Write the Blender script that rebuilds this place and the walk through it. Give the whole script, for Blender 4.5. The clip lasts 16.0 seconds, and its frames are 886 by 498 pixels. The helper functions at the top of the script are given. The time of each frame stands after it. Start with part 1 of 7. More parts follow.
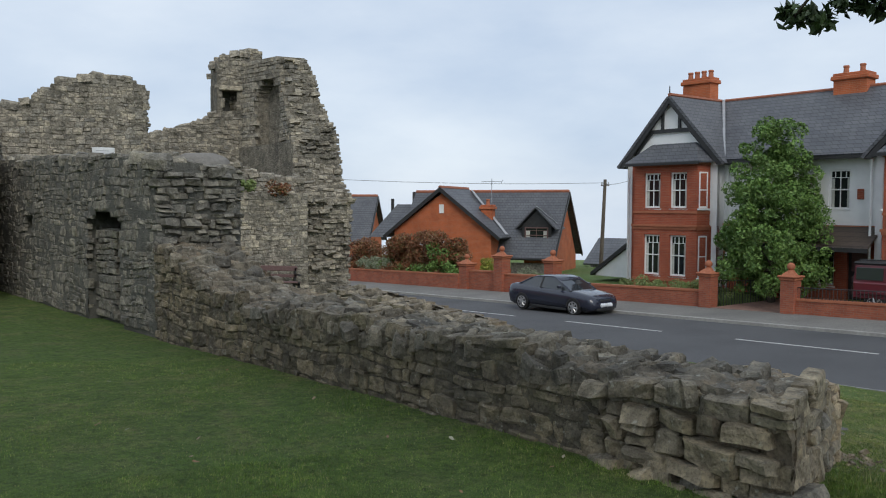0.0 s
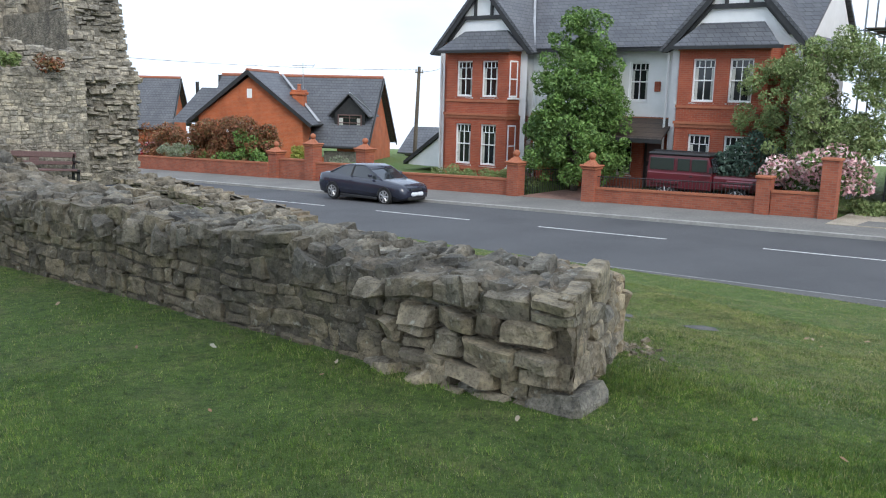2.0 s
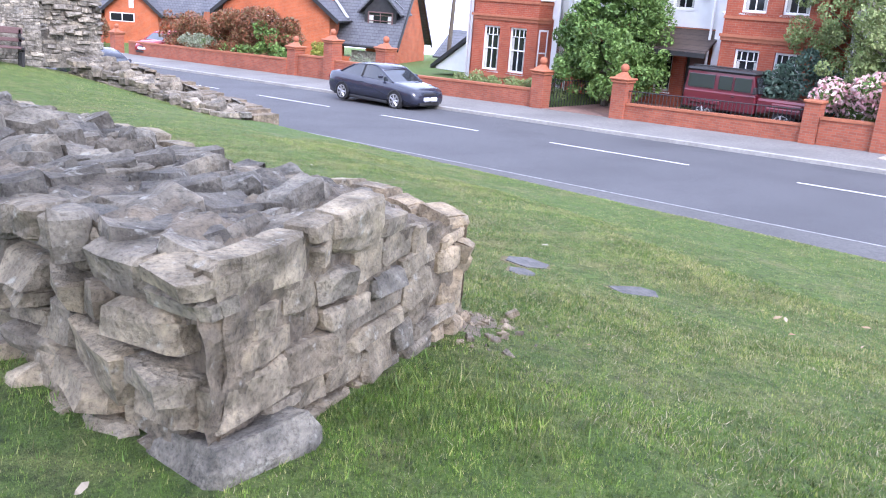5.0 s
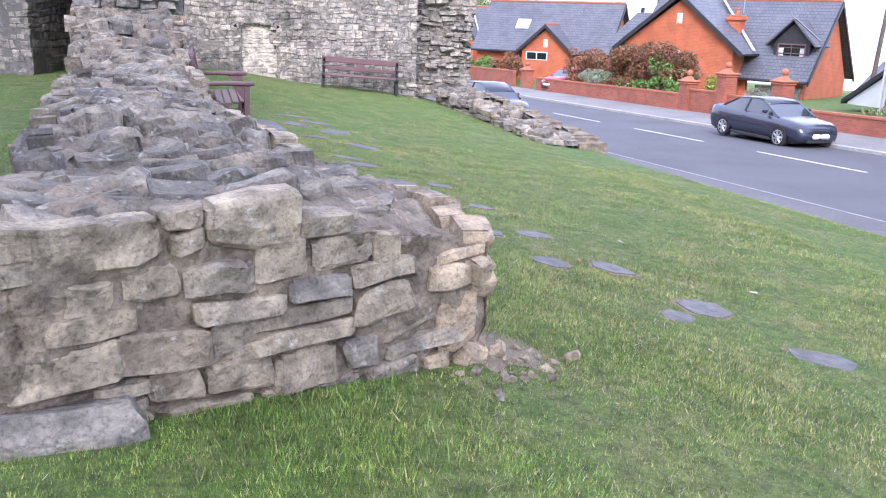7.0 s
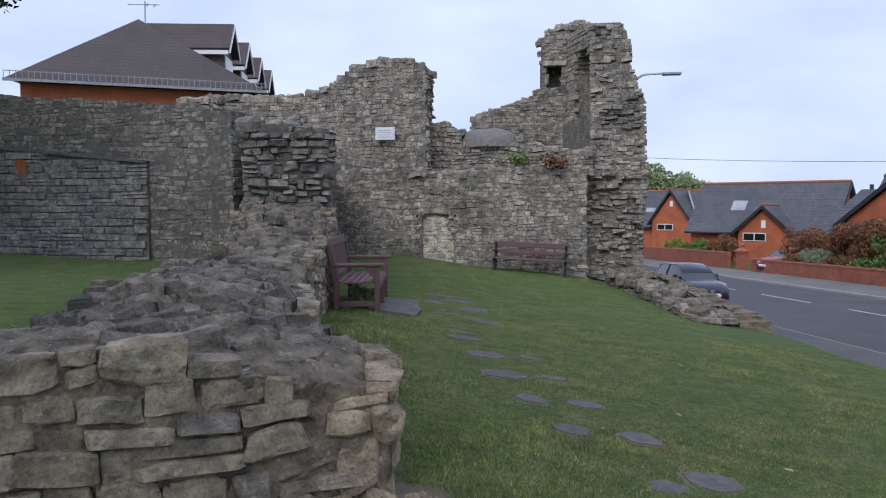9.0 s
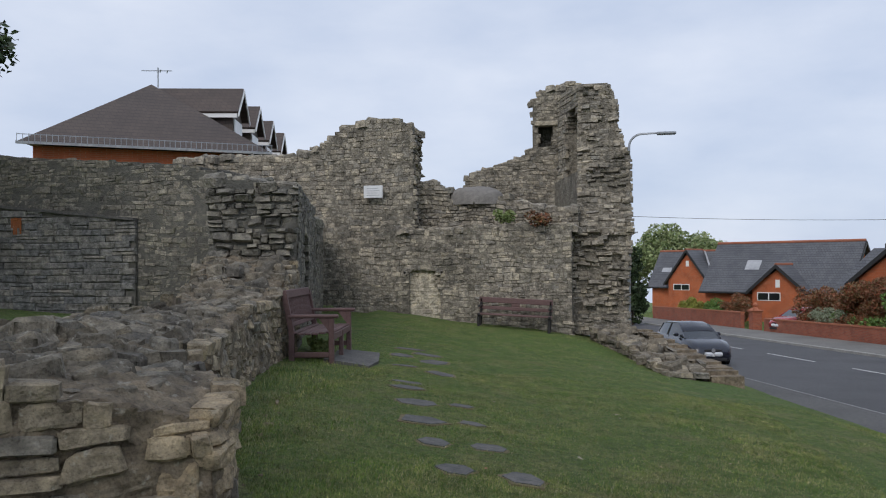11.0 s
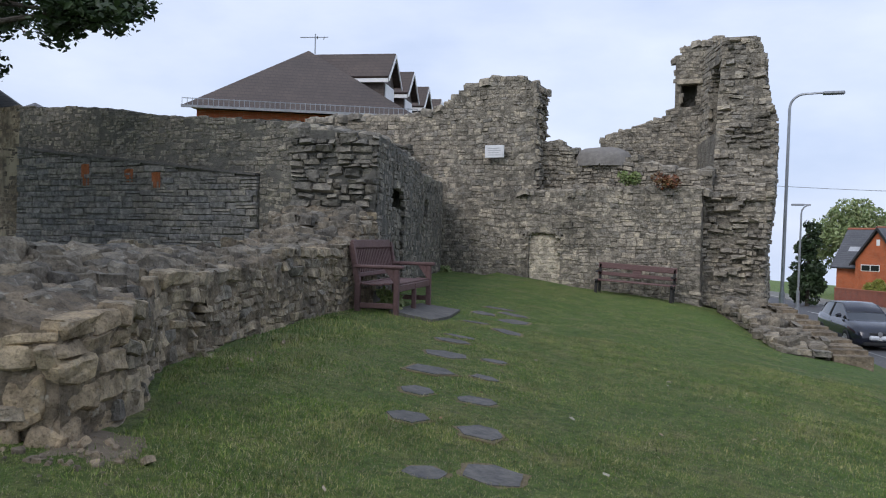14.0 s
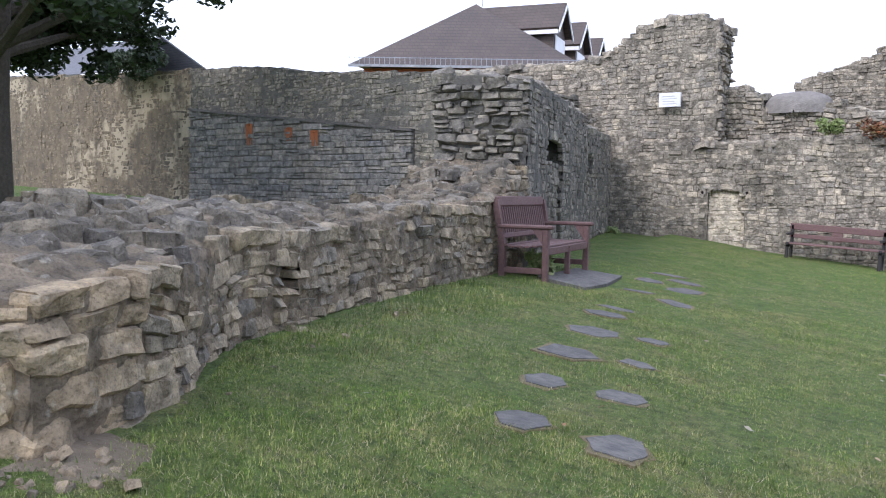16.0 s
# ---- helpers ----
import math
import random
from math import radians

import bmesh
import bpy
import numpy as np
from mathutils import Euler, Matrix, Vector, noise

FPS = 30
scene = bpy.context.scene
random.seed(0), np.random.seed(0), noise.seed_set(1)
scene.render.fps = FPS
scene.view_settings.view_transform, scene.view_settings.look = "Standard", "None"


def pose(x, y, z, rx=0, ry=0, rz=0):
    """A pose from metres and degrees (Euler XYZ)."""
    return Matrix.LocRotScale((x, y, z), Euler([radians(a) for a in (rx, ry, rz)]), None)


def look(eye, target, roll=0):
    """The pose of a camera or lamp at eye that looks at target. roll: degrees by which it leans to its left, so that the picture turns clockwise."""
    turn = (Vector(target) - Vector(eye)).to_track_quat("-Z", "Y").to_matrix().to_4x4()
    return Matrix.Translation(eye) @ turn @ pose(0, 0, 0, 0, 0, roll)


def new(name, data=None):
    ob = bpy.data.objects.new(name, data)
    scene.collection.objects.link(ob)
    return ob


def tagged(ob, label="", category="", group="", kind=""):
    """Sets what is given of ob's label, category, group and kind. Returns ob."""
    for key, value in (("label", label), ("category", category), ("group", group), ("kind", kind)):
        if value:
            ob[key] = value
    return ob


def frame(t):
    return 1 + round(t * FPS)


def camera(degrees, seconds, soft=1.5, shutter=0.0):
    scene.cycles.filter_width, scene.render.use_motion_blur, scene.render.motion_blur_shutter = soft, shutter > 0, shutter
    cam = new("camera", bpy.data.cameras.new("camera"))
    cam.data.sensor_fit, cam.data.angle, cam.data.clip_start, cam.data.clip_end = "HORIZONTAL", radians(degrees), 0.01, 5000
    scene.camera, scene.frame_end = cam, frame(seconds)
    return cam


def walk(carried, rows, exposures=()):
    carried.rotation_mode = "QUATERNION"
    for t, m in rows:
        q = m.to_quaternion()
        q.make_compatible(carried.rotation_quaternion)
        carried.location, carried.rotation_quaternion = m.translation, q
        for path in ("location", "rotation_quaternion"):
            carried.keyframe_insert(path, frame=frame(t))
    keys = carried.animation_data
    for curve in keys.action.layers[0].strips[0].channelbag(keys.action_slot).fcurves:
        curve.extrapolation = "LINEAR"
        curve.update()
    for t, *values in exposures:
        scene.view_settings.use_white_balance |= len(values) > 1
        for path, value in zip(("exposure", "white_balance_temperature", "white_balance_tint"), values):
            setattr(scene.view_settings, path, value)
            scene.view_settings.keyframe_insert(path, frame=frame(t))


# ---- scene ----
cam = camera(55.8, 16.0, 1.1)
PATH = [
    (0, (-3.872, -3.314, 1.760), (-2.890, -1.349, 1.649), 0.2),
    (0.5, (-3.788, -3.287, 1.733), (-2.707, -1.379, 1.559), 0.4),
    (1, (-3.676, -3.255, 1.715), (-2.473, -1.431, 1.452), 0.5),
    (1.5, (-3.513, -3.120, 1.674), (-2.193, -1.395, 1.320), 0.9),
    (2, (-3.243, -2.894, 1.683), (-1.878, -1.214, 1.290), 1.4),
    (2.5, (-2.850, -2.676, 1.639), (-1.432, -1.052, 1.203), 1.9),
    (3, (-2.510, -2.448, 1.621), (-1.068, -0.855, 1.152), 2.3),
    (3.5, (-2.130, -2.220, 1.594), (-0.652, -0.674, 1.074), 3.1),
    (3.7, (-1.934, -2.155, 1.554), (-0.448, -0.625, 1.014), 3.3),
    (5.8, (-0.074, -2.104, 1.376), (0.823, -0.215, 0.693), 4.4),
    (6, (0.094, -2.136, 1.377), (0.888, -0.201, 0.697), 4.2),
    (6.5, (0.539, -2.277, 1.339), (1.046, -0.234, 0.700), 3.4),
    (7, (0.972, -2.346, 1.275), (1.238, -0.243, 0.686), 2.0),
    (7.5, (1.393, -2.471, 1.261), (1.382, -0.320, 0.799), 0.9),
    (8, (1.722, -2.549, 1.250), (1.554, -0.387, 0.875), 1.3),
    (8.5, (2.024, -2.541, 1.250), (1.729, -0.376, 0.999), 0.6),
    (9, (2.358, -2.666, 1.224), (2.025, -0.495, 1.104), -0.3),
    (9.5, (2.589, -2.719, 1.206), (2.233, -0.550, 1.120), -0.7),
    (10, (2.866, -2.748, 1.180), (2.492, -0.581, 1.154), -0.8),
    (10.2, (2.959, -2.779, 1.167), (2.586, -0.611, 1.166), -0.7),
    (12.3, (3.966, -2.492, 1.010), (3.520, -0.338, 1.064), 0.1),
    (12.5, (4.068, -2.467, 1.008), (3.618, -0.315, 1.060), 0.2),
    (13, (4.223, -2.278, 0.945), (3.677, -0.147, 0.998), 1.2),
    (13.5, (4.382, -2.112, 0.920), (3.698, -0.021, 0.938), 1.2),
    (14, (4.544, -1.872, 0.857), (3.707, 0.162, 0.821), 1.3),
    (14.5, (4.575, -1.587, 0.791), (3.639, 0.403, 0.719), 1.4),
    (15, (4.543, -1.265, 0.790), (3.488, 0.663, 0.704), 1.5),
    (15.5, (4.464, -0.895, 0.797), (3.264, 0.944, 0.668), 1.2),
    (16, (4.282, -0.608, 0.802), (3.044, 1.205, 0.654), 1.1),
]
EXPOSURE = [(0, -0.1, 6400, 8), (1.0, 0.15, 6300, 8), (2.0, 0.66, 6150, 9), (2.5, 0.9, 6050, 11), (3.0, 1.12, 5800, 15), (3.5, 1.52, 5700, 19), (5.8, 1.8, 5700, 27), (7.2, 1.68, 5700, 28), (8.0, 0.98, 5600, 23), (8.5, 0.72, 5600, 19), (9, 0.02, 5800, 19), (9.5, -0.17, 6200, 14), (12.5, -0.18, 6350, 13), (13.5, -0.08, 6300, 14), (14.0, 0.02, 6100, 15), (14.5, 0.26, 5850, 17), (15, 0.48, 5850, 17), (15.5, 0.68, 5950, 18), (16, 0.99, 6000, 20)]
walk(cam, [(t, look(eye, target, roll)) for t, eye, target, roll in PATH], EXPOSURE)

# ---- sky and sun: bright overcast ----
SUN_EL, SUN_ROT = radians(38), radians(195)
world = bpy.data.worlds.new("world")
scene.world = world
world.use_nodes = True
wn, wl = world.node_tree.nodes, world.node_tree.links
wn.clear()
w_out, w_bg = wn.new("ShaderNodeOutputWorld"), wn.new("ShaderNodeBackground")
w_sky, w_coord = wn.new("ShaderNodeTexSky"), wn.new("ShaderNodeTexCoord")
w_sky.sky_type, w_sky.sun_disc, w_sky.sun_elevation, w_sky.sun_rotation = "NISHITA", False, SUN_EL, SUN_ROT
w_map, w_noise, w_ramp = wn.new("ShaderNodeMapping"), wn.new("ShaderNodeTexNoise"), wn.new("ShaderNodeValToRGB")
w_map.inputs["Scale"].default_value = (1.6, 1.6, 4.2)
w_noise.inputs["Scale"].default_value, w_noise.inputs["Detail"].default_value = 1.7, 6
w_noise.inputs["Roughness"].default_value = 0.52
w_ramp.color_ramp.elements[0].position, w_ramp.color_ramp.elements[0].color = 0.3, (5.9, 7.0, 8.8, 1)
w_ramp.color_ramp.elements[1].position, w_ramp.color_ramp.elements[1].color = 0.68, (8.9, 9.6, 10.6, 1)
w_mix = wn.new("ShaderNodeMix")
w_mix.data_type = "RGBA"
w_mix.inputs["Factor"].default_value = 0.9
w_bg.inputs["Strength"].default_value = 0.1
wl.new(w_coord.outputs["Generated"], w_map.inputs["Vector"])
wl.new(w_map.outputs["Vector"], w_noise.inputs["Vector"])
wl.new(w_noise.outputs["Fac"], w_ramp.inputs["Fac"])
wl.new(w_sky.outputs["Color"], w_mix.inputs["A"])
wl.new(w_ramp.outputs["Color"], w_mix.inputs["B"])
wl.new(w_mix.outputs["Result"], w_bg.inputs["Color"])
wl.new(w_bg.outputs["Background"], w_out.inputs["Surface"])
sun = new("sun", bpy.data.lights.new("sun", "SUN"))
sun.data.energy, sun.data.angle, sun.data.color = 1.5, radians(30), (1.0, 0.95, 0.88)
sun.matrix_basis = look((-5, -19, 16), (0, 0, 0))


# ---- materials ----
def mixed(nt, a, b, fac, mode="MIX"):
    n = nt.nodes.new("ShaderNodeMix")
    n.data_type, n.blend_type = "RGBA", mode
    for sock, val in (("A", a), ("B", b), ("Factor", fac)):
        if isinstance(val, (int, float)):
            n.inputs[sock].default_value = val
        elif isinstance(val, tuple):
            n.inputs[sock].default_value = (*val, 1)
        else:
            nt.links.new(val, n.inputs[sock])
    return n.outputs["Result"]


def ramp(nt, fac, stops):
    n = nt.nodes.new("ShaderNodeValToRGB")
    while len(n.color_ramp.elements) < len(stops):
        n.color_ramp.elements.new(0.5)
    for e, (p, c) in zip(n.color_ramp.elements, stops):
        e.position, e.color = p, (*c, 1) if isinstance(c, tuple) else (c, c, c, 1)
    nt.links.new(fac, n.inputs["Fac"])
    return n.outputs["Color"]


def noise_of(nt, vec, scale, detail=4.0, rough=0.55):
    n = nt.nodes.new("ShaderNodeTexNoise")
    n.inputs["Scale"].default_value, n.inputs["Detail"].default_value, n.inputs["Roughness"].default_value = scale, detail, rough
    nt.links.new(vec, n.inputs["Vector"])
    return n.outputs["Fac"]


def start_material(name, rough=0.8, metal=0.0):
    m = bpy.data.materials.new(name)
    m.use_nodes = True
    nt = m.node_tree
    b = nt.nodes["Principled BSDF"]
    b.inputs["Roughness"].default_value, b.inputs["Metallic"].default_value = rough, metal
    pos = nt.nodes.new("ShaderNodeNewGeometry").outputs["Position"]
    return m, nt, b, pos


def bumped(nt, b, height, strength, distance):
    n = nt.nodes.new("ShaderNodeBump")
    n.inputs["Strength"].default_value, n.inputs["Distance"].default_value = strength, distance
    nt.links.new(height, n.inputs["Height"])
    nt.links.new(n.outputs["Normal"], b.inputs["Normal"])


def surface(name, c1, c2, scale=8.0, rough=0.8, metal=0.0, bump=0.3, grain=60.0, big=1.2, depth=0.01, worn=0.7):
    """Two colours mixed by noise at two scales, with fine relief."""
    m, nt, b, pos = start_material(name, rough, metal)
    fine, wide = noise_of(nt, pos, scale, 5), noise_of(nt, pos, big, 3)
    col = mixed(nt, c1, c2, ramp(nt, fine, [(0.35, 0.0), (0.65, 1.0)]))
    dark = tuple(v * 0.72 for v in c1)
    col = mixed(nt, col, dark, ramp(nt, wide, [(0.42, 0.0), (0.75, worn)]))
    nt.links.new(col, b.inputs["Base Color"])
    if bump:
        bumped(nt, b, noise_of(nt, pos, grain, 4), bump, depth)
    return m


def stone_material(name, tones, island=True, lichen=0.5, moss=0.0, dark=0.45):
    """Weathered rubble: a tone for each stone, mottling, pale lichen, dark weathering, pitted relief."""
    m, nt, b, pos = start_material(name, 0.92)
    if island:
        rnd = nt.nodes.new("ShaderNodeNewGeometry").outputs["Random Per Island"]
    else:
        rnd = nt.nodes.new("ShaderNodeObjectInfo").outputs["Random"]
    col = ramp(nt, rnd, [(i / (len(tones) - 1), c) for i, c in enumerate(tones)])
    mott = noise_of(nt, pos, 7, 5, 0.6)
    col = mixed(nt, col, ramp(nt, mott, [(0.3, (0.3, 0.285, 0.26)), (0.5, (0.86, 0.85, 0.83)), (0.7, (1.5, 1.45, 1.35))]), 0.85, "MULTIPLY")
    streak = noise_of(nt, pos, 1.1, 5, 0.6)
    col = mixed(nt, col, (0.05, 0.047, 0.04), ramp(nt, streak, [(0.5, 0.0), (0.72, dark)]))
    spots = mixed(nt, noise_of(nt, pos, 24, 3, 0.5), noise_of(nt, pos, 9, 5, 0.6), 0.5)
    col = mixed(nt, col, (0.48, 0.46, 0.385), ramp(nt, spots, [(0.585, 0.0), (0.65, lichen)]))
    grit = noise_of(nt, pos, 55, 4, 0.75)
    col = mixed(nt, col, ramp(nt, grit, [(0.32, (0.4, 0.39, 0.37)), (0.46, (1, 1, 1)), (0.68, (1.4, 1.38, 1.33))]), 0.75, "MULTIPLY")
    if moss:
        grow = noise_of(nt, pos, 3.3, 5, 0.6)
        col = mixed(nt, col, (0.1, 0.11, 0.035), ramp(nt, grow, [(0.55, 0.0), (0.7, moss)]))
    nt.links.new(col, b.inputs["Base Color"])
    vor = nt.nodes.new("ShaderNodeTexVoronoi")
    vor.inputs["Scale"].default_value = 17
    nt.links.new(pos, vor.inputs["Vector"])
    h = mixed(nt, noise_of(nt, pos, 10, 7, 0.62), noise_of(nt, pos, 60, 4, 0.6), 0.25)
    h = mixed(nt, h, vor.outputs["Distance"], 0.3)
    bumped(nt, b, h, 1.0, 0.06)
    return m


def patchy_render(name, c1, c2, pale):
    """Old render: mottled brown with flaking paler patches and vertical streaks."""
    m, nt, b, pos = start_material(name, 0.95)
    col = mixed(nt, c1, c2, ramp(nt, noise_of(nt, pos, 2.4, 6, 0.65), [(0.38, 0.0), (0.64, 1.0)]))
    col = mixed(nt, col, pale, ramp(nt, noise_of(nt, pos, 0.55, 7, 0.62), [(0.5, 0.0), (0.56, 0.85)]))
    mp = nt.nodes.new("ShaderNodeMapping")
    mp.inputs["Scale"].default_value = (1.6, 1.6, 0.22)
    nt.links.new(pos, mp.inputs["Vector"])
    col = mixed(nt, col, (0.06, 0.055, 0.042), ramp(nt, noise_of(nt, mp.outputs["Vector"], 1.4, 5, 0.6), [(0.5, 0.0), (0.72, 0.7)]))
    nt.links.new(col, b.inputs["Base Color"])
    bumped(nt, b, noise_of(nt, pos, 16, 6, 0.7), 0.9, 0.04)
    return m


TONES = [(0.270, 0.221, 0.153), (0.344, 0.288, 0.200), (0.186, 0.156, 0.113), (0.400, 0.335, 0.231), (0.265, 0.226, 0.166), (0.200, 0.186, 0.156), (0.358, 0.298, 0.205)]
M_STONE = stone_material("rubble_stone", TONES)
M_STONE_OB = stone_material("rubble_stone_single", TONES, island=False)
# darker tones with some green moss for the long west face
WEST_TONES = [(0.168, 0.141, 0.099), (0.223, 0.185, 0.128), (0.118, 0.101, 0.074), (0.260, 0.214, 0.144), (0.143, 0.126, 0.094)]
M_STONE_WEST = stone_material("dark_mossy_stone", WEST_TONES, lichen=0.4, moss=0.3, dark=0.75)
M_STONE_WEST_OB = stone_material("dark_mossy_stone_single", WEST_TONES, island=False, lichen=0.4, moss=0.3, dark=0.75)
M_MORTAR_WEST = stone_material("dark_mossy_mortar", [(0.12, 0.102, 0.075), (0.12, 0.102, 0.075)], island=False, lichen=0.4, moss=0.3, dark=0.7)
CAPPING = [(0.184, 0.164, 0.130), (0.246, 0.215, 0.164), (0.139, 0.127, 0.107), (0.287, 0.250, 0.187), (0.184, 0.174, 0.149)]
M_STONE_CAP = stone_material("weathered_cap_stone", CAPPING, lichen=0.5, dark=0.6)
M_STONE_CAP_OB = stone_material("weathered_cap_stone_single", CAPPING, island=False, lichen=0.5, dark=0.6)
M_STONE_TOWER = stone_material("tower_stone", [(0.27, 0.243, 0.2), (0.36, 0.33, 0.272), (0.2, 0.185, 0.155), (0.43, 0.385, 0.305), (0.31, 0.283, 0.237), (0.25, 0.238, 0.21)], lichen=0.5, dark=0.6, moss=0.12)
M_MORTAR_PALE = stone_material("weathered_pale_mortar", [(0.2, 0.183, 0.15), (0.2, 0.183, 0.15)], island=False, lichen=0.5, dark=0.6)
M_STONE_GREY = stone_material("dressed_grey_stone", [(0.2, 0.203, 0.2), (0.24, 0.236, 0.224), (0.165, 0.168, 0.17), (0.285, 0.268, 0.238), (0.21, 0.208, 0.198)], lichen=0.25, dark=0.5)
M_STONE_DARK = stone_material("dark_rubble", [(0.2, 0.19, 0.165), (0.26, 0.24, 0.2), (0.15, 0.145, 0.13), (0.31, 0.29, 0.24)], lichen=0.35, moss=0.25, dark=0.6)
M_STONE_TAN = stone_material("tan_rubble", [(0.18, 0.145, 0.1), (0.23, 0.19, 0.13), (0.15, 0.125, 0.09), (0.2, 0.165, 0.12)], lichen=0.3, dark=0.75)
M_MORTAR = stone_material("lime_mortar", [(0.2, 0.163, 0.115), (0.2, 0.163, 0.115)], island=False, lichen=0.45, dark=0.55)
M_MORTAR_DARK = surface("old_dark_mortar", (0.1, 0.098, 0.085), (0.16, 0.152, 0.13), 10, 0.95, bump=0.8, grain=40, depth=0.03)
M_EARTH = surface("bare_earth", (0.165, 0.13, 0.09), (0.25, 0.203, 0.145), 12, 0.95, bump=0.7, grain=50, depth=0.02)


def lawn_material(name):
    m, nt, b, pos = start_material(name, 0.9)
    col = ramp(nt, noise_of(nt, pos, 2.6, 6, 0.6), [(0.25, (0.07, 0.125, 0.02)), (0.5, (0.12, 0.18, 0.036)), (0.72, (0.22, 0.21, 0.085))])
    wide = noise_of(nt, pos, 0.35, 3)
    col = mixed(nt, col, (0.1, 0.18, 0.03), ramp(nt, wide, [(0.4, 0.0), (0.65, 0.7)]))
    fine = noise_of(nt, pos, 70, 3, 0.7)
    col = mixed(nt, col, ramp(nt, fine, [(0.3, (0.5, 0.5, 0.45)), (0.7, (1.3, 1.3, 1.2))]), 0.8, "MULTIPLY")
    col = mixed(nt, col, ramp(nt, noise_of(nt, pos, 15, 5, 0.7), [(0.36, (0.45, 0.48, 0.42)), (0.5, (1, 1, 1)), (0.66, (1.4, 1.37, 1.3))]), 0.85, "MULTIPLY")
    nt.links.new(col, b.inputs["Base Color"])
    bumped(nt, b, noise_of(nt, pos, 55, 4, 0.7), 1.0, 0.05)
    return m


M_LAWN = lawn_material("lawn_turf")
M_ASPHALT = surface("asphalt", (0.072, 0.073, 0.078), (0.098, 0.098, 0.101), 30, 0.85, bump=0.4, grain=220, big=0.4)
M_ASPHALT_OLD = surface("patched_asphalt", (0.085, 0.085, 0.085), (0.125, 0.122, 0.116), 14, 0.9, bump=0.4, grain=160, big=0.6)
M_PAVE = surface("pavement_asphalt", (0.16, 0.155, 0.145), (0.22, 0.21, 0.19), 12, 0.9, bump=0.4, grain=140, big=0.5)
M_KERB = surface("kerb_concrete", (0.3, 0.29, 0.27), (0.38, 0.37, 0.34), 10, 0.9)
M_LINE = surface("road_paint", (0.55, 0.55, 0.53), (0.7, 0.7, 0.68), 25, 0.7, bump=0.2)
M_LINE_WORN = surface("worn_road_paint", (0.34, 0.34, 0.33), (0.16, 0.16, 0.16), 9, 0.8, bump=0.2)
M_GRAVEL = surface("pale_gravel", (0.42, 0.36, 0.28), (0.6, 0.53, 0.42), 45, 0.95, bump=1.0, grain=70, depth=0.04)


def brick_material(name, c1, c2, mortar, tilt):
    """Courses of bricks; tilt: turn of the wall line about the vertical in degrees."""
    m, nt, b, pos = start_material(name, 0.85)
    mp = nt.nodes.new("ShaderNodeMapping")
    mp.vector_type = "TEXTURE"
    mp.inputs["Rotation"].default_value = (0, 0, radians(tilt))
    nt.links.new(pos, mp.inputs["Vector"])
    sep, com, add = nt.nodes.new("ShaderNodeSeparateXYZ"), nt.nodes.new("ShaderNodeCombineXYZ"), nt.nodes.new("ShaderNodeMath")
    nt.links.new(mp.outputs["Vector"], sep.inputs[0])
    nt.links.new(sep.outputs["X"], add.inputs[0])
    nt.links.new(sep.outputs["Y"], add.inputs[1])
    nt.links.new(add.outputs[0], com.inputs["X"])
    nt.links.new(sep.outputs["Z"], com.inputs["Y"])
    br = nt.nodes.new("ShaderNodeTexBrick")
    br.inputs["Scale"].default_value = 1
    br.inputs["Brick Width"].default_value, br.inputs["Row Height"].default_value, br.inputs["Mortar Size"].default_value = 0.225, 0.075, 0.006
    for k, c in (("Color1", c1), ("Color2", c2), ("Mortar", mortar)):
        br.inputs[k].default_value = (*c, 1)
    nt.links.new(com.outputs[0], br.inputs["Vector"])
    col = mixed(nt, br.outputs["Color"], ramp(nt, noise_of(nt, pos, 1.3, 5, 0.6), [(0.3, (0.7, 0.68, 0.66)), (0.6, (1.08, 1.05, 1.02))]), 0.8, "MULTIPLY")
    nt.links.new(col, b.inputs["Base Color"])
    bumped(nt, b, br.outputs["Fac"], -0.3, 0.01)
    return m


ROAD_TILT = math.degrees(math.atan2(-0.974, 0.225))
M_BRICK = brick_material("red_brick", (0.37, 0.088, 0.04), (0.3, 0.065, 0.032), (0.3, 0.16, 0.11), ROAD_TILT)
M_BRICK_ORANGE = brick_material("orange_brick", (0.47, 0.12, 0.04), (0.41, 0.1, 0.036), (0.4, 0.2, 0.12), ROAD_TILT)
M_BRICK_WALL = brick_material("garden_brick", (0.36, 0.105, 0.055), (0.27, 0.075, 0.042), (0.25, 0.15, 0.11), ROAD_TILT)


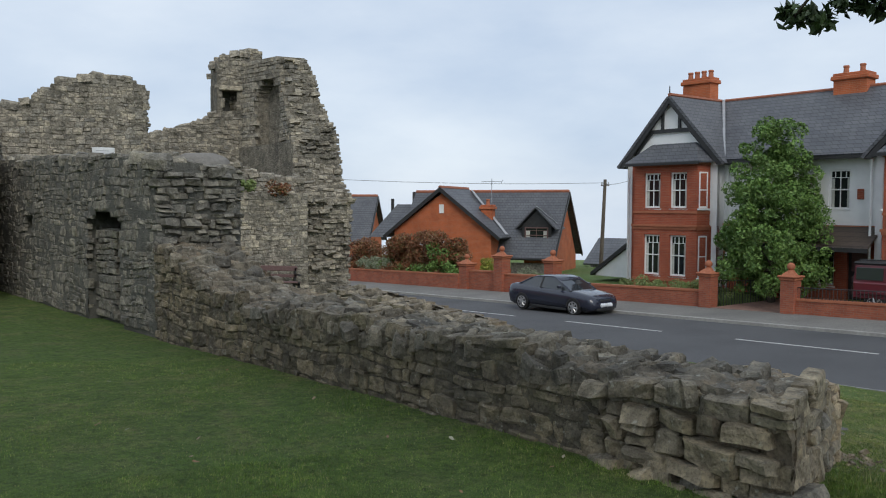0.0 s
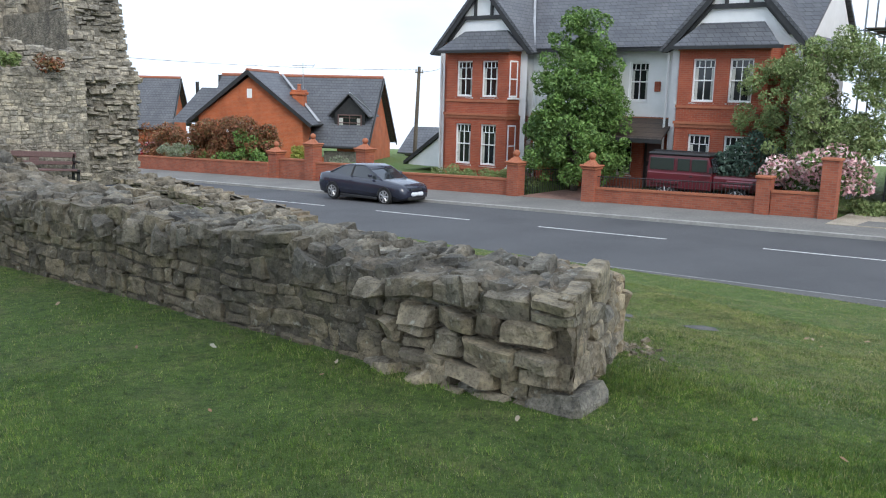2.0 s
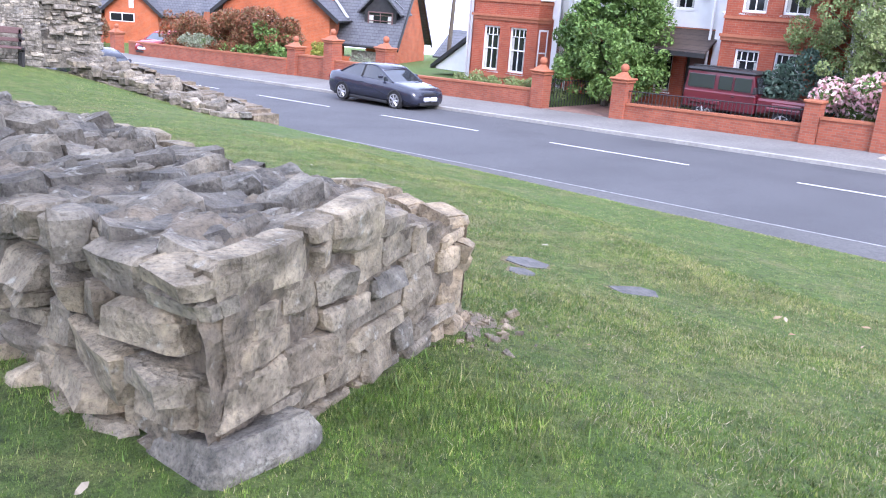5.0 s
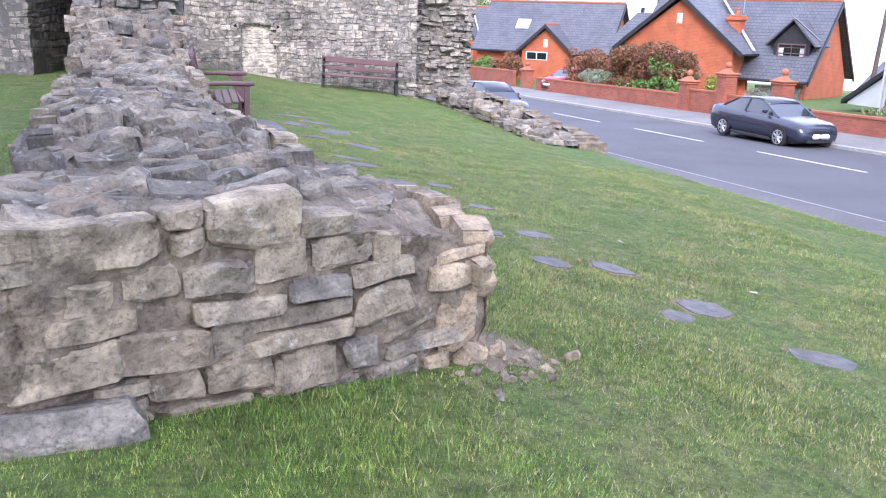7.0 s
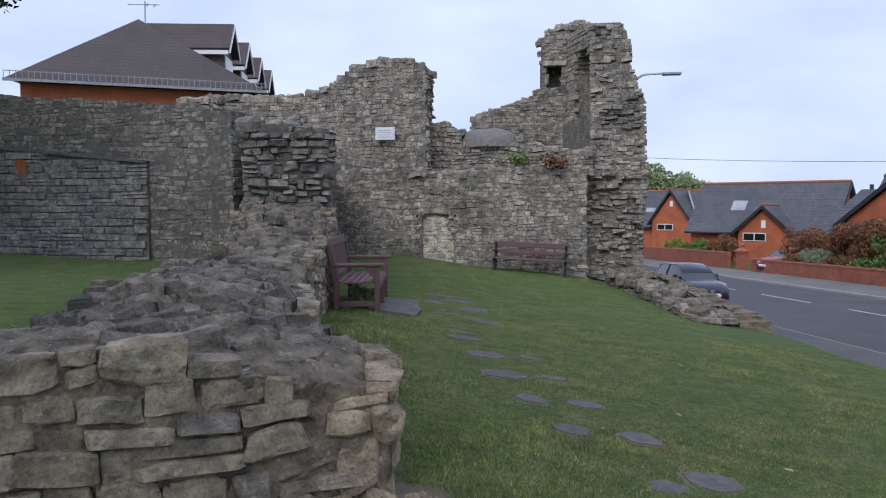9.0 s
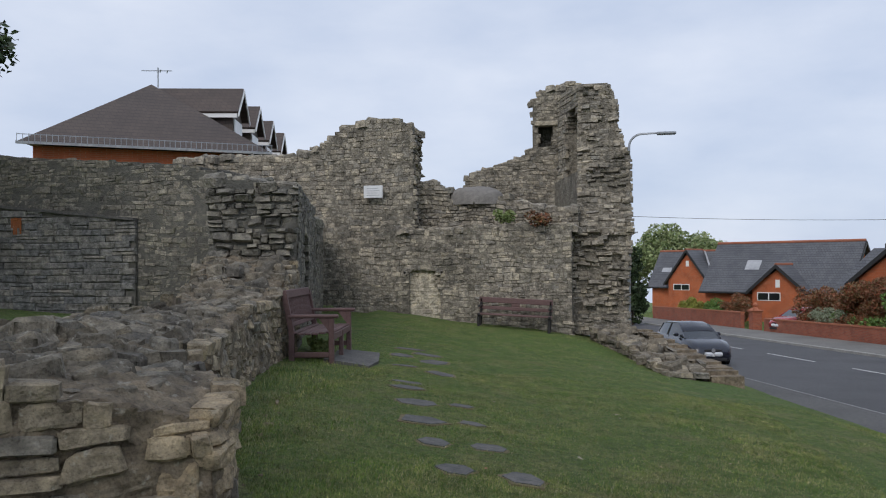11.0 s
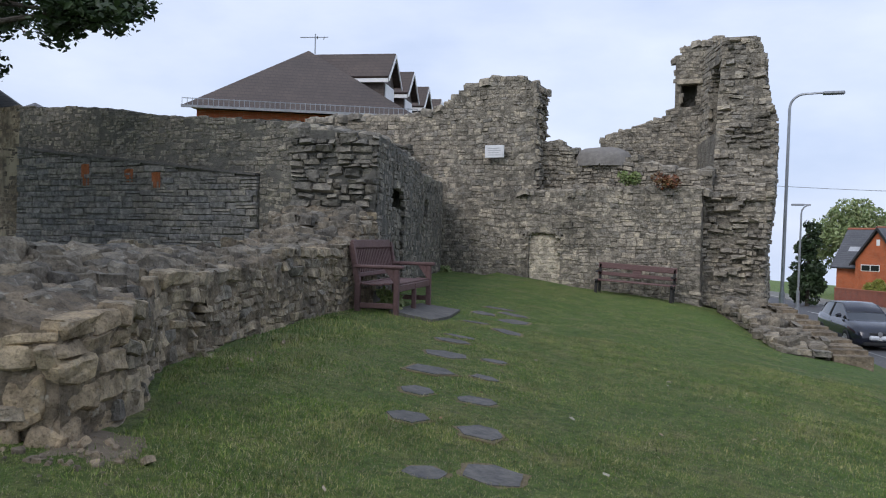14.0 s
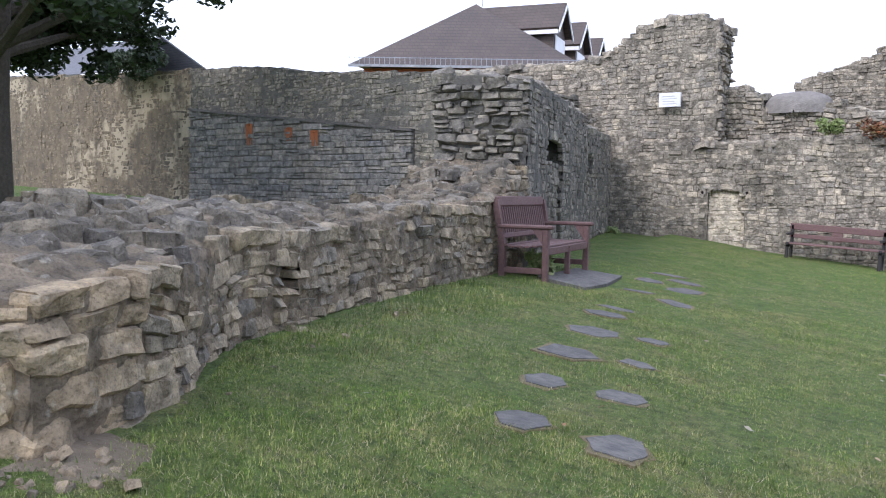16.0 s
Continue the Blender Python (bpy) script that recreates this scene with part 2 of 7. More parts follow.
def slate_material(name, c1, c2, tilt):
    m, nt, b, pos = start_material(name, 0.55)
    mp = nt.nodes.new("ShaderNodeMapping")
    mp.vector_type = "TEXTURE"
    mp.inputs["Rotation"].default_value = (0, 0, radians(tilt))
    nt.links.new(pos, mp.inputs["Vector"])
    sep, com, add = nt.nodes.new("ShaderNodeSeparateXYZ"), nt.nodes.new("ShaderNodeCombineXYZ"), nt.nodes.new("ShaderNodeMath")
    nt.links.new(mp.outputs["Vector"], sep.inputs[0])
    nt.links.new(sep.outputs["X"], add.inputs[0])
    nt.links.new(sep.outputs["Y"], add.inputs[1])
    nt.links.new(add.outputs[0], com.inputs["X"])
    nt.links.new(sep.outputs["Z"], com.inputs["Y"])
    br = nt.nodes.new("ShaderNodeTexBrick")
    br.inputs["Scale"].default_value = 1
    br.inputs["Brick Width"].default_value, br.inputs["Row Height"].default_value, br.inputs["Mortar Size"].default_value = 0.3, 0.17, 0.012
    for k, c in (("Color1", c1), ("Color2", c2), ("Mortar", tuple(v * 0.45 for v in c1))):
        br.inputs[k].default_value = (*c, 1)
    nt.links.new(com.outputs[0], br.inputs["Vector"])
    col = mixed(nt, br.outputs["Color"], ramp(nt, noise_of(nt, pos, 0.8, 5, 0.6), [(0.3, (0.75, 0.75, 0.75)), (0.65, (1.2, 1.2, 1.18))]), 0.8, "MULTIPLY")
    nt.links.new(col, b.inputs["Base Color"])
    bumped(nt, b, br.outputs["Fac"], -0.4, 0.015)
    return m


M_SLATE = slate_material("grey_slate", (0.085, 0.088, 0.1), (0.11, 0.112, 0.12), ROAD_TILT)
M_TILE = slate_material("brown_tile", (0.078, 0.055, 0.043), (0.064, 0.046, 0.036), 0)
M_RIDGE = surface("red_ridge_tile", (0.36, 0.13, 0.07), (0.28, 0.1, 0.06), 6)
M_RENDER = surface("white_render", (0.84, 0.84, 0.83), (0.79, 0.79, 0.78), 3, 0.85, bump=0.2, grain=120, worn=0.2)
M_WHITE = surface("white_paint", (0.83, 0.83, 0.82), (0.78, 0.78, 0.77), 5, 0.5, bump=0.1, worn=0.2)
M_BLACK = surface("black_paint", (0.02, 0.02, 0.021), (0.03, 0.03, 0.03), 6, 0.5, bump=0.1)
M_TERRA = surface("terracotta", (0.42, 0.15, 0.075), (0.34, 0.115, 0.06), 9, 0.8)
M_LEAD = surface("lead_flashing", (0.35, 0.36, 0.38), (0.45, 0.46, 0.47), 6, 0.5, bump=0.1)
M_BENCH = surface("stained_bench_wood", (0.12, 0.066, 0.062), (0.165, 0.098, 0.09), 30, 0.6, bump=0.4, grain=90)
M_BENCH_DARK = surface("dark_bench_metal", (0.022, 0.021, 0.021), (0.035, 0.032, 0.03), 20, 0.5, bump=0.2)
M_SLAB = surface("slate_paving", (0.085, 0.083, 0.08), (0.155, 0.146, 0.13), 14, 0.8, bump=0.9, grain=26, big=3.0, depth=0.02)
M_STRAW = surface("dry_thatch", (0.27, 0.215, 0.12), (0.17, 0.14, 0.075), 40, 0.95, bump=1.0, grain=90, depth=0.03)
M_STEEL = surface("galvanised_steel", (0.3, 0.32, 0.34), (0.38, 0.4, 0.42), 10, 0.45, 0.6, bump=0.1)
M_POLE = surface("creosoted_wood", (0.1, 0.08, 0.06), (0.15, 0.12, 0.09), 12, 0.85)
M_SIGN = surface("white_sign", (0.75, 0.76, 0.76), (0.66, 0.67, 0.68), 8, 0.4, bump=0.05)
M_RUST = surface("rusty_iron", (0.34, 0.11, 0.03), (0.22, 0.07, 0.025), 14, 0.9)


def glass_material(name, tint):
    m, nt, b, pos = start_material(name, 0.06)
    b.inputs["Base Color"].default_value = (*tint, 1)
    b.inputs["Specular IOR Level"].default_value = 0.6
    return m


M_GLASS = glass_material("dark_window_glass", (0.015, 0.018, 0.02))


def leaf_material(name, tones, rough=0.6):
    m, nt, b, pos = start_material(name, rough)
    rnd = nt.nodes.new("ShaderNodeNewGeometry").outputs["Random Per Island"]
    col = ramp(nt, rnd, [(i / (len(tones) - 1), c) for i, c in enumerate(tones)])
    col = mixed(nt, col, ramp(nt, noise_of(nt, pos, 1.6, 3), [(0.3, (0.6, 0.6, 0.6)), (0.7, (1.25, 1.25, 1.2))]), 0.8, "MULTIPLY")
    nt.links.new(col, b.inputs["Base Color"])
    b.inputs["Subsurface Weight"].default_value = 0.0
    return m


def grass_material(name):
    """Mown blades: lush green at the wall's end, drier and patched with straw on the bank."""
    m, nt, b, pos = start_material(name, 0.6)
    rnd = nt.nodes.new("ShaderNodeNewGeometry").outputs["Random Per Island"]
    green = ramp(nt, rnd, [(0.0, (0.06, 0.135, 0.008)), (0.3, (0.165, 0.28, 0.038)), (0.55, (0.11, 0.21, 0.022)), (0.85, (0.27, 0.345, 0.07)), (1.0, (0.44, 0.4, 0.17))])
    straw = ramp(nt, rnd, [(0.0, (0.09, 0.14, 0.022)), (0.35, (0.2, 0.25, 0.06)), (0.7, (0.34, 0.32, 0.12)), (0.9, (0.44, 0.38, 0.18)), (1.0, (0.58, 0.52, 0.3))])
    patch = mixed(nt, noise_of(nt, pos, 1.3, 5, 0.6), noise_of(nt, pos, 6, 4, 0.6), 0.4)
    bank = nt.nodes.new("ShaderNodeVectorMath")
    bank.operation = "DOT_PRODUCT"
    bank.inputs[1].default_value = (0.5, 0.35, 0)
    nt.links.new(pos, bank.inputs[0])
    dry = nt.nodes.new("ShaderNodeMapRange")
    dry.inputs["From Min"].default_value, dry.inputs["From Max"].default_value = 0.3, 2.2
    dry.inputs["To Min"].default_value, dry.inputs["To Max"].default_value = 0.12, 1.0
    nt.links.new(bank.outputs["Value"], dry.inputs["Value"])
    amount = mixed(nt, (0.0, 0.0, 0.0), ramp(nt, patch, [(0.37, 0.0), (0.55, 0.95)]), dry.outputs["Result"])
    col = mixed(nt, green, straw, amount)
    col = mixed(nt, col, ramp(nt, noise_of(nt, pos, 3.5, 4, 0.6), [(0.34, (0.42, 0.47, 0.42)), (0.62, (1.15, 1.15, 1.1))]), 0.9, "MULTIPLY")
    col = mixed(nt, col, ramp(nt, noise_of(nt, pos, 19, 4, 0.65), [(0.36, (0.4, 0.43, 0.38)), (0.5, (1, 1, 1)), (0.66, (1.45, 1.42, 1.35))]), 0.85, "MULTIPLY")
    nt.links.new(col, b.inputs["Base Color"])
    return m


M_LEAF = leaf_material("bright_leaves", [(0.07, 0.15, 0.03), (0.12, 0.22, 0.045), (0.19, 0.3, 0.075), (0.05, 0.11, 0.015)])
M_GRASS = grass_material("grass_blades")
M_LEAF_DARK = leaf_material("dark_leaves", [(0.018, 0.034, 0.012), (0.03, 0.055, 0.018), (0.045, 0.08, 0.025)])
M_LEAF_MIX = leaf_material("mixed_leaves", [(0.14, 0.22, 0.06), (0.22, 0.29, 0.1), (0.3, 0.34, 0.14), (0.11, 0.17, 0.055)])
M_LEAF_RED = leaf_material("copper_leaves", [(0.26, 0.09, 0.04), (0.19, 0.065, 0.03), (0.13, 0.11, 0.04), (0.33, 0.13, 0.06)])
M_LEAF_YELLOW = leaf_material("yellow_leaves", [(0.32, 0.33, 0.05), (0.22, 0.28, 0.05), (0.4, 0.36, 0.08)])
M_LEAF_PALE = leaf_material("silver_leaves", [(0.28, 0.31, 0.22), (0.2, 0.25, 0.14), (0.36, 0.38, 0.3)])
M_PETAL = leaf_material("pink_petals", [(0.75, 0.5, 0.5), (0.7, 0.36, 0.4), (0.8, 0.68, 0.64)])
M_BARK = surface("bark", (0.06, 0.05, 0.04), (0.1, 0.085, 0.065), 14, 0.95, bump=1.0, grain=25, depth=0.03)


# ---- mesh helpers ----
class Builder:
    """Collects vertices and faces for one mesh."""

    def __init__(self):
        self.v, self.f = [], []

    def add(self, verts, faces):
        n = len(self.v)
        self.v.extend(verts)
        self.f.extend([tuple(i + n for i in f) for f in faces])
        return self

    def box(self, x0, x1, y0, y1, z0, z1, c=0.0, m=None):
        """A box; c: width of its chamfered edges."""
        if c <= 0:
            vs = [(x, y, z) for x in (x0, x1) for y in (y0, y1) for z in (z0, z1)]
            fs = [(0, 1, 3, 2), (4, 6, 7, 5), (0, 4, 5, 1), (2, 3, 7, 6), (0, 2, 6, 4), (1, 5, 7, 3)]
        else:
            c = min(c, abs(x1 - x0) * 0.45, abs(y1 - y0) * 0.45, abs(z1 - z0) * 0.45)
            vs, idx = [], {}
            for i, x in enumerate((x0, x1)):
                for j, y in enumerate((y0, y1)):
                    for k, z in enumerate((z0, z1)):
                        sx, sy, sz = (c if i == 0 else -c), (c if j == 0 else -c), (c if k == 0 else -c)
                        idx[i, j, k, 0] = len(vs); vs.append((x, y + sy, z + sz))
                        idx[i, j, k, 1] = len(vs); vs.append((x + sx, y, z + sz))
                        idx[i, j, k, 2] = len(vs); vs.append((x + sx, y + sy, z))
            q = idx
            fs = []
            for i in (0, 1):
                fs.append((q[i, 0, 0, 0], q[i, 1, 0, 0], q[i, 1, 1, 0], q[i, 0, 1, 0]))
                fs.append((q[0, i, 0, 1], q[1, i, 0, 1], q[1, i, 1, 1], q[0, i, 1, 1]))
                fs.append((q[0, 0, i, 2], q[1, 0, i, 2], q[1, 1, i, 2], q[0, 1, i, 2]))
            for a in (0, 1):
                for d in (0, 1):
                    fs.append((q[a, d, 0, 0], q[a, d, 1, 0], q[a, d, 1, 1], q[a, d, 0, 1]))
                    fs.append((q[a, 0, d, 0], q[a, 1, d, 0], q[a, 1, d, 2], q[a, 0, d, 2]))
                    fs.append((q[0, a, d, 1], q[1, a, d, 1], q[1, a, d, 2], q[0, a, d, 2]))
            for key in [(i, j, k) for i in (0, 1) for j in (0, 1) for k in (0, 1)]:
                fs.append((q[(*key, 0)], q[(*key, 1)], q[(*key, 2)]))
        if m is not None:
            vs = [tuple(m @ Vector(p)) for p in vs]
        return self.add(vs, fs)

    def rod(self, p0, p1, r0, r1=None, n=8):
        """A tapered round bar from p0 to p1, with ends."""
        r1 = r0 if r1 is None else r1
        p0, p1 = Vector(p0), Vector(p1)
        d = (p1 - p0).normalized()
        a = d.orthogonal().normalized()
        b = d.cross(a)
        ring = [(math.cos(2 * math.pi * k / n), math.sin(2 * math.pi * k / n)) for k in range(n)]
        vs = [tuple(p0 + a * (r0 * c) + b * (r0 * s)) for c, s in ring] + [tuple(p1 + a * (r1 * c) + b * (r1 * s)) for c, s in ring]
        fs = [(k, (k + 1) % n, n + (k + 1) % n, n + k) for k in range(n)] + [tuple(range(n))[::-1], tuple(range(n, 2 * n))]
        return self.add(vs, fs)

    def turned(self, profile, centre, n=12):
        """A turned shape about the vertical: profile of (radius, height)."""
        cx, cy, cz = centre
        vs, fs = [], []
        for r, z in profile:
            vs += [(cx + r * math.cos(2 * math.pi * k / n), cy + r * math.sin(2 * math.pi * k / n), cz + z) for k in range(n)]
        for i in range(len(profile) - 1):
            fs += [(i * n + k, i * n + (k + 1) % n, (i + 1) * n + (k + 1) % n, (i + 1) * n + k) for k in range(n)]
        fs += [tuple(range(n))[::-1], tuple(range((len(profile) - 1) * n, len(profile) * n))]
        return self.add(vs, fs)

    def slab(self, outline, offset):
        """An outline of 3D points made solid by an offset vector."""
        n = len(outline)
        o = Vector(offset)
        vs = [tuple(p) for p in outline] + [tuple(Vector(p) + o) for p in outline]
        fs = [tuple(range(n)), tuple(range(2 * n - 1, n - 1, -1))] + [(k, n + k, n + (k + 1) % n, (k + 1) % n) for k in range(n)]
        return self.add(vs, fs)

    def mesh(self, name, material, smooth=False):
        me = bpy.data.meshes.new(name)
        me.from_pydata(self.v, [], self.f)
        bm = bmesh.new()
        bm.from_mesh(me)
        bmesh.ops.recalc_face_normals(bm, faces=bm.faces)
        bm.to_mesh(me)
        bm.free()
        me.materials.append(material)
        if smooth:
            me.polygons.foreach_set("use_smooth", [True] * len(me.polygons))
        return me


def part(name, shape, material, parent=None, label="", smooth=False, kind=""):
    """Links a Builder (in the thing's own coordinates) as one mesh object, under parent where given."""
    ob = new(name, shape.mesh(name, material, smooth))
    ob.parent = parent
    return tagged(ob, label, kind=kind)


def thing(name, m, label, category, group="", kind=""):
    ob = new(name)
    ob.matrix_basis = m
    ob.empty_display_size = 0.2
    return tagged(ob, label, category, group, kind)


B = Builder
ORIGIN = Vector((13.3, 21.65, 0))
ROAD_U, ROAD_V = Vector((0.2251, -0.9743, 0)), Vector((0.9743, 0.2251, 0))
ROAD = Matrix.Translation(ORIGIN) @ Matrix((ROAD_U, ROAD_V, (0, 0, 1))).transposed().to_4x4()


def road_z(s):
    return -2.33 + 0.0292 * max(-90.0, min(40.0, s))


def at_road(s, v, z, turn=0.0):
    """A pose beside the road: s metres along it, v metres across it."""
    return ROAD @ pose(s, v, z, 0, 0, turn)


# ---- ground ----
V_STOPS = (-80, -45, -29, -23, -20, -17.8, -16.3, -15, -14, -12, -9.6, -8.2, -7.0, -6.3)
Z_STOPS = (1.2, 0.9, 0.45, 0.1, 0.05, 0.02, -0.09, -0.26, -0.42, -0.6, -1.0, -1.45, -1.95, -2.12)


def ground_z(x, y):
    d = Vector((x, y, 0)) - ORIGIN
    s, v = d.dot(ROAD_U), d.dot(ROAD_V)
    rz = road_z(s)
    if v > -6.2:
        z = rz - 0.08 if v < 6.9 else rz + (0.1 if v < 8 else min(0.45, 0.1 + 0.1 * (v - 8)))
        return z - 0.055 * max(0, v - 24) - 0.03 * max(0, -60 - s)
    z = float(np.interp(v, V_STOPS, Z_STOPS))
    z -= 0.12 * math.exp(-((y - 9.5) / 4.5) ** 2) * max(0.0, 1 - abs(v + 17) / 9)
    if 13 < y < 26 and v > -16:
        z += 0.12 * math.exp(-((y - 18) / 3.5) ** 2)
    k = min(1.0, max(0.0, (v + 11) / 4.6))
    z = z * (1 - k) + k * (z + (rz + 2.12))
    if s < -14:
        z += (rz + 2.6) * min(1.0, (-14 - s) / 20) * 0.9
    return z + 0.018 * noise.noise((x * 0.9, y * 0.9, 0))


def spaced(lo, hi, fine_lo, fine_hi, fine, coarse):
    out, p = [], lo
    while p < hi:
        out.append(p)
        gap = 0 if fine_lo <= p <= fine_hi else min(abs(p - fine_lo), abs(p - fine_hi))
        p += fine + gap * coarse
    return out + [hi]


gs, gv = spaced(-900, 900, -8, 30, 0.4, 0.16), spaced(-900, 900, -26, -5.5, 0.3, 0.16)
ground = B()
for s in gs:
    for v in gv:
        p = ORIGIN + ROAD_U * s + ROAD_V * v
        ground.v.append((p.x, p.y, ground_z(p.x, p.y)))
nv = len(gv)
ground.f = [(i * nv + j, i * nv + j + 1, (i + 1) * nv + j + 1, (i + 1) * nv + j) for i in range(len(gs) - 1) for j in range(nv - 1)]
tagged(part("ground", ground, M_LAWN, smooth=True), "mown green lawn on a gentle bank", "lawn", kind="structure")


def strip(name, v0, v1, lift0, lift1, material, s0=-130, s1=60, step=4.0, thick=0.12, edge=None):
    """A strip along the road between two distances across it; edge(s) shifts its near side."""
    b, n = B(), int((s1 - s0) / step)
    for i in range(n + 1):
        s = s0 + (s1 - s0) * i / n
        z, a = road_z(s), v0 + (edge(s) if edge else 0)
        b.v += [(s, a, z + lift0), (s, v1, z + lift1), (s, v1, z + lift1 - thick), (s, a, z + lift0 - thick)]
    for i in range(n):
        for j in range(4):
            b.f.append((4 * i + j, 4 * i + (j + 1) % 4, 4 * i + 4 + (j + 1) % 4, 4 * i + 4 + j))
    b.f += [(0, 1, 2, 3), (4 * n, 4 * n + 3, 4 * n + 2, 4 * n + 1)]
    ob = part(name, b, material)
    ob.matrix_basis = ROAD
    return ob


tagged(strip("road", -4.75, 3.3, 0.0, 0.0, M_ASPHALT), "dark grey asphalt road", "road", kind="structure")
tagged(strip("road_edge", -6.35, -4.75, 0.004, 0.004, M_ASPHALT_OLD, edge=lambda s: -min(1.4, max(0, (s - 8) * 0.14))), "worn paler asphalt verge of the road", "road", kind="structure")
tagged(strip("pavement", 3.45, 6.7, 0.1, 0.12, M_PAVE), "grey asphalt pavement", "pavement", kind="structure")
tagged(strip("kerb", 3.3, 3.45, 0.1, 0.11, M_KERB, thick=0.2), "pale concrete kerb", "kerb", kind="structure")
for k in range(-9, 6):
    s0 = 0.3 + 6.7 * k
    tagged(strip("road_marking", -0.045, 0.045, 0.006, 0.006, M_LINE, s0, s0 + 4.1, 1.0, 0.004), "white painted centre dash on the road", "road marking", "centre line", kind="structure")
tagged(strip("road_marking", -4.79, -4.735, 0.009, 0.009, M_LINE_WORN, -60, 40, 2.0, 0.004, edge=lambda s: 0), "worn white edge line on the road", "road marking", kind="structure")


# ---- rubble walls ----
rng = random.Random(7)


def stone_shape(w, h, d, r, fine=True, back=0.06, soft=1.0):
    """One rough stone: w wide, h high, standing d proud of the wall. Local x along, y up, z outward."""
    ins = min(w, h) * r.uniform(0.1, 0.17)
    if fine:
        a1, a2, c1, c2 = (r.uniform(0.7, 1.5) for _ in range(4))
        xs, ys = (0, ins * a1, w - ins * a2, w), (0, ins * c1, h - ins * c2, h)
        slope_x, slope_y = r.uniform(-0.35, 0.35), r.uniform(-0.35, 0.35)
        vs = []
        for j, y in enumerate(ys):
            for i, x in enumerate(xs):
                ring, corner = i in (0, 3) or j in (0, 3), i in (0, 3) and j in (0, 3)
                px, py = x + r.uniform(-0.25, 0.25) * ins, y + r.uniform(-0.25, 0.25) * ins
                if corner:
                    k = r.uniform(0.1, 0.9)
                    px += (1 if i == 0 else -1) * ins * k
                    py += (1 if j == 0 else -1) * ins * k
                z = d * (0.45 if ring else 1.0) * (1 + slope_x * (x / w - 0.5) + slope_y * (y / h - 0.5)) + r.uniform(-0.22, 0.22) * d * soft + (r.uniform(-0.008, 0.008) if not ring else 0)
                vs.append((px, py, z))
        rim = [0, 1, 2, 3, 7, 11, 15, 14, 13, 12, 8, 4]
        n = 16
        vs += [(vs[k][0], vs[k][1], -back) for k in rim]
        fs = [(j * 4 + i, j * 4 + i + 1, j * 4 + i + 5, j * 4 + i + 4) for j in range(3) for i in range(3)]
        fs += [(rim[(k + 1) % 12], rim[k], n + k, n + (k + 1) % 12) for k in range(12)]
        return vs, fs
    j = lambda a: r.uniform(-a, a)
    vs = [(0 + j(ins * .3), 0 + j(ins * .3), -back), (w + j(ins * .3), 0 + j(ins * .3), -back), (w + j(ins * .3), h + j(ins * .3), -back), (j(ins * .3), h + j(ins * .3), -back)]
    vs += [(x, y, d * 0.5) for x, y, _ in vs[:4]]
    a = ins * 0.8
    vs += [(a + j(a * .5), a + j(a * .5), d + j(d * .3)), (w - a + j(a * .5), a + j(a * .5), d + j(d * .3)), (w - a + j(a * .5), h - a + j(a * .5), d + j(d * .3)), (a + j(a * .5), h - a + j(a * .5), d + j(d * .3))]
    fs = [(8, 9, 10, 11)]
    for k in range(4):
        m = (k + 1) % 4
        fs += [(k, m, 4 + m, 4 + k), (4 + k, 4 + m, 8 + m, 8 + k)]
    return vs, fs


def boulder(w, h, d, r, fine=True, back=0.09, soft=1.0):
    """One weathered rubble stone with an uneven hewn face and worn corners; axes as in stone_shape."""
    q = Vector((r.uniform(0, 90), r.uniform(0, 90), r.uniform(0, 90)))
    sx, sy, m = r.uniform(-0.45, 0.45), r.uniform(-0.5, 0.35), min(w, h)
    e1, e2, vs = r.uniform(0.72, 0.88), r.uniform(0.7, 0.86), []
    cx, cy = r.uniform(-0.35, 0.35), r.uniform(-0.35, 0.35)
    for b in (-1.0, -e2, cy, e2, 1.0):
        for a in (-1.0, -e1, cx, e1, 1.0):
            edge = max(abs(a), abs(b)) > 0.9
            x, y = w / 2 * (1 + a), h / 2 * (1 + b)
            if abs(a) == 1 and abs(b) == 1:
                x, y = x - a * m * r.uniform(0.02, 0.2), y - b * m * r.uniform(0.02, 0.18)
            g = q + Vector((x, y, 0)) * 7
            x += noise.noise(g) * 0.26 * m
            y += noise.noise(g + Vector((5, 9, 2))) * 0.24 * m
            z = d * (0.42 if edge else 1.0) * (1 + sx * a + sy * b) + noise.noise(g * 1.9) * 0.2 * m * soft
            vs.append((x, y, z))
    rim = [0, 1, 2, 3, 4, 9, 14, 19, 24, 23, 22, 21, 20, 15, 10, 5]
    vs += [(vs[k][0], vs[k][1], -back) for k in rim]
    fs = [(j * 5 + i, j * 5 + i + 1, j * 5 + i + 6, j * 5 + i + 5) for j in range(4) for i in range(4)]
    return vs, fs + [(rim[(k + 1) % 16], rim[k], 25 + k, 25 + (k + 1) % 16) for k in range(16)] + [tuple(range(40, 24, -1))]


def courses(length, height, r, h_range, l_range, keep, gap=0.012):
    """Rough courses of stones over a face: yields (u, w, width, height)."""
    w = -0.02
    while w < height:
        h = r.uniform(*h_range)
        u = -r.uniform(0, l_range[1] * 0.6)
        while u < length:
            ln = r.uniform(*l_range) * (0.75 + 0.5 * h / h_range[1])
            dy = r.uniform(-0.012, 0.012)
            split = h > 0.13 and r.random() < 0.22
            for w0, hh in (((w, h * 0.48), (w + h * 0.5, h * 0.5)) if split else ((w, h),)):
                if keep(u + ln / 2, w0 + hh / 2) and 0 <= u + ln / 2 <= length:
                    yield max(u, -0.02), w0 + dy, min(ln, length + 0.02 - u) - gap, hh - gap
            u += ln
        w += h


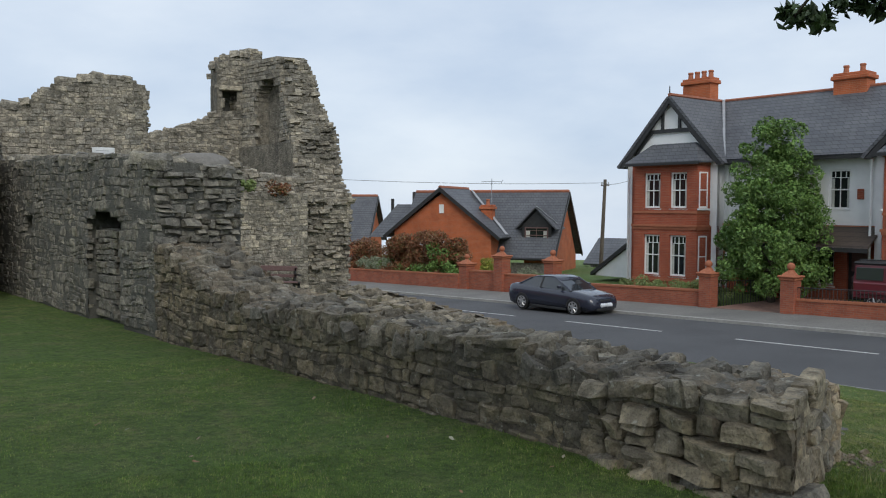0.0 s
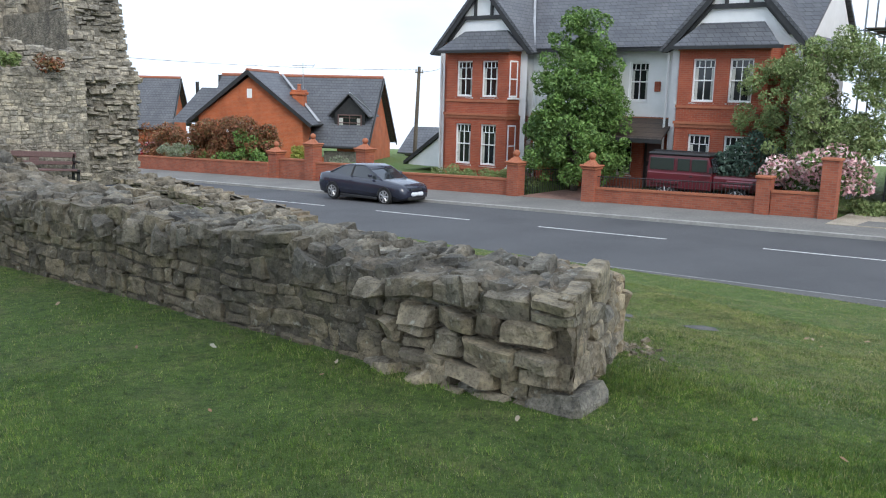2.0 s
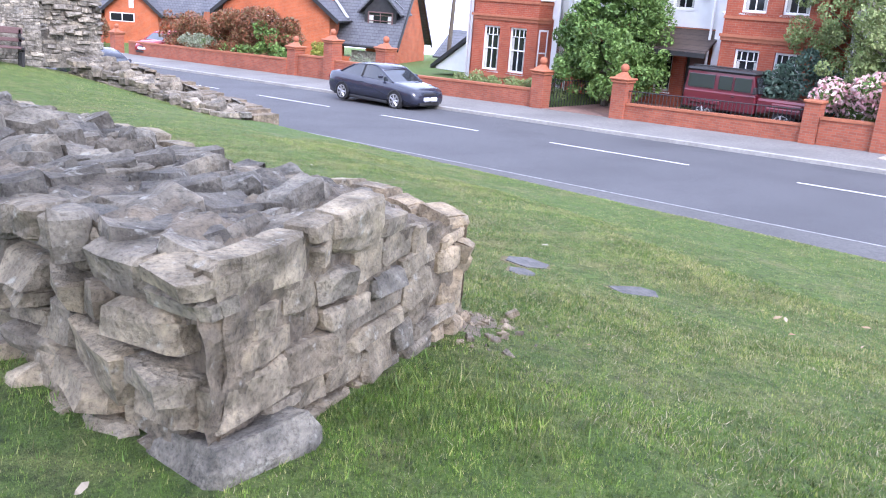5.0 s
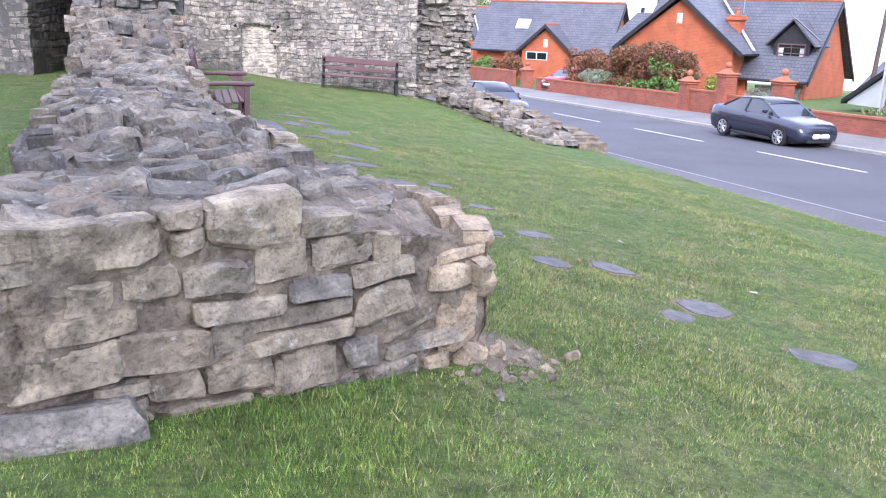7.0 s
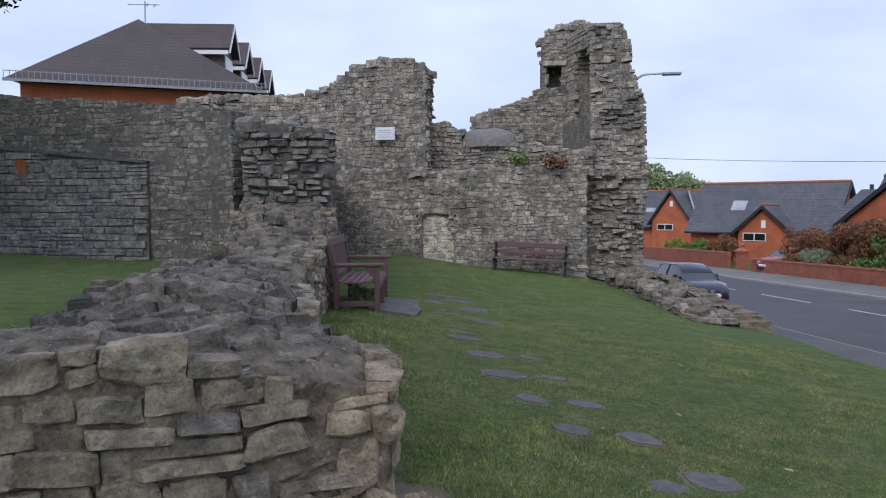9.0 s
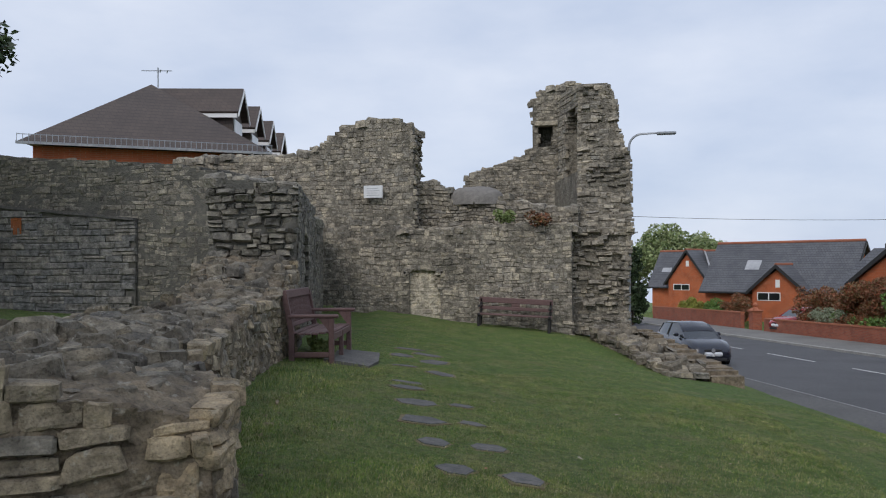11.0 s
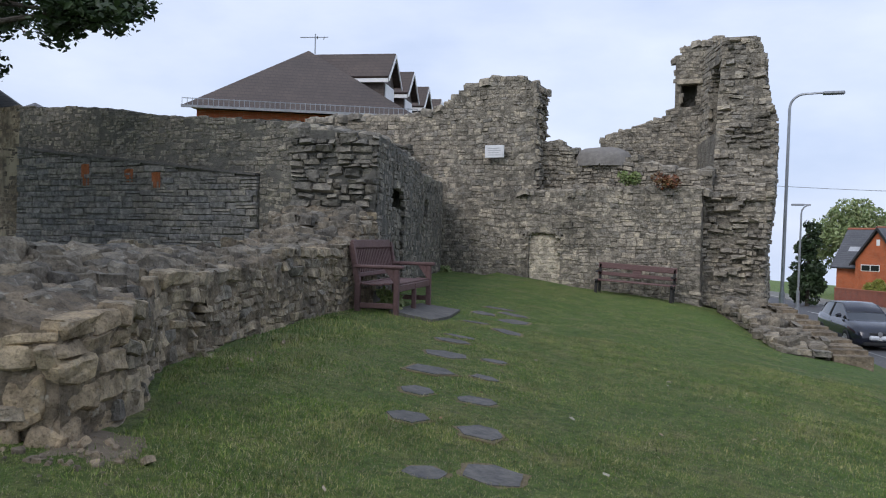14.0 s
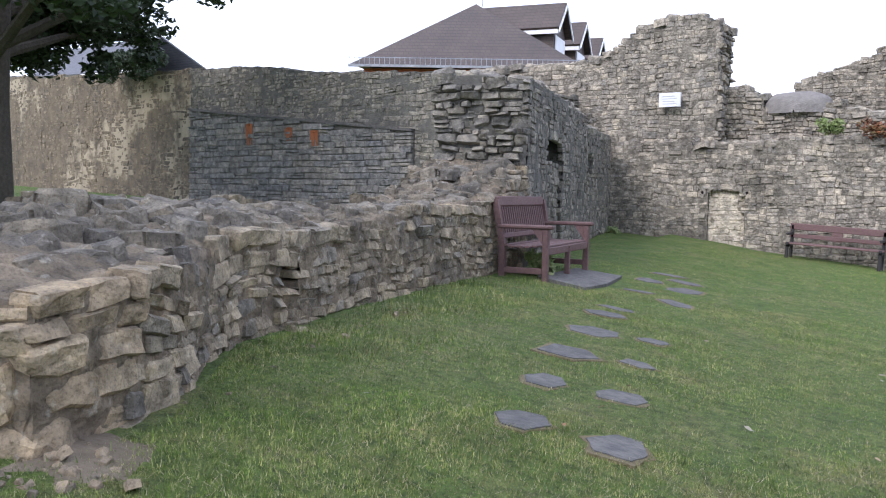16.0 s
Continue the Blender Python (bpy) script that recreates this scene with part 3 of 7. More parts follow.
class Face:
    """A wall face: its foot runs from a to b; outward is to the right of that way, seen from above."""

    def __init__(self, a, b, z0=0.0, lean=0.0, off=None):
        self.a, d = Vector((a[0], a[1], z0)), Vector((b[0] - a[0], b[1] - a[1], 0))
        self.length, self.lean, self.off = d.length, lean, off or (lambda u: 0.0)
        self.d = d.normalized()
        self.n = Vector((self.d.y, -self.d.x, 0))

    def at(self, u, w, out=0.0):
        return self.a + self.d * u + self.n * (out - self.lean * w + self.off(u)) + Vector((0, 0, w))

    def matrix(self, u, w, out=0.0):
        m = Matrix((self.d, Vector((0, 0, 1)), self.n)).transposed().to_4x4()
        m.translation = self.at(u, w, out)
        return m


def lay(face, height, keep, target, h_range=(0.09, 0.2), l_range=(0.14, 0.42), proud=(0.02, 0.055), fine=False, seed=1, singles=None, single_keep=None, tilt=2.2, soft=1.0, warp=0.07, shape=stone_shape, miss=0.0):
    """Lays stones over a face into the Builder target, or as single objects where single_keep(u, w) holds."""
    r = random.Random(seed)
    for u, w, ln, h in courses(face.length, height, r, h_range, l_range, keep):
        if ln < 0.04 or h < 0.03 or r.random() < miss:
            continue
        one = singles is not None and single_keep(u + ln / 2, w)
        vs, fs = shape(ln, h, r.uniform(*proud), r, fine or one, soft=soft)
        turn = pose(0, 0, 0, r.uniform(-tilt, tilt) * 2, r.uniform(-tilt, tilt) * 2, r.uniform(-tilt, tilt))
        out = []
        for p in vs:
            q = turn @ Vector(p)
            k = noise.noise((q.x + u) * 1.1 * face.d + Vector((0, 0, (q.y + w) * 2.0)) + face.a) * warp
            k2 = noise.noise((q.x + u) * 2.3 * face.d + Vector((3.1, 7.7, (q.y + w) * 1.7)) + face.a) * warp
            out.append(face.at(u + q.x + k2, w + q.y + k, q.z))
        if one:
            o = out[0]
            singles.append((Matrix.Translation(o), [tuple(p - o) for p in out], fs))
        else:
            target.add([tuple(p) for p in out], fs)


def skin(face, w0, w1, keep, step, base, amp, seed=0, u0=0.0, u1=None):
    """Uneven bed of mortar over a face, filling the joints between its stones to a changing depth."""
    b = B()
    u1 = face.length if u1 is None else u1
    nu, nw_ = max(1, round((u1 - u0) / step)), max(1, round((w1 - w0) / step))
    for i_ in range(nu + 1):
        for j_ in range(nw_ + 1):
            u, w = u0 + (u1 - u0) * i_ / nu, w0 + (w1 - w0) * j_ / nw_
            q = Vector((u, w, seed * 7.3))
            k = 0.6 * noise.noise(q * 2.6) + 0.45 * noise.noise(q * 8.0) + 0.35 * noise.noise(q * 17.0)
            b.v.append(tuple(face.at(u, w, base + amp * k)))
    for i_ in range(nu):
        for j_ in range(nw_):
            if keep(u0 + (u1 - u0) * (i_ + 0.5) / nu, w0 + (w1 - w0) * (j_ + 0.5) / nw_):
                a = i_ * (nw_ + 1) + j_
                b.f.append((a, a + nw_ + 1, a + nw_ + 2, a + 1))
    return b


def core(face_u, thickness, profile, holes=(), step=0.2, inset=0.03, base=-0.5, roughness=0.04, seed=3):
    """Mortar core of a wall behind a face: columns with a ragged top, left open at holes (u0, u1, w0, w1)."""
    r, b, u = random.Random(seed), B(), 0.0
    n = max(1, round(face_u.length / step))
    du = face_u.length / n
    for i in range(n):
        u0, u1 = i * du, (i + 1) * du
        mid = (u0 + u1) / 2
        top = profile(mid) + r.uniform(-roughness, roughness)
        spans = [(base, top)]
        for h0, h1, w0, w1 in holes:
            if h0 <= mid <= h1:
                spans = [q for lo, hi in spans for q in ((lo, min(hi, w0)), (max(lo, w1), hi)) if q[1] - q[0] > 0.01]
        for lo, hi in spans:
            o = [face_u.at(u0, lo, -inset), face_u.at(u1, lo, -inset), face_u.at(u1, lo, -thickness + inset), face_u.at(u0, lo, -thickness + inset)]
            b.slab(o, (0, 0, hi - lo))
    return b


def cap(face, thickness, profile, target, seed, l_range=(0.16, 0.4), h_range=(0.03, 0.1), singles=None, single_keep=None, keep=lambda u, w: True, cover=1.0, shape=stone_shape, drop=0.0):
    """Loose-laid stones over the top of a wall."""
    r = random.Random(seed)
    w = 0.0
    while w < thickness - 0.05:
        dw = min(r.uniform(0.16, 0.34), thickness - w)
        u = -r.uniform(0, 0.2)
        while u < face.length:
            ln = r.uniform(*l_range)
            c = u + ln / 2
            if 0 < c < face.length and keep(c, w) and r.random() < cover:
                z = (profile(c, w) if drop else profile(c)) + r.uniform(-0.05, 0.02)
                m = Matrix((face.d, -face.n, Vector((0, 0, 1)))).transposed().to_4x4()
                m.translation = face.at(u, z, -w)
                m = m @ pose(0, 0, 0, r.uniform(-13, 13), r.uniform(-13, 13), r.uniform(-35, 35))
                one = singles is not None and single_keep(c, w)
                vs, fs = shape(ln * r.uniform(0.85, 1.1), dw * r.uniform(0.8, 1.1), r.uniform(*h_range), r, True, 0.1)
                if one:
                    singles.append((m, vs, fs))
                else:
                    target.add([tuple(m @ Vector(p)) for p in vs], fs)
            u += ln * r.uniform(0.85, 1.1)
        w += dw


def lifted(stops):
    us, zs = zip(*stops)
    return lambda u: float(np.interp(u, us, zs))


SINGLES = []


def place_singles(parent, items, material):
    for m, vs, fs in items:
        me = bpy.data.meshes.new("stone")
        me.from_pydata(vs, [], fs)
        me.materials.append(material)
        ob = new("stone", me)
        ob.parent = parent
        ob.matrix_basis = m


# low wall: foot corners, heights of its two edges, and how its far face bends
LW_SW, LW_SE = (0.0, 0.0), (1.55, 0.92)
LW_NW, LW_NE = (-2.27, 8.75), (-1.04, 9.08)
low_top = lifted([(0, 0.68), (0.6, 0.7), (1.3, 0.66), (1.6, 0.67), (1.9, 0.7), (2.4, 0.75), (3.3, 0.72), (4.4, 0.68), (5.4, 0.68), (6.5, 0.66), (7.4, 0.8), (7.8, 0.9), (8.3, 1.15), (9.1, 1.3)])
east_top = lifted([(0, 0.46), (0.3, 0.48), (0.75, 0.5), (1.9, 0.54), (3.5, 0.6), (4.4, 0.64), (5.3, 0.69), (7.1, 0.77), (7.8, 0.95), (8.5, 1.2)])
end_top = lifted([(0, 0.68), (0.5, 0.69), (0.86, 0.62), (1.1, 0.58), (1.36, 0.53), (1.6, 0.48), (1.82, 0.42)])
east_bend = lifted([(0, 0), (0.5, 0.04), (0.9, -0.03), (1.4, -0.22), (1.9, -0.34), (3.6, -0.37), (4.9, -0.33), (6.7, -0.24), (7.7, -0.13), (8.56, 0)])
f_west, f_end, f_east = Face(LW_NW, LW_SW, -0.3), Face(LW_SW, LW_SE, -0.3), Face(LW_SE, LW_NE, -0.3, off=east_bend)
WL = f_west.length
END_RUN = 1.38


def wall_top(a, p):
    """Height of the broken top: a along the wall, p across it, both 0 to 1."""
    k = p ** 1.6
    return low_top(9.05 * a) * (1 - k) + east_top(8.56 * a) * k


def across(e, p, inset):
    g = f_west.at(WL * (1 - e), 0, -inset).lerp(f_east.at(f_east.length * e, 0, -inset), p)
    return g - f_end.n * (inset * max(0.0, 1 - e * 60))


def breadth(u):
    """Width of the wall across its top, at a distance along the long face."""
    e = min(1.0, max(0.0, 1 - u / WL))
    return abs((across(e, 1.0, 0.0) - across(e, 0.0, 0.0)).dot(f_west.n))


low_core, core_n = B(), 46
r_c = random.Random(5)
for i in range(core_n):
    a, c = i / core_n, (i + 1) / core_n
    for j in range(5):
        p, q = j / 5, (j + 1) / 5
        t0 = wall_top((a + c) / 2, (p + q) / 2) - 0.13 + r_c.uniform(-0.03, 0.03)
        o = [across(e, f, 0.1) for e, f in ((a, p), (c, p), (c, q), (a, q))]
        low_core.slab([(g.x, g.y, -0.4) for g in o], (0, 0, t0 + 0.4))
low_wall = part("wall_low", low_core, M_MORTAR)
tagged(low_wall, "low ruined rubble stone wall with a broken top", "stone wall", kind="structure")
HOLE = lambda u, w: 2.42 < u < 2.64 and 0.44 < w < 0.64
rubble, rubble_dark, rubble_cap = B(), B(), B()
DARK_SINGLES, CAP_SINGLES, CORNER = [], [], []
# the darker, mossy long face, its robbed end with bold stones, the end face, the far face
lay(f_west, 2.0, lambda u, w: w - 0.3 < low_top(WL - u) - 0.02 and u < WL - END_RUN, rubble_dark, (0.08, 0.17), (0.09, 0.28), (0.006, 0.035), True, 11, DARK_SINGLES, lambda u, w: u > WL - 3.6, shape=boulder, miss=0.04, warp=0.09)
lay(f_west, 2.0, lambda u, w: w - 0.3 < low_top(WL - u) - 0.03 and u >= WL - END_RUN, rubble, (0.085, 0.17), (0.1, 0.3), (0.03, 0.11), True, 15, SINGLES, lambda u, w: True, shape=boulder, miss=0.05, warp=0.09, tilt=4)
lay(f_end, 2.0, lambda u, w: w - 0.3 < end_top(u) - 0.03 and u < 1.5, rubble, (0.075, 0.165), (0.1, 0.36), (0.008, 0.05), True, 12, SINGLES, lambda u, w: True, shape=boulder, miss=0.06, warp=0.09)
lay(f_end, 2.0, lambda u, w: w - 0.3 < end_top(u) - 0.03 and u >= 1.5, rubble, (0.1, 0.2), (0.12, 0.26), (0.02, 0.07), True, 16, CORNER, lambda u, w: True, shape=boulder, warp=0.09, tilt=5)
lay(f_east, 2.0, lambda u, w: w - 0.3 < east_top(u) - 0.02 and u < 0.5, rubble, (0.09, 0.18), (0.12, 0.24), (0.02, 0.07), True, 17, CORNER, lambda u, w: True, shape=boulder, warp=0.1, tilt=5)
lay(f_east, 2.0, lambda u, w: w - 0.3 < east_top(u) - 0.02 and u >= 0.5 and not HOLE(u, w), rubble, (0.06, 0.15), (0.08, 0.25), (0.01, 0.05), True, 13, SINGLES, lambda u, w: u < 3.4, warp=0.1, shape=boulder, miss=0.05, tilt=3)
cap(f_west, 1.5, lambda u, w: wall_top((WL - u) / WL, min(1.0, w / breadth(u))) + 0.215, rubble_cap, 14, (0.1, 0.34), (0.015, 0.075), singles=CAP_SINGLES, single_keep=lambda u, w: u > WL - 2.2, keep=lambda u, w: WL - u > 0.12 + 0.5 * w and w < breadth(u) - 0.24, shape=boulder, drop=1.0, cover=0.86)
cap(f_west, 1.5, lambda u, w: wall_top((WL - u) / WL, min(1.0, w / breadth(u))) + 0.235, rubble_cap, 18, (0.06, 0.17), (0.01, 0.06), keep=lambda u, w: WL - u > 0.08 + 0.5 * w and w < breadth(u) - 0.16, shape=boulder, drop=1.0, cover=0.7)
part("rubble", rubble, M_STONE, low_wall, kind="stuff")
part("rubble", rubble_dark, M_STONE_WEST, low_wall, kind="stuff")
part("rubble", rubble_cap, M_STONE_CAP, low_wall, kind="stuff")
# fallen and footing stones along the robbed end and by the far face
for k, (x, y, w, h, d, a) in enumerate([(-0.02, -0.1, 0.44, 0.36, 0.16, 17), (-0.1, 1.0, 0.26, 0.2, 0.27, 96), (-0.12, 0.73, 0.23, 0.17, 0.24, 99), (-0.06, 0.5, 0.2, 0.14, 0.17, 100), (-0.22, 0.82, 0.22, 0.17, 0.1, 95), (-0.15, 0.56, 0.23, 0.16, 0.085, 104), (-0.1, 0.32, 0.24, 0.14, 0.07, 104), (-0.27, 1.08, 0.2, 0.15, 0.1, 100), (1.42, 1.42, 0.3, 0.2, 0.2, 110), (1.22, 1.75, 0.26, 0.2, 0.15, 120), (1.0, 2.05, 0.24, 0.18, 0.22, 115), (0.62, 3.1, 0.2, 0.16, 0.06, 70), (-0.5, 6.35, 0.34, 0.2, 0.1, 108)]):
    vs, fs = (boulder if k else stone_shape)(w, h, d, rng, True, 0.15)
    SINGLES.append((pose(x, y, -0.05 - 0.07 * (x > 0.5), rng.uniform(-5, 5), rng.uniform(-5, 5), a), vs, fs))

part("mortar", skin(f_end, 0.1, 1.05, lambda u, w: w - 0.3 < end_top(u) - 0.05, 0.022, -0.006, 0.06, 1, -0.02, f_end.length + 0.02), M_MORTAR, low_wall, kind="stuff", smooth=True)
part("mortar", skin(f_east, 0.0, 1.5, lambda u, w: w - 0.3 < east_top(u) - 0.06 and not HOLE(u, w), 0.028, 0.012, 0.065, 2, -0.02, f_east.length), M_MORTAR, low_wall, kind="stuff", smooth=True)
part("mortar", skin(f_west, 0.0, 1.7, lambda u, w: w - 0.3 < low_top(WL - u) - 0.06, 0.035, 0.0, 0.045, 3, 0.0, WL - END_RUN), M_MORTAR_WEST, low_wall, kind="stuff", smooth=True)
part("mortar", skin(f_west, 0.0, 1.1, lambda u, w: w - 0.3 < low_top(WL - u) - 0.06, 0.03, -0.025, 0.07, 4, WL - END_RUN, WL + 0.01), M_MORTAR, low_wall, kind="stuff", smooth=True)
bed = B()
for i in range(241):
    for j in range(37):
        a, p = i / 240, j / 36
        g = across(a, p, 0.01)
        q = Vector((g.x, g.y, 4.2))
        k = 0.6 * noise.noise(q * 2.4) + 0.45 * noise.noise(q * 7.5) + 0.4 * noise.noise(q * 18)
        bed.v.append((g.x, g.y, wall_top(a, p) - 0.06 + 0.09 * k - (0.16 if i == 0 or j in (0, 36) else 0)))
bed.f = [(i * 37 + j, i * 37 + j + 1, (i + 1) * 37 + j + 1, (i + 1) * 37 + j) for i in range(240) for j in range(36)]
part("mortar", bed, M_MORTAR, low_wall, kind="stuff", smooth=True)
M_BEIGE = stone_material("beige_sandstone", [(0.36, 0.285, 0.185), (0.295, 0.238, 0.162), (0.4, 0.325, 0.218)], island=False, lichen=0.3, dark=0.2)

# high wall with a doorway between the low wall and the far wall
HW_S, HW_N = 9.08, 17.4
f_hw_e, f_hw_w = Face((-1.04, HW_S), (-3.45, HW_N)), Face((-4.66, 17.05), (-2.25, 8.73))
f_hw_s = Face((-2.25, 8.73), (-1.04, HW_S))
hw_top = lifted([(0, 2.3), (1.2, 2.3), (2.8, 2.28), (5, 2.08), (8.7, 2.08)])
hw_top_back = lifted([(0, 2.38), (1.2, 2.44), (3, 2.53), (6, 2.6), (8.7, 2.62)])
DOOR_E = (1.25, 2.6, -0.3, 1.66)
SLIT_E = (5.3, 5.85, 1.2, 1.62)
high_wall = part("wall_high", core(f_hw_e, 0.6, hw_top, [DOOR_E, SLIT_E], 0.2, 0.008), M_MORTAR_DARK)
tagged(high_wall, "tall ruined rubble wall with a pointed doorway", "stone wall", kind="structure")
hw_back = Face(f_hw_e.at(0, 0) - f_hw_e.n * 0.56, f_hw_e.at(f_hw_e.length, 0) - f_hw_e.n * 0.56)
part("core", core(hw_back, 0.7, hw_top_back, [DOOR_E, SLIT_E], 0.2, 0.008, seed=4), M_MORTAR_DARK, high_wall, kind="stuff")
hw = B()
arch = lambda u, u0, u1, w1: w1 + 0.16 * math.sqrt(max(0, 1 - ((u - (u0 + u1) / 2) / ((u1 - u0) / 2)) ** 2))


def hw_keep(u, w, top=hw_top):
    if DOOR_E[0] < u < DOOR_E[1] and DOOR_E[2] < w < arch(u, DOOR_E[0], DOOR_E[1], 1.5):
        return False
    if SLIT_E[0] < u < SLIT_E[1] and SLIT_E[2] < w < SLIT_E[3]:
        return False
    return w < top(u)


lay(f_hw_e, 3.2, hw_keep, hw, (0.06, 0.15), (0.08, 0.25), (0.008, 0.035), False, 21, warp=0.1)
lay(f_hw_w, 3.2, lambda u, w: hw_keep(f_hw_e.length - u, w, hw_top_back), hw, (0.06, 0.15), (0.08, 0.25), (0.008, 0.035), False, 22, warp=0.1)
lay(f_hw_s, 3.2, lambda u, w: w < 2.32, hw, (0.06, 0.14), (0.09, 0.25), (0.03, 0.12), True, 23, tilt=5, shape=boulder)
cap(f_hw_e, 0.6, hw_top, hw, 24)
cap(hw_back, 0.7, hw_top_back, hw, 25)
lay(hw_back, 3.2, lambda u, w: 2.0 < w < hw_top_back(u), hw, (0.06, 0.15), (0.08, 0.25), (0.008, 0.05), False, 28, warp=0.1)
part("mortar", skin(f_hw_e, 0.0, 2.8, hw_keep, 0.07, 0.012, 0.04, 5), M_MORTAR_DARK, high_wall, kind="stuff", smooth=True)
part("mortar", skin(f_hw_w, 0.0, 2.8, lambda u, w: hw_keep(f_hw_e.length - u, w, hw_top_back), 0.07, 0.012, 0.04, 6), M_MORTAR_DARK, high_wall, kind="stuff", smooth=True)
# the doorway is walled up between its jambs, a shadowed gap left under the arch
hw_block, hw_in = B(), B()
for out, top in ((-0.06, 1.3), (-0.62, 2.0), (-0.95, 1.4)):
    hw_block.slab([f_hw_e.at(DOOR_E[0] - 0.02, -0.3, out), f_hw_e.at(DOOR_E[1] + 0.02, -0.3, out), f_hw_e.at(DOOR_E[1] + 0.02, -0.3, out - 0.12), f_hw_e.at(DOOR_E[0] - 0.02, -0.3, out - 0.12)], (0, 0, top + 0.3))
hw_block.slab([f_hw_e.at(5.2, 1.1, -0.5), f_hw_e.at(5.95, 1.1, -0.5), f_hw_e.at(5.95, 1.1, -0.7), f_hw_e.at(5.2, 1.1, -0.7)], (0, 0, 0.7))
part("blocking", hw_block, M_MORTAR_DARK, high_wall, kind="stuff")
off_hw = f_hw_e.n * 0.055
lay(Face(f_hw_e.at(DOOR_E[0], 0) - off_hw, f_hw_e.at(DOOR_E[1], 0) - off_hw), 1.4, lambda u, w: w < 1.34, hw_in, (0.07, 0.15), (0.1, 0.28), (0.01, 0.03), False, 26, warp=0.06)
k0 = f_hw_e.length - DOOR_E[1]
off_hw = f_hw_w.n * 0.14
lay(Face(f_hw_w.at(k0 + 0.02, 0) - off_hw, f_hw_w.at(k0 + 0.86, 0) - off_hw), 1.5, lambda u, w: w < 1.36, hw_in, (0.07, 0.15), (0.1, 0.28), (0.01, 0.03), False, 27, warp=0.06)
part("blocking", hw_in, M_STONE_DARK, high_wall, "rough stone infill of the doorway", kind="stuff")
part("mortar", skin(f_hw_s, 0.4, 2.3, lambda u, w: w < 2.25, 0.05, 0.02, 0.07, 12), M_MORTAR_DARK, high_wall, kind="stuff", smooth=True)
part("rubble", hw, M_STONE_DARK, high_wall, kind="stuff")

# far wall with the blocked doorway, ledge, gabled peak
FY = 17.5
f_n = Face((-4.6, FY), (2.75, FY), -0.6)
nw_low = lifted([(0, 2.55), (2.9, 2.6), (3.0, 2.55), (7.3, 2.6)])
BLOCKED = (-1.31 + 4.6, -0.43 + 4.6, 0.3, 1.7)
far_wall = part("wall_far", core(f_n, 1.0, nw_low, [BLOCKED], 0.2, 0.008), M_MORTAR_PALE)
tagged(far_wall, "tall ruined castle wall of rubble stone with a ledge", "stone wall", kind="structure")
nw = B()


def nw_keep(u, w):
    if BLOCKED[0] < u < BLOCKED[1] and w < arch(u, BLOCKED[0], BLOCKED[1], 1.42):
        return False
    return w < nw_low(u)


lay(f_n, 3.4, nw_keep, nw, (0.06, 0.15), (0.08, 0.25), (0.006, 0.026), False, 31, warp=0.1)
cap(f_n, 1.0, nw_low, nw, 32, keep=lambda u, w: u > 3.0)
# upper part, set back over the ledge on one side, flush on the other
f_u = Face((-7.6, FY + 0.12), (-1.15, FY + 0.12), -0.5)
up_top = lifted([(-7.6, 4.4), (-4.2, 4.4), (-3.6, 4.6), (-3.1, 4.95), (-2.6, 5.16), (-2.1, 5.28), (-1.6, 5.22), (-1.15, 5.0)])
up_core = core(f_u, 0.9, lambda u: up_top(u - 7.6), (), 0.2, 0.008, base=0.3)
part("upper_core", up_core, M_MORTAR_PALE, far_wall, kind="stuff")
lay(f_u, 5.5, lambda u, w: w < up_top(u - 7.6) and (w > 2.4 or u < 3.2), nw, (0.06, 0.15), (0.08, 0.25), (0.006, 0.028), False, 33, warp=0.1)
lay(Face((-1.15, FY + 0.12), (-1.15, FY + 1.0), -0.5), 5.5, lambda u, w: 2.5 < w < 5.0, nw, (0.08, 0.16), (0.12, 0.3), (0.01, 0.12), False, 34, tilt=4)
f_u2 = Face((-1.15, FY + 0.75), (2.9, FY + 0.75), -0.5)
up2 = lifted([(0, 3.6), (0.3, 3.75), (0.62, 3.6), (0.8, 3.25), (2.1, 3.25), (2.2, 3.35), (2.4, 3.25), (3.2, 3.0), (4.1, 3.0)])
part("upper_core", core(f_u2, 0.6, up2, (), 0.2, 0.008, base=0.3), M_MORTAR_PALE, far_wall, kind="stuff")
lay(f_u2, 4.5, lambda u, w: 1.8 < w < up2(u), nw, (0.06, 0.15), (0.08, 0.26), (0.006, 0.05), False, 35, tilt=4, warp=0.1)
cap(f_u, 0.9, lambda u: up_top(u - 7.6), nw, 36)
cap(f_u2, 0.6, up2, nw, 37)
part("mortar", skin(f_n, 0.3, 2.6, nw_keep, 0.06, 0.006, 0.036, 7), M_MORTAR_PALE, far_wall, kind="stuff", smooth=True)
part("mortar", skin(f_u, 1.5, 5.3, lambda u, w: w < up_top(u - 7.6) - 0.05 and (w > 2.4 or u < 3.2), 0.06, 0.006, 0.038, 8), M_MORTAR_PALE, far_wall, kind="stuff", smooth=True)
part("rubble", nw, M_STONE_TOWER, far_wall, kind="stuff")
infill = B()
f_in = Face((-1.31, FY + 0.09), (-0.43, FY + 0.09), -0.6)
lay(f_in, 2.2, lambda u, w: w < arch(u, 0, 0.88, 1.42), infill, (0.07, 0.13), (0.1, 0.24), (0.004, 0.02), False, 38)
infill.box(-1.33, -0.41, FY + 0.095, FY + 0.6, -0.6, 1.1)
part("blocking", infill, stone_material("pale_infill", [(0.5, 0.46, 0.37), (0.44, 0.4, 0.32), (0.55, 0.5, 0.41)], lichen=0.2, dark=0.1), far_wall, "pale mortared stone blocking of the doorway")
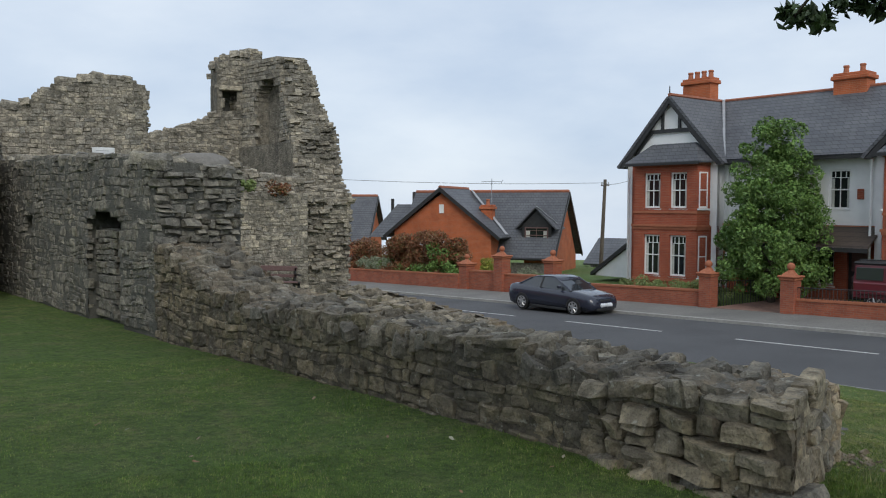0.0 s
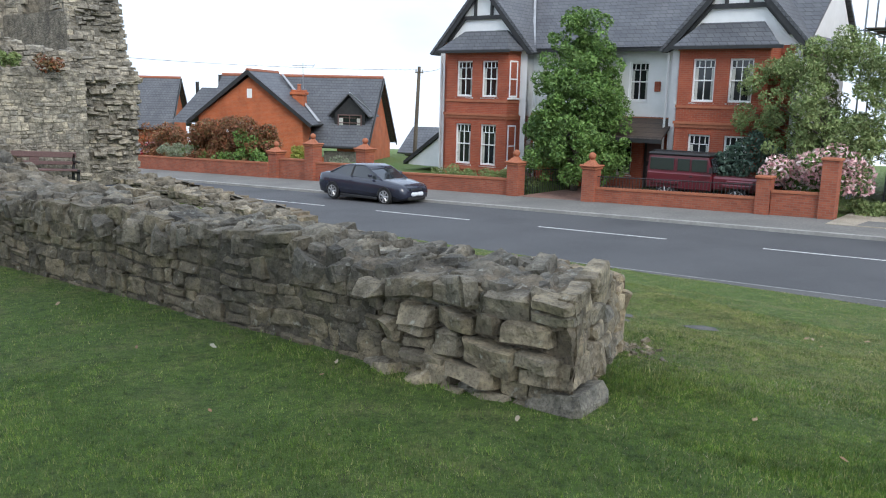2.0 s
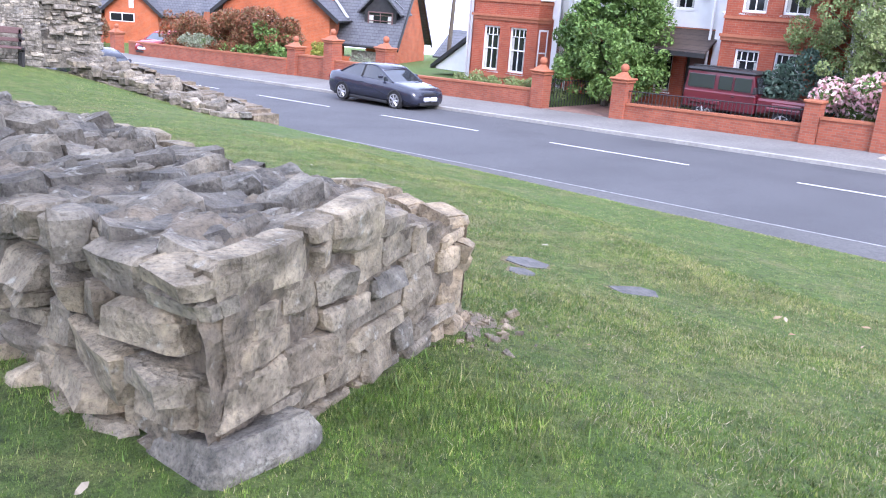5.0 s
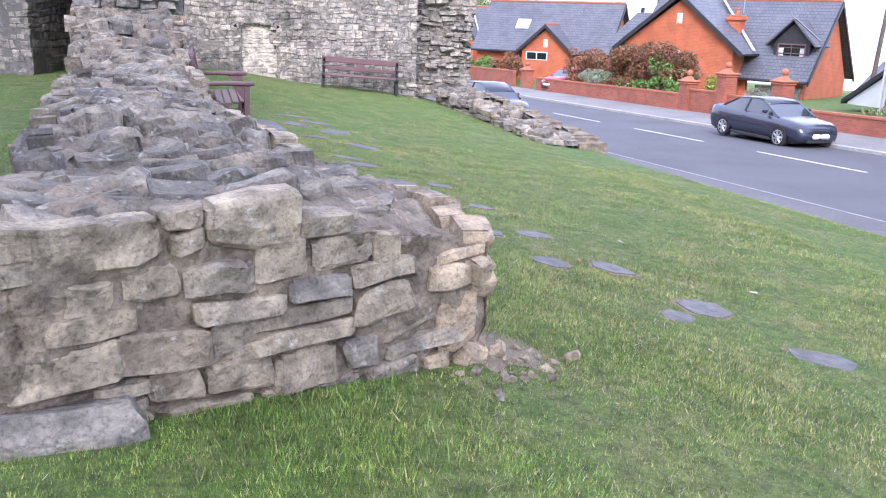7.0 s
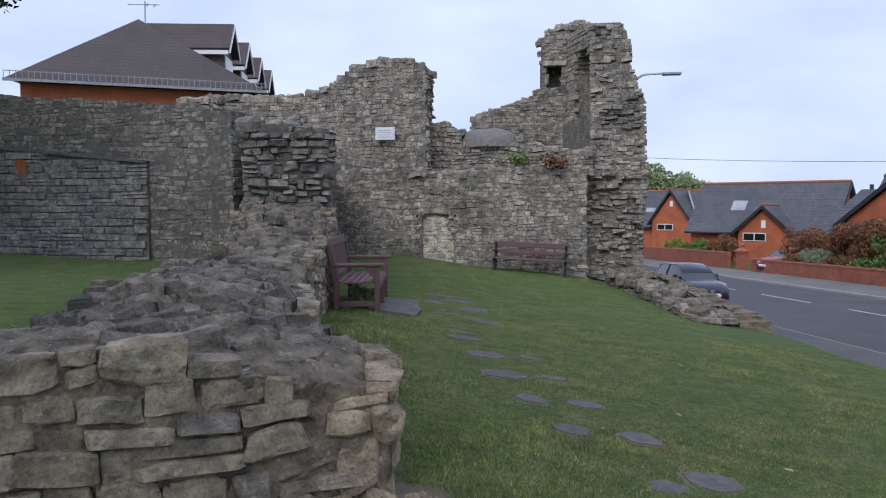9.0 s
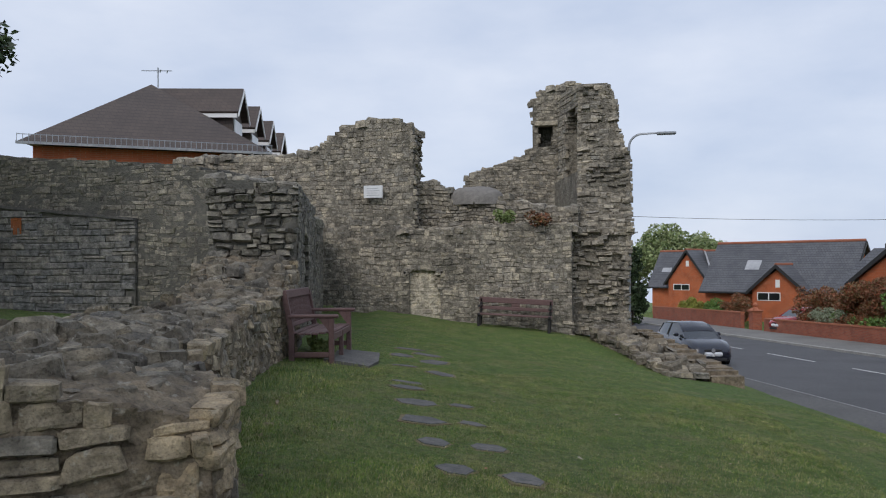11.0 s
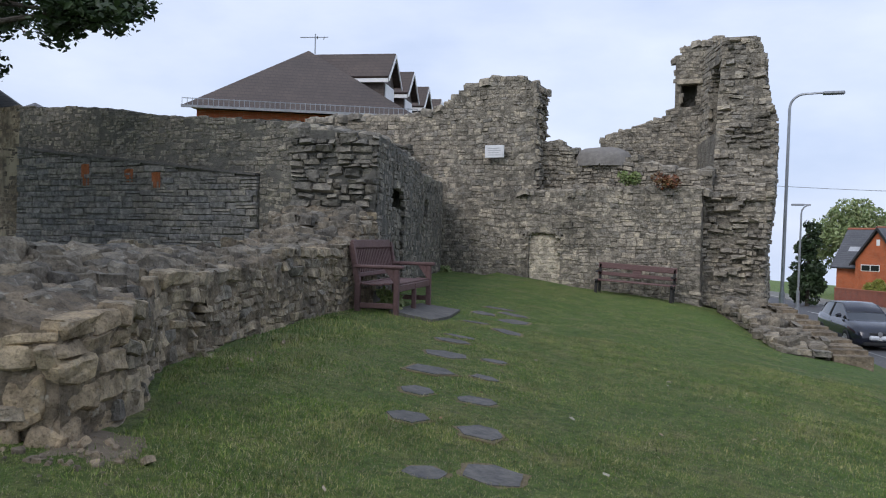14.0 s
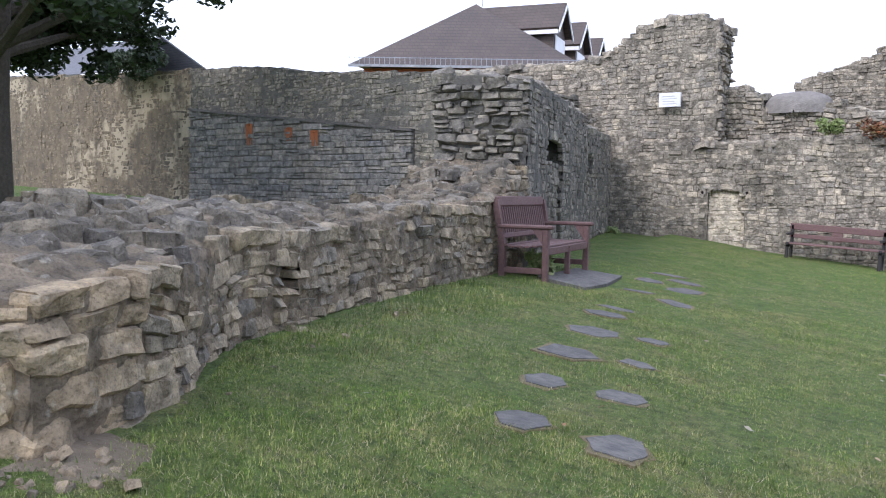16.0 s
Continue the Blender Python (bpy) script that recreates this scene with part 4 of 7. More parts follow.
dome = B()
for i in range(13):
    for j in range(17):
        a, e = math.pi * j / 16, math.pi * (i - 6) / 12.2
        wob = 1 + 0.16 * noise.noise((a * 1.6, e * 1.6, 3.0))
        dome.v.append((0.32 + 0.7 * math.copysign(abs(math.cos(a)) ** 0.75, math.cos(a)) * math.cos(e), FY + 0.98 + 0.42 * math.sin(e), 2.62 + 0.47 * wob * math.sin(a) ** 0.55 * math.cos(e) ** 0.6))
dome.f = [(i * 17 + j, i * 17 + j + 1, (i + 1) * 17 + j + 1, (i + 1) * 17 + j) for i in range(12) for j in range(16)]
part("mortar_cap", dome, surface("grey_render", (0.24, 0.225, 0.205), (0.18, 0.17, 0.155), 9, 0.9, bump=0.6, grain=30, depth=0.03), far_wall, "rounded grey mortar capping", smooth=True)
ring = B()
for k in range(9):
    a = math.pi * (k + 0.5) / 9
    cx, cz = -0.87 + 0.5 * math.cos(a), 0.84 + 0.2 * math.sin(a)
    ring.box(-0.085, 0.085, -0.028, 0.2, -0.06, 0.06, 0.015, pose(cx, FY, cz, 0, math.degrees(math.pi / 2 - a) , 0))
part("door_arch", ring, M_STONE_TOWER, far_wall)

# tower: back wall with a square window, return wall with a niche and a broken end
tower = thing("wall_tower", Matrix(), "tall broken corner of a castle tower in rubble stone", "stone wall", kind="structure")
tw = B()
f_b = Face((-0.4, 21.8), (2.9, 21.8), -0.6)
b_top = lifted([(0, 4.3), (0.5, 4.45), (1.2, 4.65), (1.6, 4.8), (1.95, 5.0), (2.0, 6.5), (2.2, 6.75), (3.3, 7.0)])
WIN = (2.1, 2.55, 5.1, 5.75)
part("core", core(f_b, 0.9, b_top, [WIN], 0.15, 0.008), M_MORTAR_PALE, tower, kind="stuff")
lay(f_b, 7.4, lambda u, w: w < b_top(u) and not (WIN[0] < u < WIN[1] and WIN[2] < w < WIN[3]), tw, (0.06, 0.15), (0.08, 0.26), (0.006, 0.03), False, 41, warp=0.1)
lay(Face((-0.4, 22.7), (-0.4, 21.8), -0.6), 6, lambda u, w: w < 4.3, tw, (0.08, 0.16), (0.12, 0.3), (0.01, 0.1), False, 42)
cap(f_b, 0.9, b_top, tw, 43)
part("window_back", B().box(1.5, 2.3, 22.35, 22.5, 4.3, 5.3), M_MORTAR_DARK, tower)
part("window_lintel", B().box(1.6, 2.3, 21.7, 21.95, 5.12, 5.26, 0.02), M_STONE_TOWER, tower)


def end_y(z):
    """How far back the broken end stands at a height."""
    return float(np.interp(z, (-0.6, 1.9, 2.4, 3.6, 4.4, 5.0, 5.9), (17.55, 17.6, 18.4, 18.8, 19.3, 19.7, 20.1)))


def end_x(z):
    """The outer edge of the broken end."""
    return float(np.interp(z, (-0.6, 0.5, 2.1, 3.7, 4.6, 5.4, 5.9), (4.1, 4.05, 4.2, 4.2, 3.95, 3.9, 3.7)))


def niche_span(z):
    """The lancet recess: where it begins and ends along the return wall at a height."""
    half = 0.6 * math.sqrt(max(0.02, 1 - max(0.0, (z - 4.65) / 0.7) ** 2))
    return 20.55 - half, 20.55 + half


def inner_x(y, z):
    """The inner face of the return wall: askew above the ledge."""
    return min(2.92, 2.2 + 0.36 * (22 - y)) if z > 2.3 else 2.75


def return_piece(b, ya, yb, x2, z, h, back=0.0):
    b.slab([(inner_x(ya, z) + back, ya, z), (x2, ya, z), (x2, yb, z), (inner_x(yb, z) + back, yb, z)], (0, 0, h))


end_core = B()
r_t = random.Random(45)
z = -0.6
while z < 5.9:
    h = r_t.uniform(0.07, 0.16)
    y0, x1 = end_y(z + h / 2), end_x(z + h / 2)
    x2 = x1 - 0.06 + r_t.uniform(-0.05, 0.05)
    if 3.45 < z < 5.33:
        n0, n1 = niche_span(z + h / 2)
        return_piece(end_core, y0 + 0.02, n0, x2, z, h)
        return_piece(end_core, n0, n1, x2, z, h, 0.4)
        return_piece(end_core, n1, 22.6, x2, z, h)
    else:
        return_piece(end_core, y0 + 0.02, 22.6, x2, z, h)
    u = inner_x(y0, z) - 0.03
    while u < x1:
        w = r_t.uniform(0.09, 0.34)
        d = 0.02 + 0.17 * r_t.random() ** 2 if z > 0 else r_t.uniform(0.01, 0.06)
        f = Face((u, y0 + 0.04), (min(u + w, x1 + 0.05), y0 + 0.04), z)
        vs, fs = stone_shape(f.length, h * r_t.uniform(0.6, 0.98), d, r_t, False)
        m = f.matrix(0, 0) @ pose(0, r_t.uniform(-0.02, 0.02), 0, r_t.uniform(-12, 12), r_t.uniform(-12, 12), r_t.uniform(-9, 9))
        tw.add([tuple(m @ Vector(p)) for p in vs], fs)
        u += w
    for sgn in (1, -1):
        yy = y0
        while yy < 22.6:
            w = r_t.uniform(0.15, 0.45)
            ye = min(yy + w, 22.6)
            a, b2 = ((x1 - 0.05, yy), (x1 - 0.05, ye)) if sgn > 0 else ((inner_x(yy, z), yy), (inner_x(ye, z), ye))
            niche = sgn < 0 and niche_span(z)[0] < yy + w / 2 < niche_span(z)[1] and 3.45 < z < 5.33
            if not niche:
                f = Face(a, b2, z) if sgn > 0 else Face(b2, a, z)
                vs, fs = stone_shape(f.length, h * 0.94, r_t.uniform(0.01, 0.08 if sgn > 0 else 0.04), r_t, False)
                m = f.matrix(0, 0)
                tw.add([tuple(m @ Vector(p)) for p in vs], fs)
            yy += w
    z += h
part("core", end_core, M_MORTAR_PALE, tower, kind="stuff")
part("mortar", skin(f_b, 0.5, 7.0, lambda u, w: w < b_top(u) - 0.05 and not (WIN[0] < u < WIN[1] and WIN[2] < w < WIN[3]), 0.07, 0.006, 0.036, 9), M_MORTAR_PALE, tower, kind="stuff", smooth=True)
part("rubble", tw, M_STONE_TOWER, tower, kind="stuff")

# both stand a little further from the lawn than their plan lines
VIEW = Vector((3.9, -2.4, 0.9))
for ob, k in ((far_wall, 1.016), (tower, 1.042)):
    ob.matrix_basis = Matrix.Translation(VIEW) @ Matrix.Scale(k, 4) @ Matrix.Translation(-VIEW)

# boundary wall with the coursed grey panel
bwall = lifted([(-34, 5.3), (-24, 4.6), (-16, 4.15), (-12, 3.95), (-9.8, 3.62), (-5.6, 3.3), (-4.6, 3.1)])
f_b1 = Face((-34, 16.9), (-15.0, 14.95), -0.4)
f_b2 = Face((-15.0, 14.95), (-4.55, 13.8), -0.4)
bound = part("wall_boundary", core(f_b1, 0.6, lambda u: bwall(-34 + u * 0.995) + 0.4, (), 0.5, 0.02, roughness=0.01), M_MORTAR_DARK)
tagged(bound, "high old stone boundary wall with patched render", "stone wall", kind="structure")
part("core", core(f_b2, 0.6, lambda u: bwall(-15 + u * 0.994) + 0.4, (), 0.5, 0.02, roughness=0.01), M_MORTAR_DARK, bound, kind="stuff")
bt, bd = B(), B()
lay(f_b1, 6.2, lambda u, w: w < bwall(-34 + u * 0.995) + 0.4, bt, (0.07, 0.15), (0.1, 0.32), (0.004, 0.018), False, 51, warp=0.1)
lay(f_b2, 5.0, lambda u, w: w < bwall(-15 + u * 0.994) + 0.4, bd, (0.07, 0.15), (0.1, 0.32), (0.005, 0.022), False, 52, warp=0.1)
f_b3 = Face((-4.55, 13.8), (-4.3, 17.5), -0.4)
part("core", core(f_b3, 0.5, lambda u: 3.5, (), 0.5, 0.02), M_MORTAR_DARK, bound, kind="stuff")
lay(f_b3, 4.4, lambda u, w: w < 3.5, bd, (0.09, 0.18), (0.14, 0.4), (0.008, 0.04), False, 53)
M_RENDER_OLD = patchy_render("old_brown_render", (0.19, 0.152, 0.1), (0.1, 0.082, 0.058), (0.42, 0.36, 0.25))
part("mortar", skin(f_b1, 0.0, 5.6, lambda u, w: w < bwall(-34 + u * 0.995) + 0.3, 0.14, 0.011, 0.024, 11), M_RENDER_OLD, bound, "patched brown render over the stone", smooth=True, kind="stuff")
part("rubble", bt, M_STONE_TAN, bound, kind="stuff")
part("mortar", skin(f_b2, 0.0, 4.6, lambda u, w: w < bwall(-15 + u * 0.994) + 0.36, 0.1, 0.008, 0.03, 10), M_MORTAR_DARK, bound, kind="stuff", smooth=True)
part("rubble", bd, M_STONE_DARK, bound, kind="stuff")
f_p = Face((-14.9, 14.82), (-6.5, 13.9), -0.3)
panel_top = lambda u: 3.3 - 0.85 * u / f_p.length
pcore = B()
pcore.slab([f_p.at(0, -0.2, -0.02), f_p.at(f_p.length, -0.2, -0.02), f_p.at(f_p.length, panel_top(f_p.length) , -0.02), f_p.at(0, panel_top(0), -0.02)], tuple(f_p.n * -0.3))
panel = part("wall_panel", pcore, M_MORTAR_DARK)
tagged(panel, "coursed grey dressed-stone wall panel with rust stains", "stone wall", kind="structure")
pst = B()
lay(f_p, 3.6, lambda u, w: w < panel_top(u) - 0.06, pst, (0.13, 0.17), (0.25, 0.6), (0.015, 0.045), False, 55, tilt=0.4, soft=0.5, warp=0.012)
part("coursing", pst, M_STONE_GREY, panel, kind="stuff")
ledge = B()
ledge.slab([f_p.at(-0.0, panel_top(0) - 0.05, 0.06), f_p.at(f_p.length, panel_top(f_p.length) - 0.05, 0.06), f_p.at(f_p.length, panel_top(f_p.length) + 0.01, 0.06), f_p.at(0, panel_top(0) + 0.01, 0.06)], tuple(f_p.n * -0.34))
part("coping", ledge, M_SLAB, panel, "dark slate coping ledge")


# ---- builders for houses ----
def holed_wall(b, s0, s1, z0, z1, v0, v1, openings=()):
    """A wall slab along s with rectangular openings (s0, s1, z0, z1) that go right through."""
    cuts = sorted({s0, s1, *[o[0] for o in openings], *[o[1] for o in openings]})
    for a, c in zip(cuts, cuts[1:]):
        mid = (a + c) / 2
        spans = [(z0, z1)]
        for o in openings:
            if o[0] <= mid <= o[1]:
                spans = [q for lo, hi in spans for q in ((lo, min(hi, o[2])), (max(lo, o[3]), hi)) if q[1] - q[0] > 0.01]
        for lo, hi in spans:
            b.box(a, c, v0, v1, lo, hi)


def sash_window(parent, m, w, h, curtains=True, frame_mat=None, bars=3):
    """A sash window: white frame, rails, small upper lights, dark panes, pale curtains, sill. Local x along, y inward, z up."""
    frame_mat = frame_mat or M_WHITE
    fr = B()
    for x0, x1, z0, z1 in ((0, 0.07, 0, h), (w - 0.07, w, 0, h), (0.07, w - 0.07, 0, 0.09), (0.07, w - 0.07, h - 0.07, h), (0.07, w - 0.07, h * 0.5 - 0.025, h * 0.5 + 0.025)):
        fr.box(x0, x1, 0.0, 0.1, z0, z1, 0.01, m)
    fr.box(w / 2 - 0.014, w / 2 + 0.014, 0.02, 0.08, 0.09, h - 0.07, 0, m)
    fr.box(0.07, w - 0.07, 0.02, 0.08, h * 0.8 - 0.012, h * 0.8 + 0.012, 0, m)
    for k in range(1, bars + 1):
        x = w * k / (bars + 1)
        if abs(x - w / 2) > 0.04:
            fr.box(x - 0.015, x + 0.015, 0.03, 0.07, h * 0.8, h - 0.08, 0, m)
    win = part("window", fr, frame_mat, parent, "white-painted sash window with small upper panes")
    part("pane", B().box(0.05, w - 0.05, 0.06, 0.075, 0.05, h - 0.05, 0, m), M_GLASS, win)
    part("sill", B().box(-0.08, w + 0.08, -0.08, 0.1, -0.09, -0.01, 0.015, m), M_WHITE, win)
    if curtains:
        for x0, x1 in ((0.08, w * 0.22), (w * 0.8, w - 0.08)):
            c, n = B(), 5
            for k in range(n):
                a, e = x0 + (x1 - x0) * k / n, x0 + (x1 - x0) * (k + 1) / n
                c.slab([m @ Vector(p) for p in ((a, 0.055, 0.1), ((a + e) / 2, 0.045, 0.1), (e, 0.055, 0.1), (e, 0.055, h * 0.78), ((a + e) / 2, 0.045, h * 0.78), (a, 0.055, h * 0.78))], tuple(m.to_3x3() @ Vector((0, 0.004, 0))))
            part("curtain", c, M_CURTAIN, win, kind="stuff")
    return win


M_CURTAIN = surface("pale_curtain", (0.5, 0.5, 0.46), (0.6, 0.6, 0.56), 10, 0.9)


def pitched(b, ridge0, ridge1, eave0, eave1, thick=0.12):
    """One roof slope between a ridge and an eave line."""
    a, c, d, e = (Vector(p) for p in (ridge0, ridge1, eave1, eave0))
    n = (c - a).cross(e - a).normalized()
    n = n if n.z > 0 else -n
    b.slab([a, c, d, e], tuple(n * thick))


def chimney(parent, s, v, z0, z1, w=1.2, d=0.7, pots=4):
    st = B()
    st.box(s - w / 2, s + w / 2, v - d / 2, v + d / 2, z0, z1 - 0.25)
    st.box(s - w / 2 - 0.1, s + w / 2 + 0.1, v - d / 2 - 0.1, v + d / 2 + 0.1, z1 - 0.3, z1 - 0.12, 0.03)
    st.box(s - w / 2 - 0.03, s + w / 2 + 0.03, v - d / 2 - 0.03, v + d / 2 + 0.03, z1 - 0.12, z1, 0.02)
    ch = part("chimney", st, M_BRICK_ORANGE, parent)
    for k in range(pots):
        part("chimney_pot", B().turned([(0.13, 0), (0.11, 0.25), (0.14, 0.3), (0.12, 0.36)], (s - w / 2 + w * (k + 0.5) / pots, v, z1), 8), M_TERRA, ch)


GZ = -1.85
pair = thing("semi_detached_house", ROAD, "pair of red brick and white rendered houses with gabled bays", "house")


def gabled_bay(c, flip):
    """One gabled wing with its two-storey bay: c is its centre line, flip mirrors it."""
    X = (lambda x: c + x) if not flip else (lambda x: c - x)

    def bx(b, x0, x1, *rest):
        a, e = sorted((X(x0), X(x1)))
        b.box(a, e, *rest)

    side = B()
    for x0, x1 in ((-2.4, -2.15), (2.15, 2.4)):
        bx(side, x0, x1, 9.95, 16.0, GZ, 3.85)
    part("side_wall", side, M_RENDER, pair, "white rendered wall")
    front = B()
    holes = [(sorted((X(a), X(e)))[0], sorted((X(a), X(e)))[1], z0, z1) for a, e in ((-0.95, -0.07), (0.45, 1.31)) for z0, z1 in ((-1.3, 0.53), (1.73, 3.32))]
    s0, s1 = sorted((X(-1.5), X(1.85)))
    holed_wall(front, s0, s1, GZ, 3.7, 9.3, 9.55, holes)
    bay = part("bay_wall", front, M_BRICK, pair, "red brick two-storey bay")
    wf = B()
    bx(wf, -2.4, 2.03, 9.98, 10.15, GZ, 3.8)
    bx(wf, 2.03, 2.4, 9.98, 10.15, GZ, 0.95)
    part("wing_front", wf, M_BRICK, pair)
    up = B()
    bx(up, 2.03, 2.4, 9.98, 10.15, 0.95, 3.8)
    part("wing_front", up, M_RENDER, pair, "white rendered wall")
    part("bay_cheek", B().slab([(X(1.85), 9.31, GZ), (X(2.05), 9.96, GZ), (X(1.9), 9.96, GZ), (X(1.65), 9.5, GZ)], (0, 0, 3.7 - GZ)), M_BRICK, bay)
    part("bay_cheek", B().slab([(X(-1.5), 9.31, GZ), (X(-1.65), 9.96, GZ), (X(-1.4), 9.96, GZ), (X(-1.3), 9.5, GZ)], (0, 0, 3.7 - GZ)), M_BRICK, bay)
    for z0, z1, o in ((0.78, 0.9, 0.05), (0.9, 1.0, 0.1), (1.5, 1.6, 0.04), (-1.55, -1.45, 0.04), (3.62, 3.72, 0.08)):
        bands = B()
        bx(bands, -1.5 - o, 1.85 + o * 0.6, 9.3 - o, 9.34, z0, z1)
        bands.slab([(X(1.85 + o * 0.4), 9.3 - o * 0.6, z0), (X(2.07 + o * 0.4), 9.96 - o * 0.3, z0), (X(2.0), 9.97, z0), (X(1.8), 9.34, z0)], (0, 0, z1 - z0))
        part("string_course", bands, M_TERRA, bay)
    for a, e in ((-0.95, -0.07), (0.45, 1.31)):
        for z0, z1 in ((-1.3, 0.53), (1.73, 3.32)):
            sash_window(pair, pose(min(X(a), X(e)), 9.38, z0), abs(e - a), z1 - z0)
    p0, p1 = Vector((X(1.89), 9.4, 0)), Vector((X(2.02), 9.86, 0))
    ang = math.degrees(math.atan2((p1 - p0).y, (p1 - p0).x)) if not flip else math.degrees(math.atan2((p0 - p1).y, (p0 - p1).x))
    q = p0 if not flip else p1
    for z0, z1 in ((-1.3, 0.53), (1.73, 3.32)):
        sash_window(pair, pose(q.x, q.y - 0.02, z0, 0, 0, ang), (p1 - p0).length, z1 - z0, False, bars=1)
    skirt = B()
    lo = [(X(-1.85), 9.0, 3.7), (X(2.0), 9.0, 3.7), (X(2.3), 9.75, 3.72)]
    hi = [(X(-1.0), 9.9, 4.55), (X(1.35), 9.9, 4.55)]
    skirt.slab([lo[0], lo[1], hi[1], hi[0]], (0, 0.02, 0.1))
    skirt.slab([lo[1], lo[2], (X(2.2), 9.97, 3.9), hi[1]], (0, 0.02, 0.1))
    part("bay_roof", skirt, M_SLATE, pair)
    gw = B().slab([(X(-2.5), 9.98, 3.8), (X(2.5), 9.98, 3.8), (X(0), 9.98, 6.6)], (0, 0.2, 0))
    gable = part("gable", gw, M_RENDER, pair, "white rendered gable with black timbers")
    tim = B()
    for sx in (-1, 1):
        tim.slab([(X(sx * 2.75), 9.72, 3.62), (X(0), 9.72, 6.75), (X(0), 9.72, 6.45), (X(sx * 2.5), 9.72, 3.6)], (0, 0.12, 0))
        tim.slab([(X(sx * 2.05), 9.86, 4.2), (X(sx * 1.1), 9.86, 5.3), (X(sx * 0.95), 9.86, 5.2), (X(sx * 1.9), 9.86, 4.15)], (0, 0.1, 0))
        bx(tim, sx * 0.45 - 0.06, sx * 0.45 + 0.06, 9.88, 9.97, 5.28, 6.1)
    bx(tim, -1.2, 1.2, 9.87, 9.97, 5.15, 5.32)
    tim.rod((X(0), 9.78, 6.5), (X(0), 9.78, 7.25), 0.05, 0.02, 6)
    part("bargeboard", tim, M_BLACK, gable, "black painted timber")
    rf = B()
    for sx in (-1, 1):
        pitched(rf, (X(0), 9.7, 6.7), (X(0), 14.2, 6.75), (X(sx * 2.8), 9.7, 3.6), (X(sx * 2.8), 14.2, 3.62))
    part("wing_roof", rf, M_SLATE, pair)
    part("wing_ridge", B().rod((X(0), 9.75, 6.85), (X(0), 14.2, 6.9), 0.09, n=6), M_RIDGE, pair)
    gut = B()
    bx(gut, -2.0, 2.1, 8.93, 9.03, 3.64, 3.76)
    part("gutter", gut, M_BLACK, pair)


gabled_bay(-2.4, False)
gabled_bay(9.05, True)
mw = B()
holed_wall(mw, 0.0, 6.65, 1.0, 3.8, 10.5, 10.8, [(4.6, 5.45, 1.7, 3.27)])
part("upper_wall", mw, M_RENDER, pair, "white rendered wall")
lw = B()
holed_wall(lw, 0.0, 6.65, GZ, 1.0, 10.5, 10.8, [(1.6, 2.6, -1.6, 0.3), (4.2, 4.9, -1.3, 0.1), (5.4, 6.3, GZ, 0.2)])
part("lower_wall", lw, M_BRICK, pair)
part("string_course", B().box(0.0, 6.65, 10.42, 10.5, 0.95, 1.08), M_TERRA, pair)
sash_window(pair, pose(4.6, 10.58, 1.7), 0.85, 1.57)
sash_window(pair, pose(4.2, 10.58, -1.3), 0.7, 1.4, False)
for s0, w in ((1.6, 1.0), (5.4, 0.9)):
    dr = part("front_door", B().box(s0, s0 + w, 10.66, 10.72, GZ, 0.25), M_BLACK, pair, "dark painted front door")
    part("door_panel", B().box(s0 + 0.12, s0 + w - 0.12, 10.64, 10.66, -1.6, -0.9, 0.01).box(s0 + 0.12, s0 + w - 0.12, 10.64, 10.66, -0.7, 0.05, 0.01), M_BENCH, dr)
pc = B().slab([(3.0, 9.2, 0.25), (6.75, 9.2, 0.25), (6.75, 10.52, 1.02), (3.0, 10.52, 1.02)], (0, 0.03, 0.1))
porch = part("porch_roof", pc, M_TILE, pair, "brown tiled porch canopy")
part("porch_fascia", B().box(3.0, 6.75, 9.16, 9.22, 0.1, 0.27), M_BLACK, porch)
part("porch_post", B().box(3.05, 3.2, 9.3, 9.45, GZ, 0.25), M_BRICK, porch)
mr = B()
pitched(mr, (-4.9, 14, 6.75), (11.6, 14, 6.75), (-4.9, 10.1, 3.75), (11.6, 10.1, 3.75))
pitched(mr, (-4.9, 14, 6.75), (11.6, 14, 6.75), (-4.9, 18, 3.75), (11.6, 18, 3.75))
part("main_roof", mr, M_SLATE, pair, "grey slate roof")
part("main_ridge", B().rod((-4.9, 14, 6.88), (11.6, 14, 6.88), 0.09, n=6), M_RIDGE, pair)
part("gutter", B().box(0.1, 6.6, 9.98, 10.1, 3.66, 3.78), M_BLACK, pair)
part("valley_flashing", B().slab([(0.1, 10.2, 3.98), (0.22, 10.2, 4.0), (-2.1, 13.8, 6.92), (-2.25, 13.8, 6.92)], (0, -0.01, 0.02)), M_LEAD, pair)
part("rear_wall", B().box(-4.8, 11.45, 15.9, 16.1, GZ, 3.8), M_RENDER, pair)
for s0 in (-4.75, 11.25):
    gb = B().slab([(s0, 10.4, 3.7), (s0, 17.6, 3.7), (s0, 14, 6.6)], (0.2, 0, 0))
    part("end_gable", gb, M_RENDER, pair)
chimney(pair, -3.2, 13.4, 6.3, 8.0, 1.5, 0.7, 4)
chimney(pair, 3.9, 14.0, 6.5, 7.5, 1.4, 0.8, 2)
for x0 in (-4.72, 0.2, 6.5):
    part("downpipe", B().rod((x0, 9.9 if x0 != 0.2 else 10.45, GZ), (x0, 9.9 if x0 != 0.2 else 10.45, 3.6), 0.05, n=6), M_WHITE, pair)
part("burglar_alarm", B().box(5.75, 6.0, 10.42, 10.5, 2.1, 2.5, 0.02), M_BRICK, pair)
